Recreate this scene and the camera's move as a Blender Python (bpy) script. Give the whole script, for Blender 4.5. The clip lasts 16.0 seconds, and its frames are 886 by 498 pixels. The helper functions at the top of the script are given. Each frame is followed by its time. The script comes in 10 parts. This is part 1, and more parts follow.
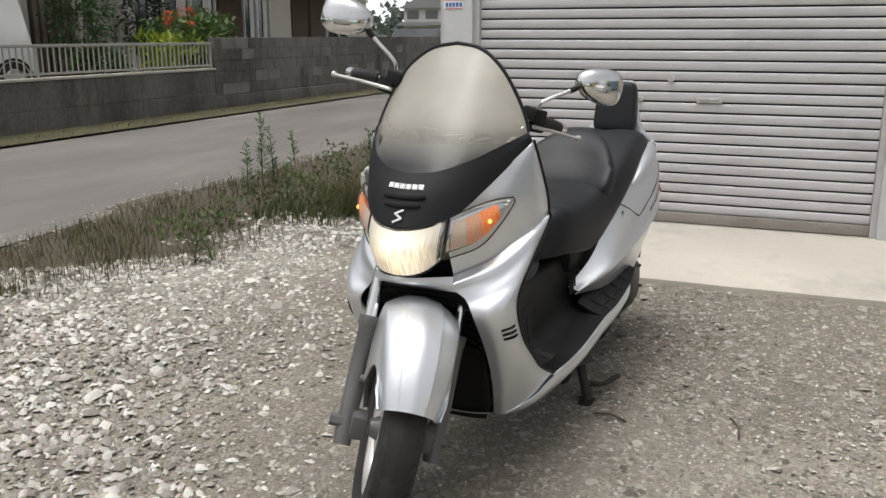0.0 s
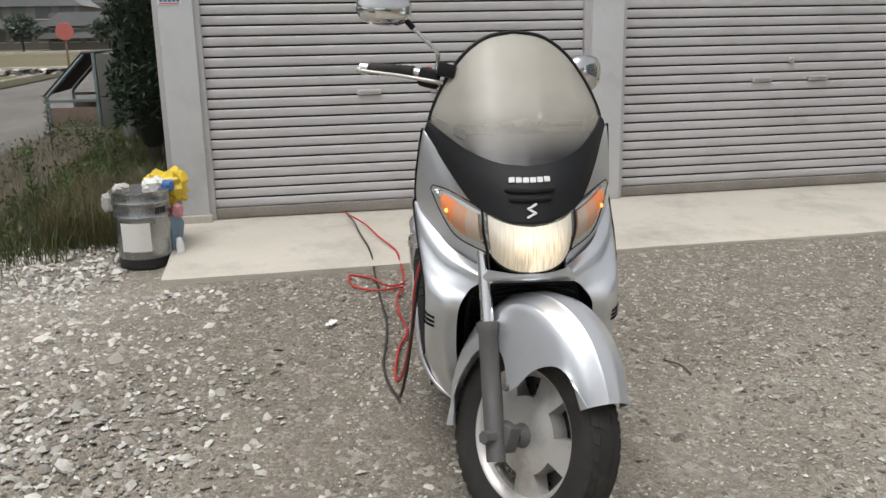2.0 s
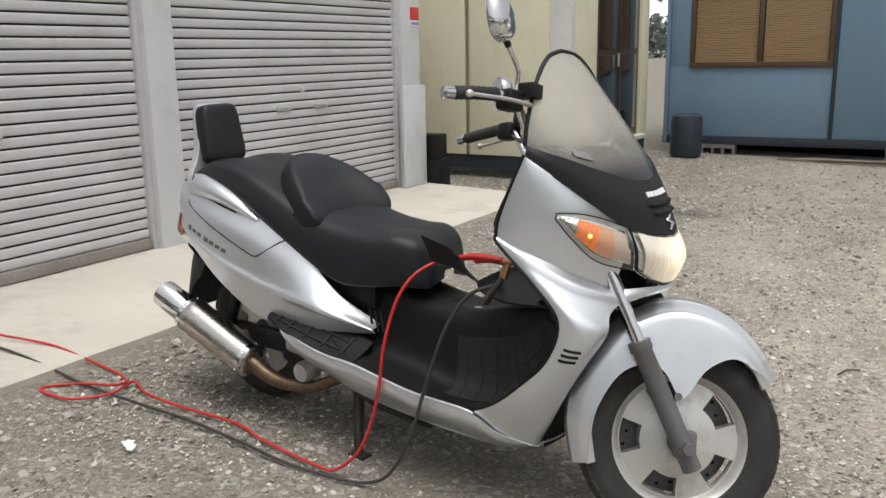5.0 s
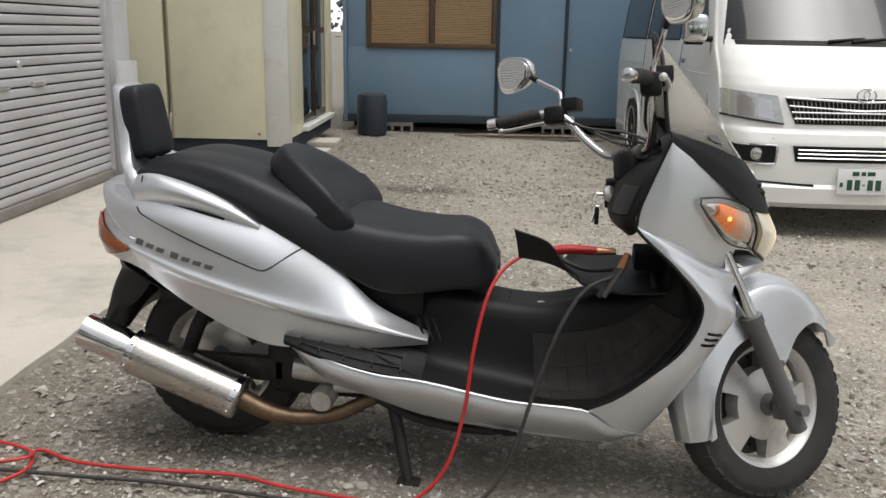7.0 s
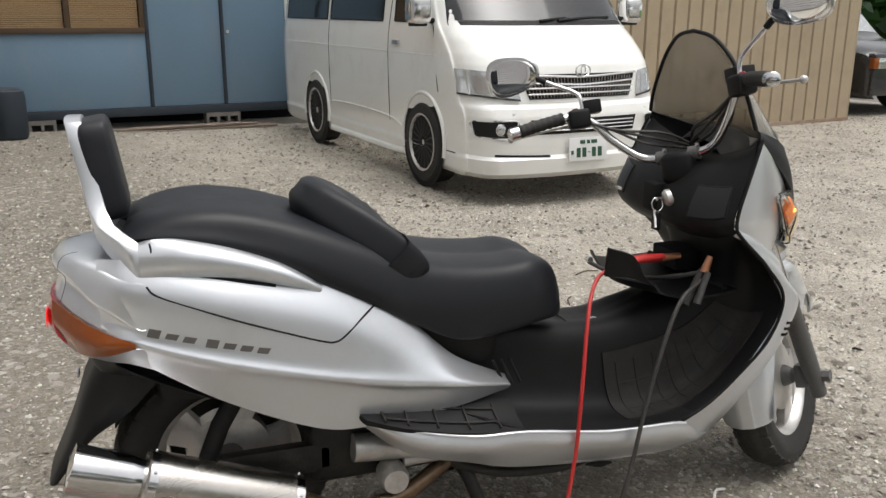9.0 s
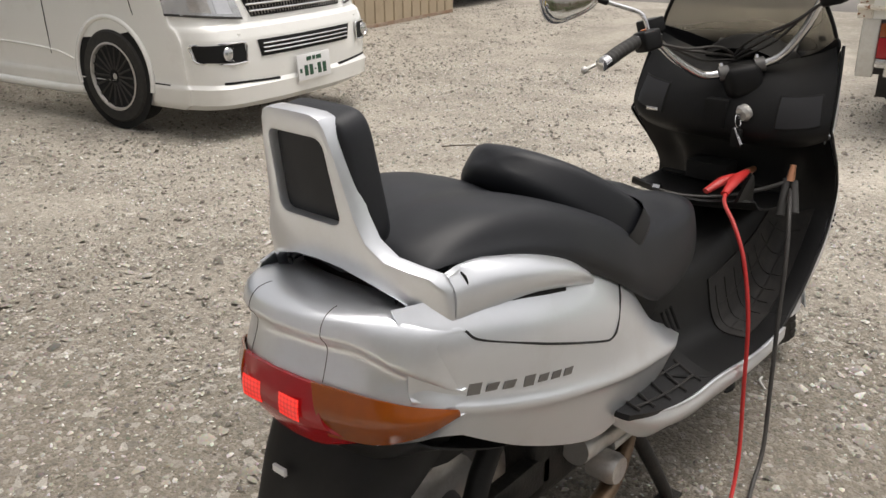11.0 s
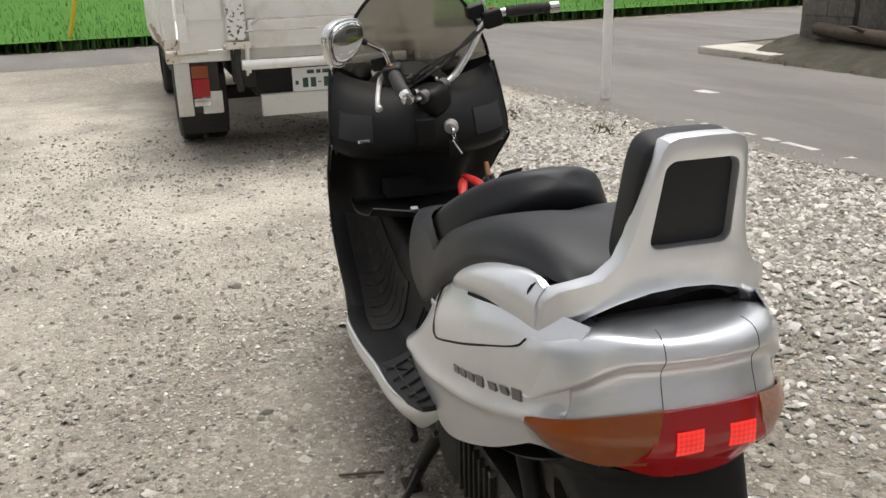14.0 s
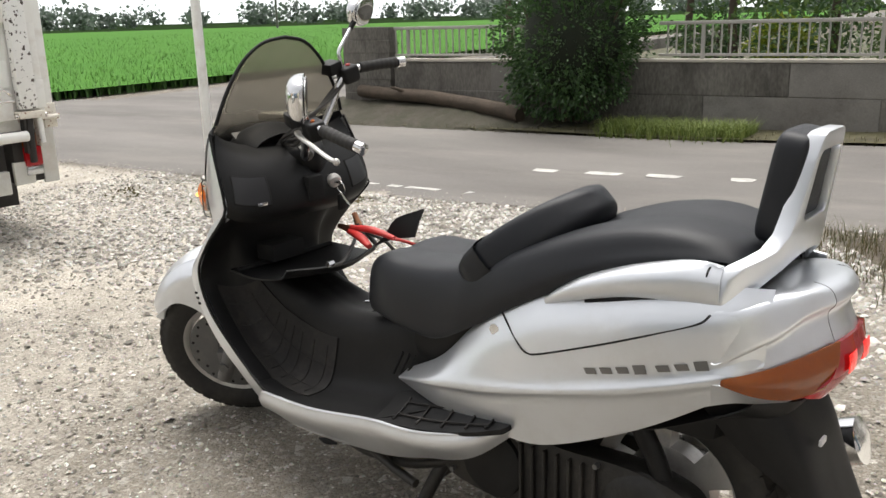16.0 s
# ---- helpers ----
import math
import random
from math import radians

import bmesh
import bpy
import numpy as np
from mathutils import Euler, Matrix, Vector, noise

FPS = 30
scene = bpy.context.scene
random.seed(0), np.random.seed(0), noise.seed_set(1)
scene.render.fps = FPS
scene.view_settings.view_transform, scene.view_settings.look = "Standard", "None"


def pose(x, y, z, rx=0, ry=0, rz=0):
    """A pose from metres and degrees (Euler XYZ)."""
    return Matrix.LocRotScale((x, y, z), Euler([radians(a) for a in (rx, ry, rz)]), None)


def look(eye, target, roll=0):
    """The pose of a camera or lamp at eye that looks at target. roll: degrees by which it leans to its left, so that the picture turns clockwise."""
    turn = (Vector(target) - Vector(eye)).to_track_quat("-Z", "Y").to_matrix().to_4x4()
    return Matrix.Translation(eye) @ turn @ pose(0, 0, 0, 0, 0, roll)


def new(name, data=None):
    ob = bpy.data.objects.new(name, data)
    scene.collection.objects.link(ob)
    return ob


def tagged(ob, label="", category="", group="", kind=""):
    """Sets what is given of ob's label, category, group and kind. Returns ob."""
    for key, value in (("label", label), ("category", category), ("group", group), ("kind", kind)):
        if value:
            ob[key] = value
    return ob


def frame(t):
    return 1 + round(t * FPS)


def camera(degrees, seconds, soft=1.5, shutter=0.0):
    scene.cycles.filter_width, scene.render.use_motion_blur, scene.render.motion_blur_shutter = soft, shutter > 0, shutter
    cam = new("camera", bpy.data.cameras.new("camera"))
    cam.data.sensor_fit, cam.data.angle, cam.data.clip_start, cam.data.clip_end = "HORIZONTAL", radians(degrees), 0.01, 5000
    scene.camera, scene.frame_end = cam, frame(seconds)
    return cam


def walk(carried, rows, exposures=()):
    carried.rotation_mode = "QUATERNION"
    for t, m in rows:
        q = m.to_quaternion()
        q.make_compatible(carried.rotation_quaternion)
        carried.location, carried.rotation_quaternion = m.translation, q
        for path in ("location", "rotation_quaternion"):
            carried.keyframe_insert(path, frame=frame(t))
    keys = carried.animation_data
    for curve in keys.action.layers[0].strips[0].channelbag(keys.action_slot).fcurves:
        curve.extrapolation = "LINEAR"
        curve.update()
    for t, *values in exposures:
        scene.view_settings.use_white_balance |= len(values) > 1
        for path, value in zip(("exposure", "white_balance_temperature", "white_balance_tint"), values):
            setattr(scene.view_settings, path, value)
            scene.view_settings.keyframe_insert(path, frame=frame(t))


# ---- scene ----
cam = camera(54.2, 16.0)
PATH = [
    (0, (2.593, 1.125, 1.276), (0.888, 0.197, 0.794), 0.0),
    (0.5, (2.781, 0.785, 1.273), (0.951, 0.15, 0.777), 0.6),
    (1, (2.78, 0.41, 1.302), (0.895, 0.01, 0.767), 0.2),
    (1.5, (2.849, 0.035, 1.264), (0.92, -0.107, 0.754), -0.0),
    (2, (2.811, -0.357, 1.262), (0.876, -0.236, 0.77), -1.1),
    (2.5, (2.682, -0.721, 1.276), (0.777, -0.31, 0.826), -0.8),
    (3, (2.553, -1.074, 1.26), (0.743, -0.346, 0.819), -0.1),
    (3.5, (2.392, -1.363, 1.238), (0.669, -0.443, 0.813), -1.5),
    (4, (2.119, -1.601, 1.249), (0.533, -0.457, 0.83), -1.5),
    (4.5, (1.851, -1.885, 1.261), (0.486, -0.49, 0.824), -1.0),
    (4.7, (1.758, -1.967, 1.248), (0.465, -0.505, 0.811), -1.0),
    (6.8, (0.385, -2.376, 1.263), (-0.019, -0.479, 0.777), 0.9),
    (7, (0.269, -2.39, 1.248), (-0.042, -0.475, 0.76), 1.0),
    (7.5, (-0.043, -2.365, 1.254), (-0.105, -0.439, 0.719), 0.5),
    (8, (-0.3, -2.246, 1.247), (-0.218, -0.332, 0.674), 0.4),
    (8.5, (-0.59, -2.106, 1.273), (-0.321, -0.205, 0.712), 1.3),
    (9, (-0.918, -1.966, 1.302), (-0.295, -0.142, 0.769), 0.2),
    (9.2, (-1.011, -1.9, 1.301), (-0.297, -0.11, 0.765), 0.3),
    (11.3, (-1.889, -0.763, 1.346), (-0.362, 0.283, 0.589), 0.3),
    (11.4, (-1.91, -0.719, 1.335), (-0.342, 0.266, 0.58), 0.6),
    (11.5, (-1.963, -0.685, 1.327), (-0.35, 0.234, 0.583), 0.4),
    (12, (-2.115, -0.435, 1.347), (-0.349, 0.17, 0.63), 1.4),
    (12.5, (-2.067, -0.146, 1.32), (-0.237, 0.185, 0.585), 0.2),
    (13, (-2.128, 0.1, 1.325), (-0.268, 0.1, 0.59), 0.5),
    (13.5, (-2.192, 0.394, 1.335), (-0.336, 0.099, 0.65), 0.1),
    (14, (-2.063, 0.663, 1.323), (-0.249, 0.127, 0.672), -1.4),
    (14.5, (-1.995, 0.966, 1.325), (-0.274, 0.152, 0.711), -1.9),
    (15, (-1.919, 1.225, 1.333), (-0.308, 0.194, 0.749), -2.3),
    (15.5, (-1.714, 1.414, 1.31), (-0.236, 0.188, 0.752), -2.6),
    (16, (-1.535, 1.642, 1.302), (-0.287, 0.169, 0.778), -1.7),
]
walk(cam, [(t, look(eye, target, roll)) for t, eye, target, roll in PATH],
     [(0, 0.2, 6500, 10), (2.0, 0.03, 6450, 10), (4.5, 0.22, 6450, 10), (7, 0.08, 6500, 10), (9, 0.22, 6520, 10), (11.5, 0.26, 6760, 12), (13, 0.20, 6720, 12), (14.5, 0.5, 6550, 10), (16, 0.68, 6580, 10)])

# ---------------------------------------------------------------- light: a bright overcast day
world = bpy.data.worlds.new("overcast_sky")
scene.world = world
world.use_nodes = True
wn = world.node_tree
sky = wn.nodes.new("ShaderNodeTexSky")
sky.sky_type, sky.sun_disc = "NISHITA", False
sky.sun_elevation, sky.sun_rotation = radians(74), radians(126)
sky.air_density, sky.dust_density, sky.ozone_density = 1.0, 6.0, 1.0
haze = wn.nodes.new("ShaderNodeHueSaturation")
haze.inputs["Saturation"].default_value = 0.12
wn.links.new(sky.outputs[0], haze.inputs["Color"])
wn.links.new(haze.outputs[0], wn.nodes["Background"].inputs[0])
wn.nodes["Background"].inputs[1].default_value = 0.15
sun_data = bpy.data.lights.new("sun", "SUN")
sun_data.energy, sun_data.angle, sun_data.color = 1.15, radians(50), (1.0, 0.96, 0.9)
sun = new("sun", sun_data)
sun.matrix_world = look((0, 0, 30), (-4.6, 3.8, 0))

# ---------------------------------------------------------------- mesh helpers
SITE = pose(0, 0, 0, 0, 0, 8.2)          # yard, garage and road stand turned to the scooter's axis
WEST = pose(0.735, 0, 0, 0, 0, -1.2) @ pose(-0.735, 0, 0) @ SITE      # the garage's side stands at a slightly smaller angle


def ground_z(x, y):
    """Height of the yard: it falls slightly away from the garage."""
    return -0.006 - 0.024 * np.clip(x, -2.2, 2.4)


def ground_at(u, v):
    p = SITE @ Vector((u, v, 0))
    return float(ground_z(p.x, p.y))


def bank_at(u, v):
    """Gravel pushed up against the front of the apron."""
    return 0.024 * np.exp(-((u + 1.56) / 0.18) ** 2) * (v > -1.25) * (v < 4.35)


def obj(name, verts, faces, material, parent=None, label="", smooth=True, sharp=40, matrix=None):
    me = bpy.data.meshes.new(name)
    me.from_pydata([tuple(v) for v in verts], [], [tuple(f) for f in faces])
    me.validate()
    if material:
        me.materials.append(material)
    if smooth:
        me.shade_smooth()
        me.set_sharp_from_angle(angle=radians(sharp))
    ob = new(name, me)
    if parent:
        ob.parent = parent
    if matrix is not None:
        ob.matrix_world = matrix
    if label:
        ob["label"] = label
    return ob


def part(name, bm, material, parent, label="", smooth=True, sharp=40, matrix=None):
    """Links a bmesh as ONE mesh object under a thing or under a part."""
    bmesh.ops.recalc_face_normals(bm, faces=bm.faces)
    me = bpy.data.meshes.new(name)
    bm.to_mesh(me)
    bm.free()
    if material:
        me.materials.append(material)
    if smooth:
        me.shade_smooth()
        me.set_sharp_from_angle(angle=radians(sharp))
    ob = new(name, me)
    if parent:
        ob.parent = parent
    if matrix is not None:
        ob.matrix_world = matrix
    if label:
        ob["label"] = label
    return ob


def thing(name, label, category, at=None, group="", kind=""):
    ob = new(name)
    ob.empty_display_size = 0.1
    if at is not None:
        ob.matrix_world = at
    return tagged(ob, label, category, group, kind)


def cr(points, n):
    """A smooth curve through the points."""
    pts = np.array(points, float)
    k = len(pts)
    if k == 2:
        t = np.linspace(0, 1, n)[:, None]
        return pts[0] * (1 - t) + pts[1] * t
    q = np.vstack([2 * pts[0] - pts[1], pts, 2 * pts[-1] - pts[-2]])
    t = np.linspace(0, k - 1, n)
    i = np.minimum(t.astype(int), k - 2)
    f = (t - i)[:, None]
    a, b, c, d = q[i], q[i + 1], q[i + 2], q[i + 3]
    return 0.5 * (2 * b + (c - a) * f + (2 * a - 5 * b + 4 * c - d) * f ** 2 + (3 * b - a - 3 * c + d) * f ** 3)


def net(rows, nu, nv):
    """A smooth grid of nu x nv points through a coarse net."""
    first = np.stack([cr(r, nv) for r in rows])
    return np.stack([cr(first[:, j], nu) for j in range(nv)], 1)


def mirror(grid, axis=1):
    """Grid whose first column lies on the middle plane, completed to both sides."""
    g = np.array(grid)
    other = g[:, ::-1].copy()
    other[..., 1] *= -1
    return np.concatenate([other[:, :-1], g], 1)


def normals(d):
    du = np.gradient(d, axis=0)
    dv = np.gradient(d, axis=1)
    n = np.cross(du, dv)
    return n / np.maximum(np.linalg.norm(n, axis=2, keepdims=True), 1e-9)


def sheet(d, thick):
    """Verts and faces of a shell over the grid d; a positive thickness grows along its normals."""
    nu, nv = d.shape[:2]
    back = d + normals(d) * thick
    verts = np.concatenate([d.reshape(-1, 3), back.reshape(-1, 3)])
    m = nu * nv
    faces = []
    for i in range(nu - 1):
        for j in range(nv - 1):
            a, b, c, e = i * nv + j, i * nv + j + 1, (i + 1) * nv + j + 1, (i + 1) * nv + j
            faces.append((a, e, c, b) if thick > 0 else (a, b, c, e))
            faces.append((m + a, m + b, m + c, m + e) if thick > 0 else (m + a, m + e, m + c, m + b))
    rim = [(i * nv, (i + 1) * nv) for i in range(nu - 1)] + [((i + 1) * nv + nv - 1, i * nv + nv - 1) for i in range(nu - 1)]
    rim += [(j + 1, j) for j in range(nv - 1)] + [((nu - 1) * nv + j, (nu - 1) * nv + j + 1) for j in range(nv - 1)]
    for a, b in rim:
        faces.append((a, b, m + b, m + a) if thick > 0 else (b, a, m + a, m + b))
    return verts, faces


def shell(name, d, thick, material, parent, label="", sharp=38):
    v, f = sheet(np.array(d), thick)
    bm = bmesh.new()
    vs = [bm.verts.new(p) for p in v]
    for q in f:
        try:
            bm.faces.new([vs[i] for i in q])
        except ValueError:
            pass
    bmesh.ops.remove_doubles(bm, verts=bm.verts, dist=1e-5)
    return part(name, bm, material, parent, label, True, sharp)


def tube_geo(path, radius, seg=10, cap=True, squash=1.0):
    p = np.array(path, float)
    n = len(p)
    r = np.broadcast_to(np.array(radius, float), (n,))
    tan = np.gradient(p, axis=0)
    tan /= np.maximum(np.linalg.norm(tan, axis=1, keepdims=True), 1e-9)
    up = np.array([0, 0, 1.0]) if abs(tan[0][2]) < 0.9 else np.array([1.0, 0, 0])
    side = np.cross(tan[0], up)
    side /= np.linalg.norm(side)
    verts, faces = [], []
    for i in range(n):
        side = side - tan[i] * np.dot(side, tan[i])
        side /= np.linalg.norm(side)
        other = np.cross(tan[i], side)
        for k in range(seg):
            a = 2 * math.pi * k / seg
            verts.append(p[i] + r[i] * (math.cos(a) * side + squash * math.sin(a) * other))
    for i in range(n - 1):
        for k in range(seg):
            a, b = i * seg + k, i * seg + (k + 1) % seg
            faces.append((a, b, b + seg, a + seg))
    if cap:
        faces.append(tuple(range(seg))[::-1])
        faces.append(tuple(range((n - 1) * seg, n * seg)))
    return verts, faces


def tube(name, path, radius, material, parent=None, label="", seg=10, n=0, matrix=None, squash=1.0):
    pts = cr(path, n) if n else np.array(path, float)
    if n and np.ndim(radius):
        radius = cr(np.array(radius, float)[:, None], n)[:, 0]
    v, f = tube_geo(pts, radius, seg, True, squash)
    return obj(name, v, f, material, parent, label, True, 50, matrix)


def lathe_geo(profile, seg=32):
    """Turns (radius, along) pairs about the y axis."""
    verts, faces = [], []
    k = len(profile)
    for s in range(seg):
        a = 2 * math.pi * s / seg
        for r, h in profile:
            verts.append((r * math.cos(a), h, r * math.sin(a)))
    for s in range(seg):
        for i in range(k - 1):
            a, b = s * k + i, ((s + 1) % seg) * k + i
            faces.append((a, a + 1, b + 1, b))
    return verts, faces


def lathe(name, profile, material, parent=None, label="", seg=32, place=None, sharp=40, matrix=None):
    v, f = lathe_geo(profile, seg)
    bm = bmesh.new()
    vs = [bm.verts.new((place @ Vector(p)) if place is not None else p) for p in v]
    for q in f:
        bm.faces.new([vs[i] for i in q])
    bmesh.ops.remove_doubles(bm, verts=bm.verts, dist=1e-5)
    return part(name, bm, material, parent, label, True, sharp, matrix)


def box_bm(x0, x1, y0, y1, z0, z1, bevel=0.0, seg=2, place=None, bm=None):
    own = bm is None
    b = bmesh.new()
    m = Matrix.Translation(((x0 + x1) / 2, (y0 + y1) / 2, (z0 + z1) / 2)) @ Matrix.Diagonal((abs(x1 - x0), abs(y1 - y0), abs(z1 - z0), 1))
    bmesh.ops.create_cube(b, size=1, matrix=m)
    if bevel:
        bmesh.ops.bevel(b, geom=list(b.edges), offset=bevel, segments=seg, profile=0.6, affect="EDGES")
    if place is not None:
        bmesh.ops.transform(b, matrix=place, verts=b.verts)
    if own:
        return b
    me = bpy.data.meshes.new("tmp")
    b.to_mesh(me)
    b.free()
    bm.from_mesh(me)
    bpy.data.meshes.remove(me)
    return bm


def block(name, x0, x1, y0, y1, z0, z1, material, parent=None, label="", bevel=0.004, seg=2, place=None, matrix=None):
    return part(name, box_bm(x0, x1, y0, y1, z0, z1, bevel, seg, place), material, parent, label, True, 35, matrix)


def prism_bm(outline, depth, axis="y", bevel=0.0, holes=()):
    """An outline in two coordinates, made depth thick along the third (axis) from 0."""
    bm = bmesh.new()
    put = {"x": lambda a, b: (0, a, b), "y": lambda a, b: (a, 0, b), "z": lambda a, b: (a, b, 0)}[axis]
    for loop in (outline, *holes):
        vs = [bm.verts.new(put(a, b)) for a, b in loop]
        for i in range(len(vs)):
            bm.edges.new((vs[i], vs[(i + 1) % len(vs)]))
    if holes:
        bmesh.ops.triangle_fill(bm, use_beauty=True, use_dissolve=False, edges=bm.edges[:])
    else:
        bm.faces.new(bm.verts[:])
    move = {"x": (depth, 0, 0), "y": (0, depth, 0), "z": (0, 0, depth)}[axis]
    r = bmesh.ops.extrude_face_region(bm, geom=bm.faces[:])
    bmesh.ops.translate(bm, vec=move, verts=[g for g in r["geom"] if isinstance(g, bmesh.types.BMVert)])
    bmesh.ops.recalc_face_normals(bm, faces=bm.faces)
    if bevel:
        sharp_edges = [e for e in bm.edges if len(e.link_faces) == 2 and e.calc_face_angle(0) > radians(50)]
        bmesh.ops.bevel(bm, geom=sharp_edges, offset=bevel, segments=2, profile=0.6, affect="EDGES")
    return bm


def blob_geo(size, e1=0.5, e2=0.5, seg=28, rings=16):
    """A rounded cushion (superellipsoid) with the given half sizes."""
    def pw(c, e):
        return math.copysign(abs(c) ** e, c)
    verts, faces = [], []
    for i in range(rings + 1):
        a = -math.pi / 2 + math.pi * i / rings
        for k in range(seg):
            b = -math.pi + 2 * math.pi * k / seg
            verts.append((size[0] * pw(math.cos(a), e1) * pw(math.cos(b), e2), size[1] * pw(math.cos(a), e1) * pw(math.sin(b), e2), size[2] * pw(math.sin(a), e1)))
    for i in range(rings):
        for k in range(seg):
            a, b = i * seg + k, i * seg + (k + 1) % seg
            faces.append((a, b, b + seg, a + seg))
    return verts, faces


def blob(name, size, material, parent=None, label="", place=None, e1=0.5, e2=0.5, seg=28, rings=16, bend=None):
    v, f = blob_geo(size, e1, e2, seg, rings)
    if bend:
        v = [bend(p) for p in v]
    bm = bmesh.new()
    vs = [bm.verts.new((place @ Vector(p)) if place is not None else p) for p in v]
    for q in f:
        bm.faces.new([vs[i] for i in q])
    bmesh.ops.remove_doubles(bm, verts=bm.verts, dist=1e-5)
    return part(name, bm, material, parent, label, True, 60)


def rounded(w, h, r, n=5):
    """Outline of a rounded rectangle about the origin."""
    pts = []
    for cx, cy, a0 in ((w - r, h - r, 0), (-w + r, h - r, 90), (-w + r, -h + r, 180), (w - r, -h + r, 270)):
        for i in range(n):
            a = radians(a0 + 90 * i / (n - 1))
            pts.append((cx + r * math.cos(a), cy + r * math.sin(a)))
    return pts


# ---------------------------------------------------------------- materials
def material(name, colour, colour2=None, rough=0.5, metal=0.0, grain=40.0, stain=3.0, amount=0.5, bump=0.0, bump_scale=200.0,
             coat=0.0, rough_var=0.1, spec=0.5, dirt=None, dirt_amount=0.0, stretch=(1, 1, 1), placed=False):
    """A surface with fine grain and broad stains in its colour, uneven gloss and a fine relief."""
    m = bpy.data.materials.new(name)
    m.use_nodes = True
    t = m.node_tree
    n, ln = t.nodes, t.links
    p = n["Principled BSDF"]
    co = n.new("ShaderNodeTexCoord")
    mp = n.new("ShaderNodeMapping")
    mp.inputs["Scale"].default_value = stretch
    if placed:                              # stains run on from piece to piece
        ln.new(n.new("ShaderNodeNewGeometry").outputs["Position"], mp.inputs[0])
    else:
        ln.new(co.outputs["Object"], mp.inputs[0])
    fine = n.new("ShaderNodeTexNoise")
    fine.inputs["Scale"].default_value, fine.inputs["Detail"].default_value = grain, 6
    broad = n.new("ShaderNodeTexNoise")
    broad.inputs["Scale"].default_value, broad.inputs["Detail"].default_value = stain, 5
    for q in (fine, broad):
        ln.new(mp.outputs[0], q.inputs["Vector"])
    mix = n.new("ShaderNodeMix")
    mix.data_type = "RGBA"
    c2 = colour2 or tuple(c * 0.75 for c in colour)
    mix.inputs[6].default_value, mix.inputs[7].default_value = (*colour, 1), (*c2, 1)
    add = n.new("ShaderNodeMath")
    add.operation = "MULTIPLY_ADD"
    ln.new(fine.outputs["Fac"], add.inputs[0])
    add.inputs[1].default_value = 0.5
    half = n.new("ShaderNodeMath")
    half.operation = "MULTIPLY"
    ln.new(broad.outputs["Fac"], half.inputs[0])
    half.inputs[1].default_value = 0.7
    ln.new(half.outputs[0], add.inputs[2])
    rng = n.new("ShaderNodeMapRange")
    rng.inputs["From Min"].default_value, rng.inputs["From Max"].default_value = 0.4, 0.8
    rng.inputs["To Max"].default_value = amount
    ln.new(add.outputs[0], rng.inputs["Value"])
    ln.new(rng.outputs[0], mix.inputs[0])
    out = mix.outputs[2]
    if dirt:
        dn = n.new("ShaderNodeTexNoise")
        dn.inputs["Scale"].default_value, dn.inputs["Detail"].default_value, dn.inputs["Roughness"].default_value = stain * 1.7, 8, 0.7
        ln.new(mp.outputs[0], dn.inputs["Vector"])
        dr = n.new("ShaderNodeMapRange")
        dr.inputs["From Min"].default_value, dr.inputs["From Max"].default_value = 0.5, 0.72
        dr.inputs["To Max"].default_value = dirt_amount
        ln.new(dn.outputs["Fac"], dr.inputs["Value"])
        dm = n.new("ShaderNodeMix")
        dm.data_type = "RGBA"
        dm.inputs[7].default_value = (*dirt, 1)
        ln.new(out, dm.inputs[6])
        ln.new(dr.outputs[0], dm.inputs[0])
        out = dm.outputs[2]
    ln.new(out, p.inputs["Base Color"])
    rr = n.new("ShaderNodeMapRange")
    rr.inputs["To Min"].default_value, rr.inputs["To Max"].default_value = max(rough - rough_var, 0.02), min(rough + rough_var, 1)
    ln.new(broad.outputs["Fac"], rr.inputs["Value"])
    ln.new(rr.outputs[0], p.inputs["Roughness"])
    p.inputs["Metallic"].default_value = metal
    p.inputs["Coat Weight"].default_value = coat
    p.inputs["Coat Roughness"].default_value = 0.08
    p.inputs["Specular IOR Level"].default_value = spec
    if bump:
        bn = n.new("ShaderNodeTexNoise")
        bn.inputs["Scale"].default_value, bn.inputs["Detail"].default_value = bump_scale, 4
        ln.new(mp.outputs[0], bn.inputs["Vector"])
        b = n.new("ShaderNodeBump")
        b.inputs["Strength"].default_value, b.inputs["Distance"].default_value = bump, 0.4 / bump_scale
        ln.new(bn.outputs["Fac"], b.inputs["Height"])
        ln.new(b.outputs[0], p.inputs["Normal"])
    return m


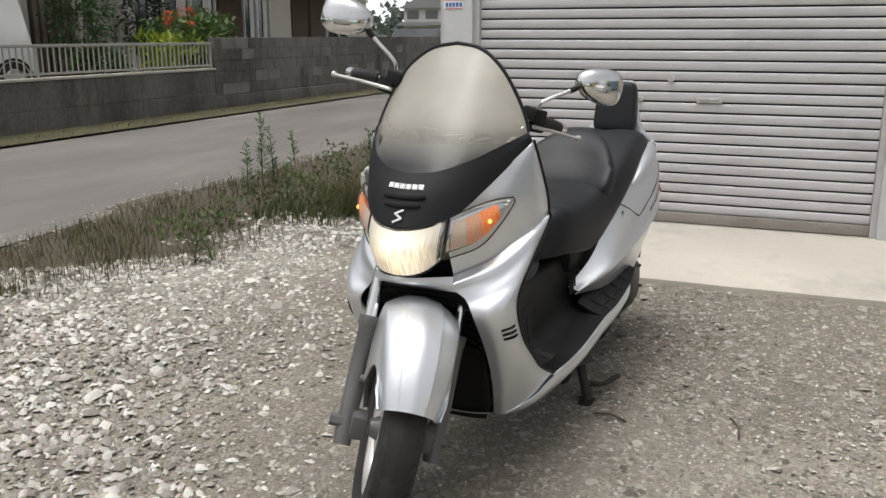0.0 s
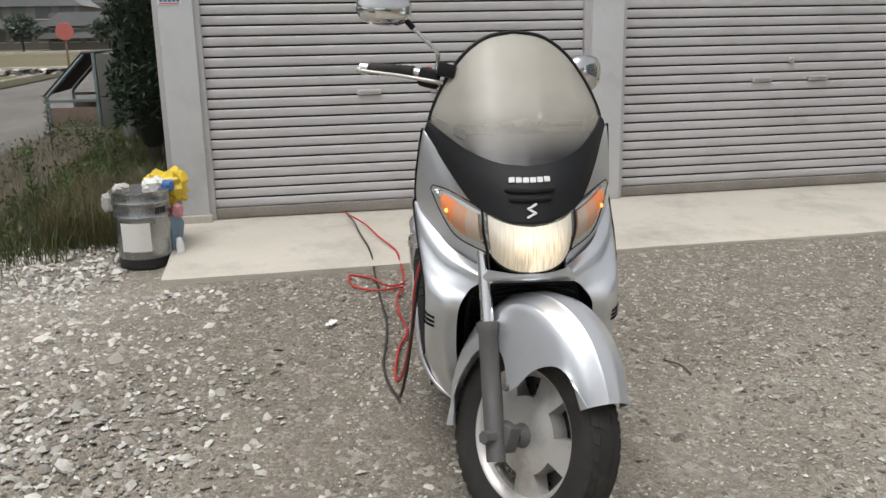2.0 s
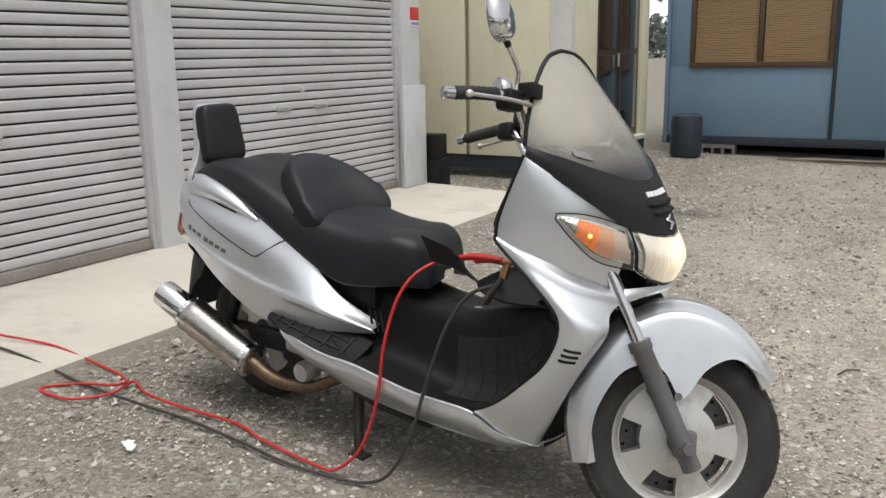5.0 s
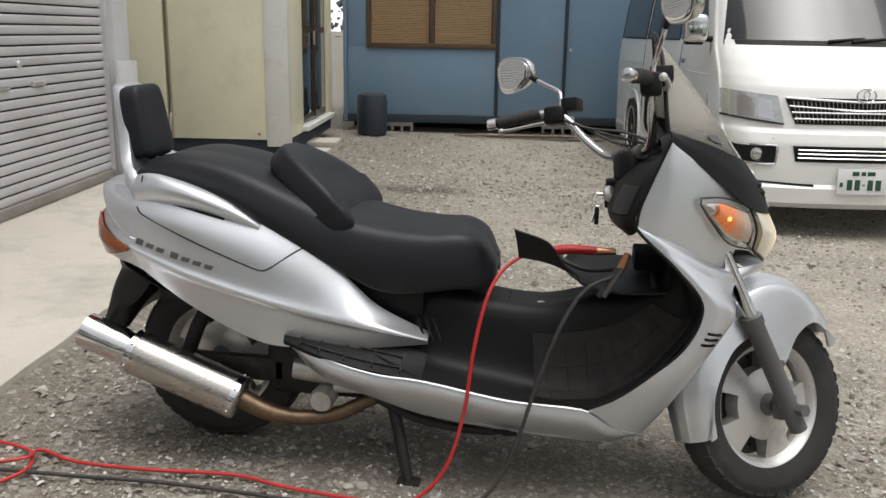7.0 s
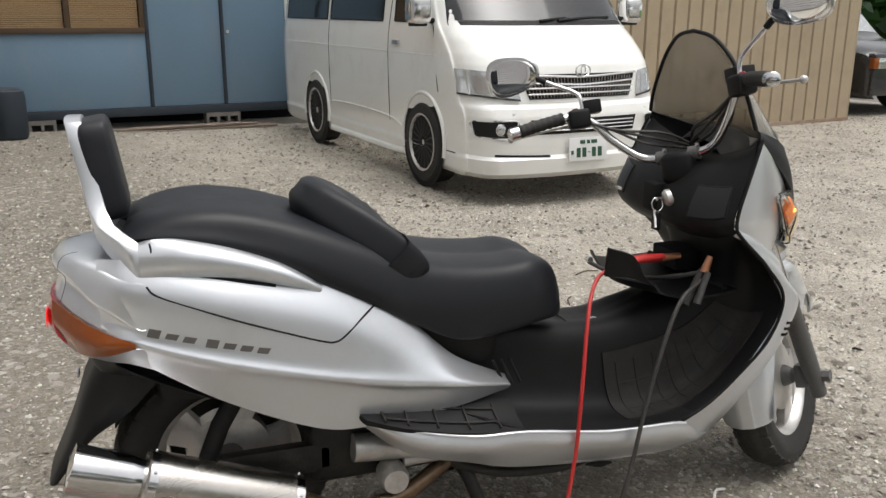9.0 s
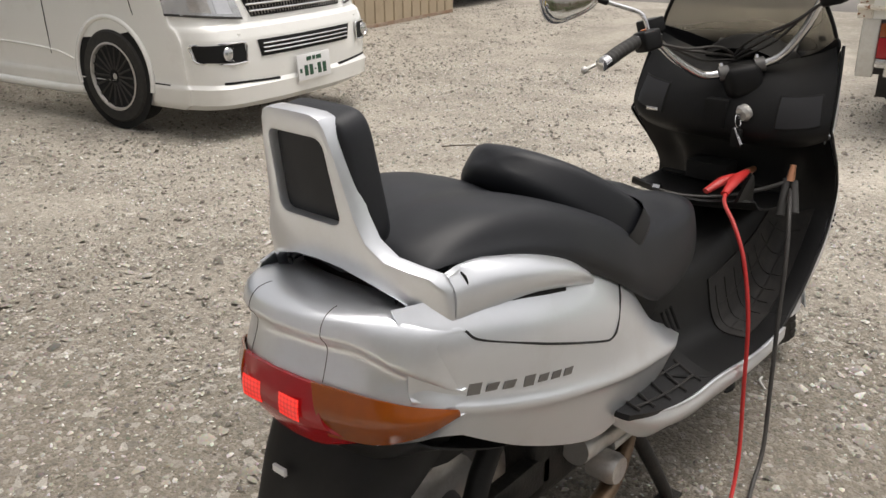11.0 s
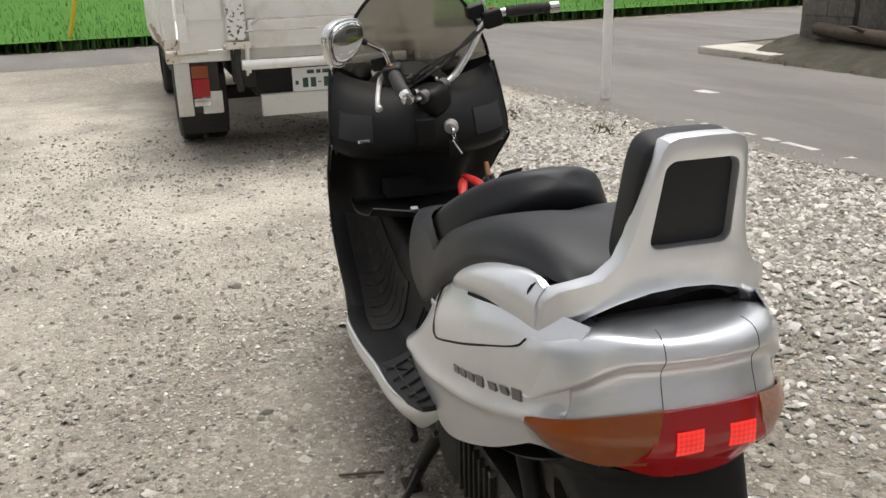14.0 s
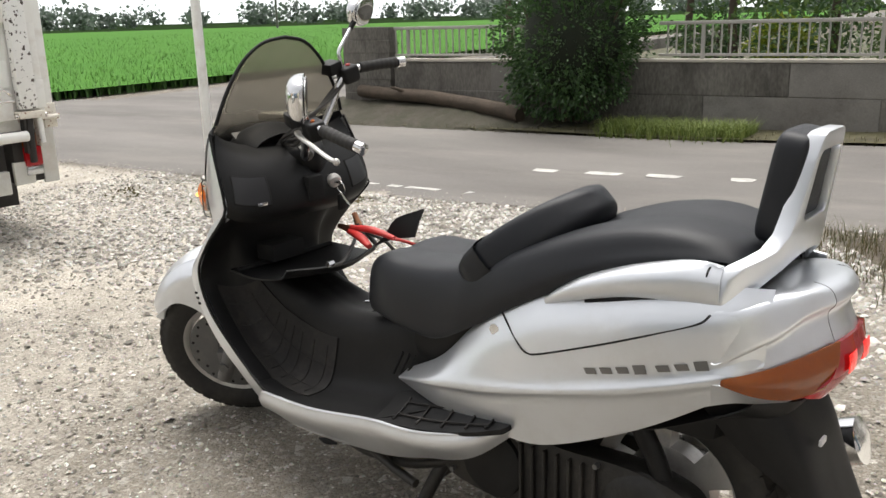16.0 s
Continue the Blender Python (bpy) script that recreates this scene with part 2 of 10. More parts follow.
def glowing(name, colour, strength, base=(0.3, 0.05, 0.02), rough=0.15, cells=0.0):
    """A lit lens: coloured plastic that gives off light, with a prismatic pattern."""
    m = material(name, base, rough=rough, amount=0.2, rough_var=0.03)
    p = m.node_tree.nodes["Principled BSDF"]
    p.inputs["Emission Color"].default_value = (*colour, 1)
    p.inputs["Emission Strength"].default_value = strength
    if cells:
        n, ln = m.node_tree.nodes, m.node_tree.links
        co = n.new("ShaderNodeTexCoord")
        vo = n.new("ShaderNodeTexVoronoi")
        vo.inputs["Scale"].default_value, vo.inputs["Randomness"].default_value = cells, 0.0
        ln.new(co.outputs["Object"], vo.inputs["Vector"])
        r = n.new("ShaderNodeMapRange")
        r.inputs["From Max"].default_value = 0.6
        r.inputs["To Min"].default_value, r.inputs["To Max"].default_value = strength * 1.5, strength * 0.35
        ln.new(vo.outputs["Distance"], r.inputs["Value"])
        ln.new(r.outputs[0], p.inputs["Emission Strength"])
    return m


def clear(name, tint, rough=0.05, body=(0.3, 0.3, 0.3), milk=0.2, fade=None):
    """Thin clear sheet: most light goes straight through, the rest is a glossy, slightly cloudy body. fade: (z of full print, z of none, colour)."""
    m = bpy.data.materials.new(name)
    m.use_nodes = True
    n, ln = m.node_tree.nodes, m.node_tree.links
    p = n["Principled BSDF"]
    p.inputs["Roughness"].default_value = rough
    p.inputs["Base Color"].default_value = (*body, 1)
    tr = n.new("ShaderNodeBsdfTransparent")
    tr.inputs[0].default_value = (*tint, 1)
    mix = n.new("ShaderNodeMixShader")
    noise_n = n.new("ShaderNodeTexNoise")
    noise_n.inputs["Scale"].default_value = 6
    co = n.new("ShaderNodeTexCoord")
    ln.new(co.outputs["Object"], noise_n.inputs["Vector"])
    r = n.new("ShaderNodeMapRange")
    r.inputs["To Min"].default_value, r.inputs["To Max"].default_value = milk * 0.75, milk * 1.25
    ln.new(noise_n.outputs["Fac"], r.inputs["Value"])
    fac = r.outputs[0]
    if fade:
        z1, z0, c = fade
        sep = n.new("ShaderNodeSeparateXYZ")
        ln.new(co.outputs["Object"], sep.inputs[0])
        f = n.new("ShaderNodeMapRange")
        f.interpolation_type = "SMOOTHSTEP"
        f.inputs["From Min"].default_value, f.inputs["From Max"].default_value = z0, z1
        ln.new(sep.outputs["Z"], f.inputs["Value"])
        mx = n.new("ShaderNodeMath")
        mx.operation = "MAXIMUM"
        ln.new(f.outputs[0], mx.inputs[0])
        ln.new(fac, mx.inputs[1])
        fac = mx.outputs[0]
        cm = n.new("ShaderNodeMix")
        cm.data_type = "RGBA"
        cm.inputs[6].default_value, cm.inputs[7].default_value = (*body, 1), (*c, 1)
        ln.new(f.outputs[0], cm.inputs[0])
        ln.new(cm.outputs[2], p.inputs["Base Color"])
    ln.new(fac, mix.inputs[0])
    ln.new(tr.outputs[0], mix.inputs[1])
    ln.new(p.outputs[0], mix.inputs[2])
    ln.new(mix.outputs[0], n["Material Output"].inputs[0])
    return m


SILVER = material("silver_paint", (0.728, 0.750, 0.785), (0.648, 0.670, 0.70), 0.33, 0.78, 900, 2.5, 0.5, 0.0, coat=0.35, rough_var=0.06, dirt=(0.46, 0.44, 0.41), dirt_amount=0.25)
SILVER_DULL = material("silver_paint_dull", (0.46, 0.46, 0.45), (0.36, 0.36, 0.35), 0.42, 0.5, 500, 3, 0.6, dirt=(0.22, 0.2, 0.18), dirt_amount=0.5)
PLASTIC = material("black_plastic", (0.007, 0.007, 0.0075), (0.012, 0.0118, 0.0115), 0.5, 0, 120, 5, 0.6, 0.25, 900, dirt=(0.026, 0.026, 0.027), dirt_amount=0.28, spec=0.24)
PLASTIC_MATT = material("matt_charcoal_plastic", (0.009, 0.0095, 0.011), (0.015, 0.016, 0.018), 0.55, 0, 300, 4, 0.5, 0.15, 1200, spec=0.3)
VINYL = material("black_seat_vinyl", (0.0080, 0.0090, 0.0118), (0.0125, 0.0140, 0.0178), 0.48, 0, 220, 4, 0.6, 0.35, 700, dirt=(0.028, 0.030, 0.034), dirt_amount=0.35, spec=0.36)
RUBBER = material("tyre_rubber", (0.014, 0.0135, 0.013), (0.030, 0.028, 0.025), 0.74, 0, 60, 6, 0.8, 0.4, 300, dirt=(0.075, 0.066, 0.054), dirt_amount=0.4)
RUBBER_MAT = material("rubber_mat", (0.016, 0.015, 0.015), (0.03, 0.028, 0.026), 0.7, 0, 80, 9, 0.8, 0.5, 260, dirt=(0.06, 0.052, 0.045), dirt_amount=0.5, spec=0.3)
# paler than the dashboard's black: light on the lids put into the colour
LID = material("lit_satin_black_lid", (0.018, 0.018, 0.020), (0.026, 0.026, 0.028), 0.42, 0, 200, 5, 0.5, 0.15, 900, spec=0.4)
CHROME = material("chrome", (0.75, 0.75, 0.76), (0.6, 0.6, 0.6), 0.12, 1.0, 200, 6, 0.5, rough_var=0.06, dirt=(0.3, 0.27, 0.23), dirt_amount=0.15)
STEEL = material("brushed_stainless", (0.62, 0.59, 0.55), (0.45, 0.42, 0.38), 0.26, 1.0, 90, 5, 0.6, 0.1, 400, rough_var=0.1, stretch=(1, 1, 6))
ALLOY = material("cast_alloy", (0.64, 0.625, 0.60), (0.54, 0.52, 0.50), 0.38, 0.6, 200, 6, 0.6, 0.1, 400, dirt=(0.2, 0.18, 0.15), dirt_amount=0.5)
FORK_GREY = material("grey_fork_paint", (0.10, 0.10, 0.10), (0.16, 0.155, 0.15), 0.5, 0.2, 200, 7, 0.6, 0.15, 500, dirt=(0.2, 0.18, 0.16), dirt_amount=0.4)
ENGINE = material("oily_engine_black", (0.013, 0.0125, 0.012), (0.034, 0.031, 0.028), 0.5, 0.2, 70, 9, 0.8, 0.5, 160, dirt=(0.085, 0.075, 0.062), dirt_amount=0.4)
PIPE = material("heat_stained_pipe", (0.24, 0.16, 0.10), (0.10, 0.075, 0.055), 0.42, 0.85, 60, 14, 0.9, 0.3, 200)
RED_PLASTIC = material("red_insulation", (0.50, 0.022, 0.02), (0.36, 0.025, 0.022), 0.45, 0, 90, 6, 0.6, 0.2, 300, dirt=(0.25, 0.12, 0.1), dirt_amount=0.3)
BLACK_CABLE = material("black_insulation", (0.025, 0.024, 0.023), (0.06, 0.055, 0.05), 0.55, 0, 60, 8, 0.8, 0.2, 300)
COPPER = material("copper_jaw", (0.6, 0.28, 0.16), (0.4, 0.2, 0.12), 0.35, 0.95, 80, 10, 0.6)
WHITE_MARK = material("white_lettering_paint", (0.75, 0.75, 0.75), rough=0.35, amount=0.2)
GREY_MARK = material("grey_lettering_plate", (0.16, 0.155, 0.15), (0.22, 0.21, 0.2), 0.35, 0.6, amount=0.4)
# black for dark parts, and for shade painted into gaps, slots and hollows
GAP = material("black_gap_and_shade", (0.004, 0.004, 0.004), rough=0.9, amount=0.1)
SCREEN = clear("hazy_smoked_acrylic", (0.76, 0.74, 0.69), 0.14, (0.52, 0.50, 0.45), 0.44, (0.935, 1.075, (0.012, 0.012, 0.013)))
LENS_CLEAR = clear("clear_prismatic_lens", (0.93, 0.93, 0.91), 0.06, (0.70, 0.69, 0.67), 0.09)
HEAD_GLOW = glowing("lit_headlamp_lens", (1.0, 0.80, 0.52), 0.6, (0.75, 0.7, 0.6), 0.08)


def lamp_glow(m, centre, reach, strong, weak):
    """Light strongest over the bulb, broken by the fluted glass."""
    n, ln = m.node_tree.nodes, m.node_tree.links
    co = n.new("ShaderNodeTexCoord")
    dist = n.new("ShaderNodeVectorMath")
    dist.operation = "DISTANCE"
    dist.inputs[1].default_value = centre
    ln.new(co.outputs["Object"], dist.inputs[0])
    r = n.new("ShaderNodeMapRange")
    r.interpolation_type = "SMOOTHSTEP"
    r.inputs["From Max"].default_value = reach
    r.inputs["To Min"].default_value, r.inputs["To Max"].default_value = strong, weak
    ln.new(dist.outputs["Value"], r.inputs["Value"])
    mp = n.new("ShaderNodeMapping")
    mp.inputs["Scale"].default_value = (0, 260, 18)
    ln.new(co.outputs["Object"], mp.inputs[0])
    no = n.new("ShaderNodeTexNoise")
    no.inputs["Scale"].default_value, no.inputs["Detail"].default_value = 1.0, 4
    ln.new(mp.outputs[0], no.inputs["Vector"])
    r2 = n.new("ShaderNodeMapRange")
    r2.inputs["From Min"].default_value, r2.inputs["From Max"].default_value = 0.3, 0.7
    r2.inputs["To Min"].default_value, r2.inputs["To Max"].default_value = 0.3, 1.35
    ln.new(no.outputs["Fac"], r2.inputs["Value"])
    mu = n.new("ShaderNodeMath")
    mu.operation = "MULTIPLY"
    ln.new(r.outputs[0], mu.inputs[0])
    ln.new(r2.outputs[0], mu.inputs[1])
    ln.new(mu.outputs[0], m.node_tree.nodes["Principled BSDF"].inputs["Emission Strength"])


lamp_glow(HEAD_GLOW, (0.77, 0.005, 0.732), 0.12, 0.95, 0.07)
HEAD_GLOW.node_tree.nodes["Principled BSDF"].inputs["Metallic"].default_value = 0.3
# three steps of one lens: the bulb's fading glow is in their colours
AMBER_LIT = glowing("lit_amber_lens", (1.0, 0.24, 0.03), 0.42, (0.62, 0.17, 0.04), 0.12, 110)
AMBER_MID = glowing("half_lit_amber_lens", (1.0, 0.32, 0.12), 0.15, (0.56, 0.30, 0.18), 0.14, 110)
AMBER_PALE = glowing("faintly_lit_fluted_lens", (1.0, 0.5, 0.3), 0.07, (0.52, 0.42, 0.35), 0.16, 110)
BULB_LIT = glowing("lit_amber_bulb", (1.0, 0.42, 0.08), 2.2, (0.7, 0.25, 0.05), 0.2)
AMBER = material("amber_lens", (0.24, 0.056, 0.004), (0.17, 0.036, 0.004), 0.16, 0, 60, 7, 0.6, coat=0.2, rough_var=0.04)
RED_LENS = glowing("red_tail_lens", (0.9, 0.01, 0.015), 0.05, (0.20, 0.006, 0.009), 0.14)
RED_LIT = glowing("lit_tail_lamp", (1.0, 0.03, 0.02), 0.6, (0.6, 0.02, 0.02), 0.15, 130)
MIRROR = material("mirror_glass", (0.82, 0.83, 0.83), rough=0.02, metal=1.0, amount=0.05, rough_var=0.01)

# materials of the place
SHUTTER = material("weathered_shutter_steel", (0.54, 0.525, 0.535), (0.46, 0.445, 0.45), 0.42, 0.05, 60, 1.2, 0.7, 0.05, 200, dirt=(0.28, 0.26, 0.25), dirt_amount=0.4, stretch=(1, 1, 2), placed=True)
PILLAR = material("pillar_paint", (0.59, 0.60, 0.615), (0.52, 0.52, 0.525), 0.45, 0.05, 60, 2.0, 0.6, 0.05, 200, dirt=(0.33, 0.31, 0.28), dirt_amount=0.35)
CONCRETE = material("apron_concrete", (0.52, 0.49, 0.425), (0.40, 0.375, 0.325), 0.85, 0, 90, 1.4, 0.8, 0.4, 160, dirt=(0.24, 0.225, 0.20), dirt_amount=0.55)
CREAM = material("cream_panel_paint", (0.72, 0.69, 0.51), (0.64, 0.61, 0.44), 0.45, 0, 80, 1.5, 0.6, 0.05, 200, dirt=(0.40, 0.36, 0.27), dirt_amount=0.3)
WHITE_PAINT = material("aged_white_paint", (0.66, 0.66, 0.62), (0.56, 0.55, 0.50), 0.42, 0, 60, 2.5, 0.6, 0.1, 200, dirt=(0.36, 0.28, 0.2), dirt_amount=0.45)
BLUE_PANEL = material("faded_blue_panel", (0.16, 0.25, 0.34), (0.13, 0.21, 0.29), 0.5, 0, 70, 1.6, 0.7, 0.05, 200, dirt=(0.22, 0.25, 0.28), dirt_amount=0.35, stretch=(1, 1, 0.4))
DARK_BLUE = material("dark_blue_steel", (0.019, 0.028, 0.039), (0.030, 0.039, 0.050), 0.6, 0, 60, 3, 0.6)
BROWN_FRAME = material("bronze_window_frame", (0.10, 0.062, 0.036), (0.07, 0.045, 0.03), 0.45, 0.2, 60, 4, 0.5)
BAMBOO = material("bamboo_blind", (0.34, 0.22, 0.11), (0.24, 0.15, 0.075), 0.6, 0, 120, 4, 0.7, stretch=(0.3, 1, 8))
DARK_GLASS = material("dark_window_glass", (0.012, 0.014, 0.016), rough=0.06, amount=0.2, rough_var=0.02, coat=0.3)
DOOR_DARK = material("dark_brown_door", (0.045, 0.032, 0.024), (0.03, 0.023, 0.018), 0.35, 0, 60, 5, 0.6)
CAR_WHITE = material("white_car_paint", (0.84, 0.84, 0.81), (0.80, 0.80, 0.77), 0.20, 0, 300, 1.5, 0.4, coat=0.6, rough_var=0.05, dirt=(0.5, 0.48, 0.43), dirt_amount=0.25)
CAR_BLACK = material("black_car_paint", (0.018, 0.018, 0.020), (0.03, 0.03, 0.032), 0.22, 0, 200, 2, 0.4, coat=0.6, dirt=(0.08, 0.075, 0.07), dirt_amount=0.3)
LAMP_GLASS = material("lamp_lens", (0.66, 0.67, 0.67), (0.42, 0.43, 0.43), 0.12, 0.75, 60, 14, 0.8, rough_var=0.05, coat=0.5)
TRUCK_WHITE = material("chipped_truck_paint", (0.85, 0.85, 0.82), (0.77, 0.77, 0.73), 0.4, 0, 60, 3, 0.5, 0.1, 150, dirt=(0.42, 0.33, 0.24), dirt_amount=0.4)


def chipped(name, base, chip):
    """Old paint that has flaked off in small sharp spots."""
    m = material(name, base, rough=0.45, amount=0.3)
    n, ln = m.node_tree.nodes, m.node_tree.links
    p = n["Principled BSDF"]
    old = p.inputs["Base Color"].links[0].from_socket
    co = n.new("ShaderNodeTexCoord")
    no = n.new("ShaderNodeTexNoise")
    no.inputs["Scale"].default_value, no.inputs["Detail"].default_value = 42.0, 3.0
    ln.new(co.outputs["Object"], no.inputs["Vector"])
    r = n.new("ShaderNodeMapRange")
    r.inputs["From Min"].default_value, r.inputs["From Max"].default_value = 0.60, 0.63
    ln.new(no.outputs["Fac"], r.inputs["Value"])
    mx = n.new("ShaderNodeMix")
    mx.data_type = "RGBA"
    ln.new(r.outputs[0], mx.inputs[0])
    ln.new(old, mx.inputs[6])
    mx.inputs[7].default_value = (*chip, 1)
    ln.new(mx.outputs[2], p.inputs["Base Color"])
    return m


CHIPPED = chipped("flaking_white_paint", (0.86, 0.86, 0.83), (0.07, 0.055, 0.045))
RUSTY_WHITE = chipped("rust_spotted_paint", (0.74, 0.70, 0.62), (0.24, 0.11, 0.05))
CHASSIS = material("grimy_chassis", (0.022, 0.021, 0.020), (0.045, 0.04, 0.036), 0.75, 0.1, 50, 6, 0.8, 0.4, 120)
RUST = material("rusty_edge", (0.22, 0.12, 0.065), (0.36, 0.30, 0.24), 0.75, 0.1, 70, 8, 0.9, 0.4, 160)
BLOCK_WALL = material("stained_block_wall", (0.20, 0.188, 0.168), (0.066, 0.061, 0.053), 0.9, 0, 40, 1.1, 1.0, 0.5, 120, dirt=(0.032, 0.029, 0.025), dirt_amount=0.85, stretch=(1, 1, 0.4), placed=True)
BLOCK_GREY = material("concrete_block", (0.24, 0.23, 0.21), (0.13, 0.12, 0.11), 0.9, 0, 80, 1.6, 0.9, 0.5, 140, dirt=(0.07, 0.064, 0.055), dirt_amount=0.6, placed=True)
FENCE_STEEL = material("galvanised_fence", (0.42, 0.41, 0.38), (0.32, 0.31, 0.28), 0.5, 0.5, 80, 3, 0.6)
BEIGE_WALL = material("beige_steel_fence", (0.40, 0.32, 0.22), (0.34, 0.27, 0.185), 0.5, 0, 60, 1.8, 0.6, 0.05, 150, dirt=(0.24, 0.19, 0.13), dirt_amount=0.4)
STUCCO = material("house_stucco", (0.56, 0.52, 0.46), (0.48, 0.44, 0.38), 0.85, 0, 90, 1.5, 0.6, 0.3, 140)
ROOF_TILE = material("grey_roof_tile", (0.10, 0.10, 0.105), (0.16, 0.16, 0.16), 0.6, 0, 40, 2, 0.7, 0.2, 60)
WOOD = material("weathered_plank", (0.24, 0.19, 0.15), (0.15, 0.115, 0.09), 0.8, 0, 60, 4, 0.9, 0.4, 120, stretch=(0.2, 1, 1))
BARK = material("bark", (0.095, 0.07, 0.05), (0.05, 0.04, 0.03), 0.9, 0, 30, 5, 0.9, 0.8, 60)
TIN = material("zinc_pail", (0.40, 0.41, 0.41), (0.24, 0.245, 0.245), 0.26, 0.92, 60, 7, 0.6, dirt=(0.28, 0.22, 0.17), dirt_amount=0.3)
PAPER = material("white_paper", (0.72, 0.71, 0.68), (0.62, 0.61, 0.57), 0.8, 0, 60, 6, 0.4)
YELLOW = material("yellow_plastic_bag", (0.72, 0.52, 0.03), (0.60, 0.42, 0.03), 0.35, 0, 30, 9, 0.5, 0.4, 50)
SIGN_RED = material("red_sticker", (0.60, 0.03, 0.035), rough=0.4, amount=0.2)
SIGN_BLUE = material("blue_print", (0.06, 0.16, 0.42), rough=0.4, amount=0.2)
BLACK_PRINT = material("black_print", (0.02, 0.02, 0.02), rough=0.5, amount=0.2)
GREEN_PRINT = material("dark_green_print", (0.02, 0.075, 0.04), rough=0.5, amount=0.2)
ROAD_WHITE = material("worn_road_paint", (0.62, 0.61, 0.57), (0.30, 0.29, 0.27), 0.8, 0, 50, 10, 1.0, 0.3, 120)


def leaf_material(name, a, b, rough=0.5):
    """Foliage: each leaf or blade takes its own shade between two greens."""
    m = bpy.data.materials.new(name)
    m.use_nodes = True
    n, ln = m.node_tree.nodes, m.node_tree.links
    p = n["Principled BSDF"]
    g = n.new("ShaderNodeNewGeometry")
    mix = n.new("ShaderNodeMix")
    mix.data_type = "RGBA"
    mix.inputs[6].default_value, mix.inputs[7].default_value = (*a, 1), (*b, 1)
    ln.new(g.outputs["Random Per Island"], mix.inputs[0])
    ln.new(mix.outputs[2], p.inputs["Base Color"])
    p.inputs["Roughness"].default_value = rough
    p.inputs["Subsurface Weight"].default_value = 0.0
    tr = n.new("ShaderNodeBsdfTranslucent")
    ln.new(mix.outputs[2], tr.inputs[0])
    ms = n.new("ShaderNodeMixShader")
    ms.inputs[0].default_value = 0.3
    ln.new(p.outputs[0], ms.inputs[1])
    ln.new(tr.outputs[0], ms.inputs[2])
    ln.new(ms.outputs[0], n["Material Output"].inputs[0])
    return m


GRASS = leaf_material("verge_grass", (0.030, 0.050, 0.012), (0.085, 0.095, 0.026))
DRY_GRASS = leaf_material("dry_grass", (0.135, 0.105, 0.050), (0.065, 0.070, 0.024))
WEED = leaf_material("weed_leaf", (0.040, 0.085, 0.022), (0.10, 0.16, 0.035))
BUSH = leaf_material("bush_leaf", (0.020, 0.052, 0.016), (0.065, 0.130, 0.034), 0.4)
CONIFER = leaf_material("conifer_leaf", (0.008, 0.022, 0.010), (0.025, 0.05, 0.018))
RICE = leaf_material("rice_leaf", (0.058, 0.155, 0.026), (0.10, 0.225, 0.04))
YELLOW_LEAF = leaf_material("yellow_green_leaf", (0.34, 0.38, 0.04), (0.18, 0.26, 0.03))
FLOWER = leaf_material("orange_flower", (0.55, 0.12, 0.03), (0.40, 0.06, 0.03))


def stone_material(name, tones):
    m = bpy.data.materials.new(name)
    m.use_nodes = True
    n, ln = m.node_tree.nodes, m.node_tree.links
    p = n["Principled BSDF"]
    g = n.new("ShaderNodeNewGeometry")
    ramp = n.new("ShaderNodeValToRGB")
    ramp.color_ramp.interpolation = "LINEAR"
    while len(ramp.color_ramp.elements) < len(tones):
        ramp.color_ramp.elements.new(0.5)
    for e, (pos, c) in zip(ramp.color_ramp.elements, tones):
        e.position, e.color = pos, (*c, 1)
    ln.new(g.outputs["Random Per Island"], ramp.inputs[0])
    co = n.new("ShaderNodeTexCoord")
    no = n.new("ShaderNodeTexNoise")
    no.inputs["Scale"].default_value, no.inputs["Detail"].default_value = 120, 5
    ln.new(co.outputs["Object"], no.inputs["Vector"])
    mul = n.new("ShaderNodeMix")
    mul.data_type, mul.blend_type = "RGBA", "MULTIPLY"
    mul.inputs[0].default_value = 0.6
    ln.new(ramp.outputs[0], mul.inputs[6])
    ln.new(no.outputs["Color"], mul.inputs[7])
    grey = n.new("ShaderNodeHueSaturation")
    grey.inputs["Saturation"].default_value = 1.0
    grey.inputs["Value"].default_value = 1.35
    ln.new(mul.outputs[2], grey.inputs["Color"])
    ln.new(grey.outputs[0], p.inputs["Base Color"])
    p.inputs["Roughness"].default_value = 0.85
    return m


GRAVEL = stone_material("gravel_stone", [(0.0, (0.115, 0.104, 0.088)), (0.35, (0.225, 0.204, 0.171)), (0.8, (0.33, 0.303, 0.258)), (1.0, (0.50, 0.468, 0.415))])
PALE_GRAVEL = stone_material("pale_gravel_stone", [(0.0, (0.17, 0.155, 0.135)), (0.5, (0.36, 0.34, 0.305)), (1.0, (0.64, 0.62, 0.575))])


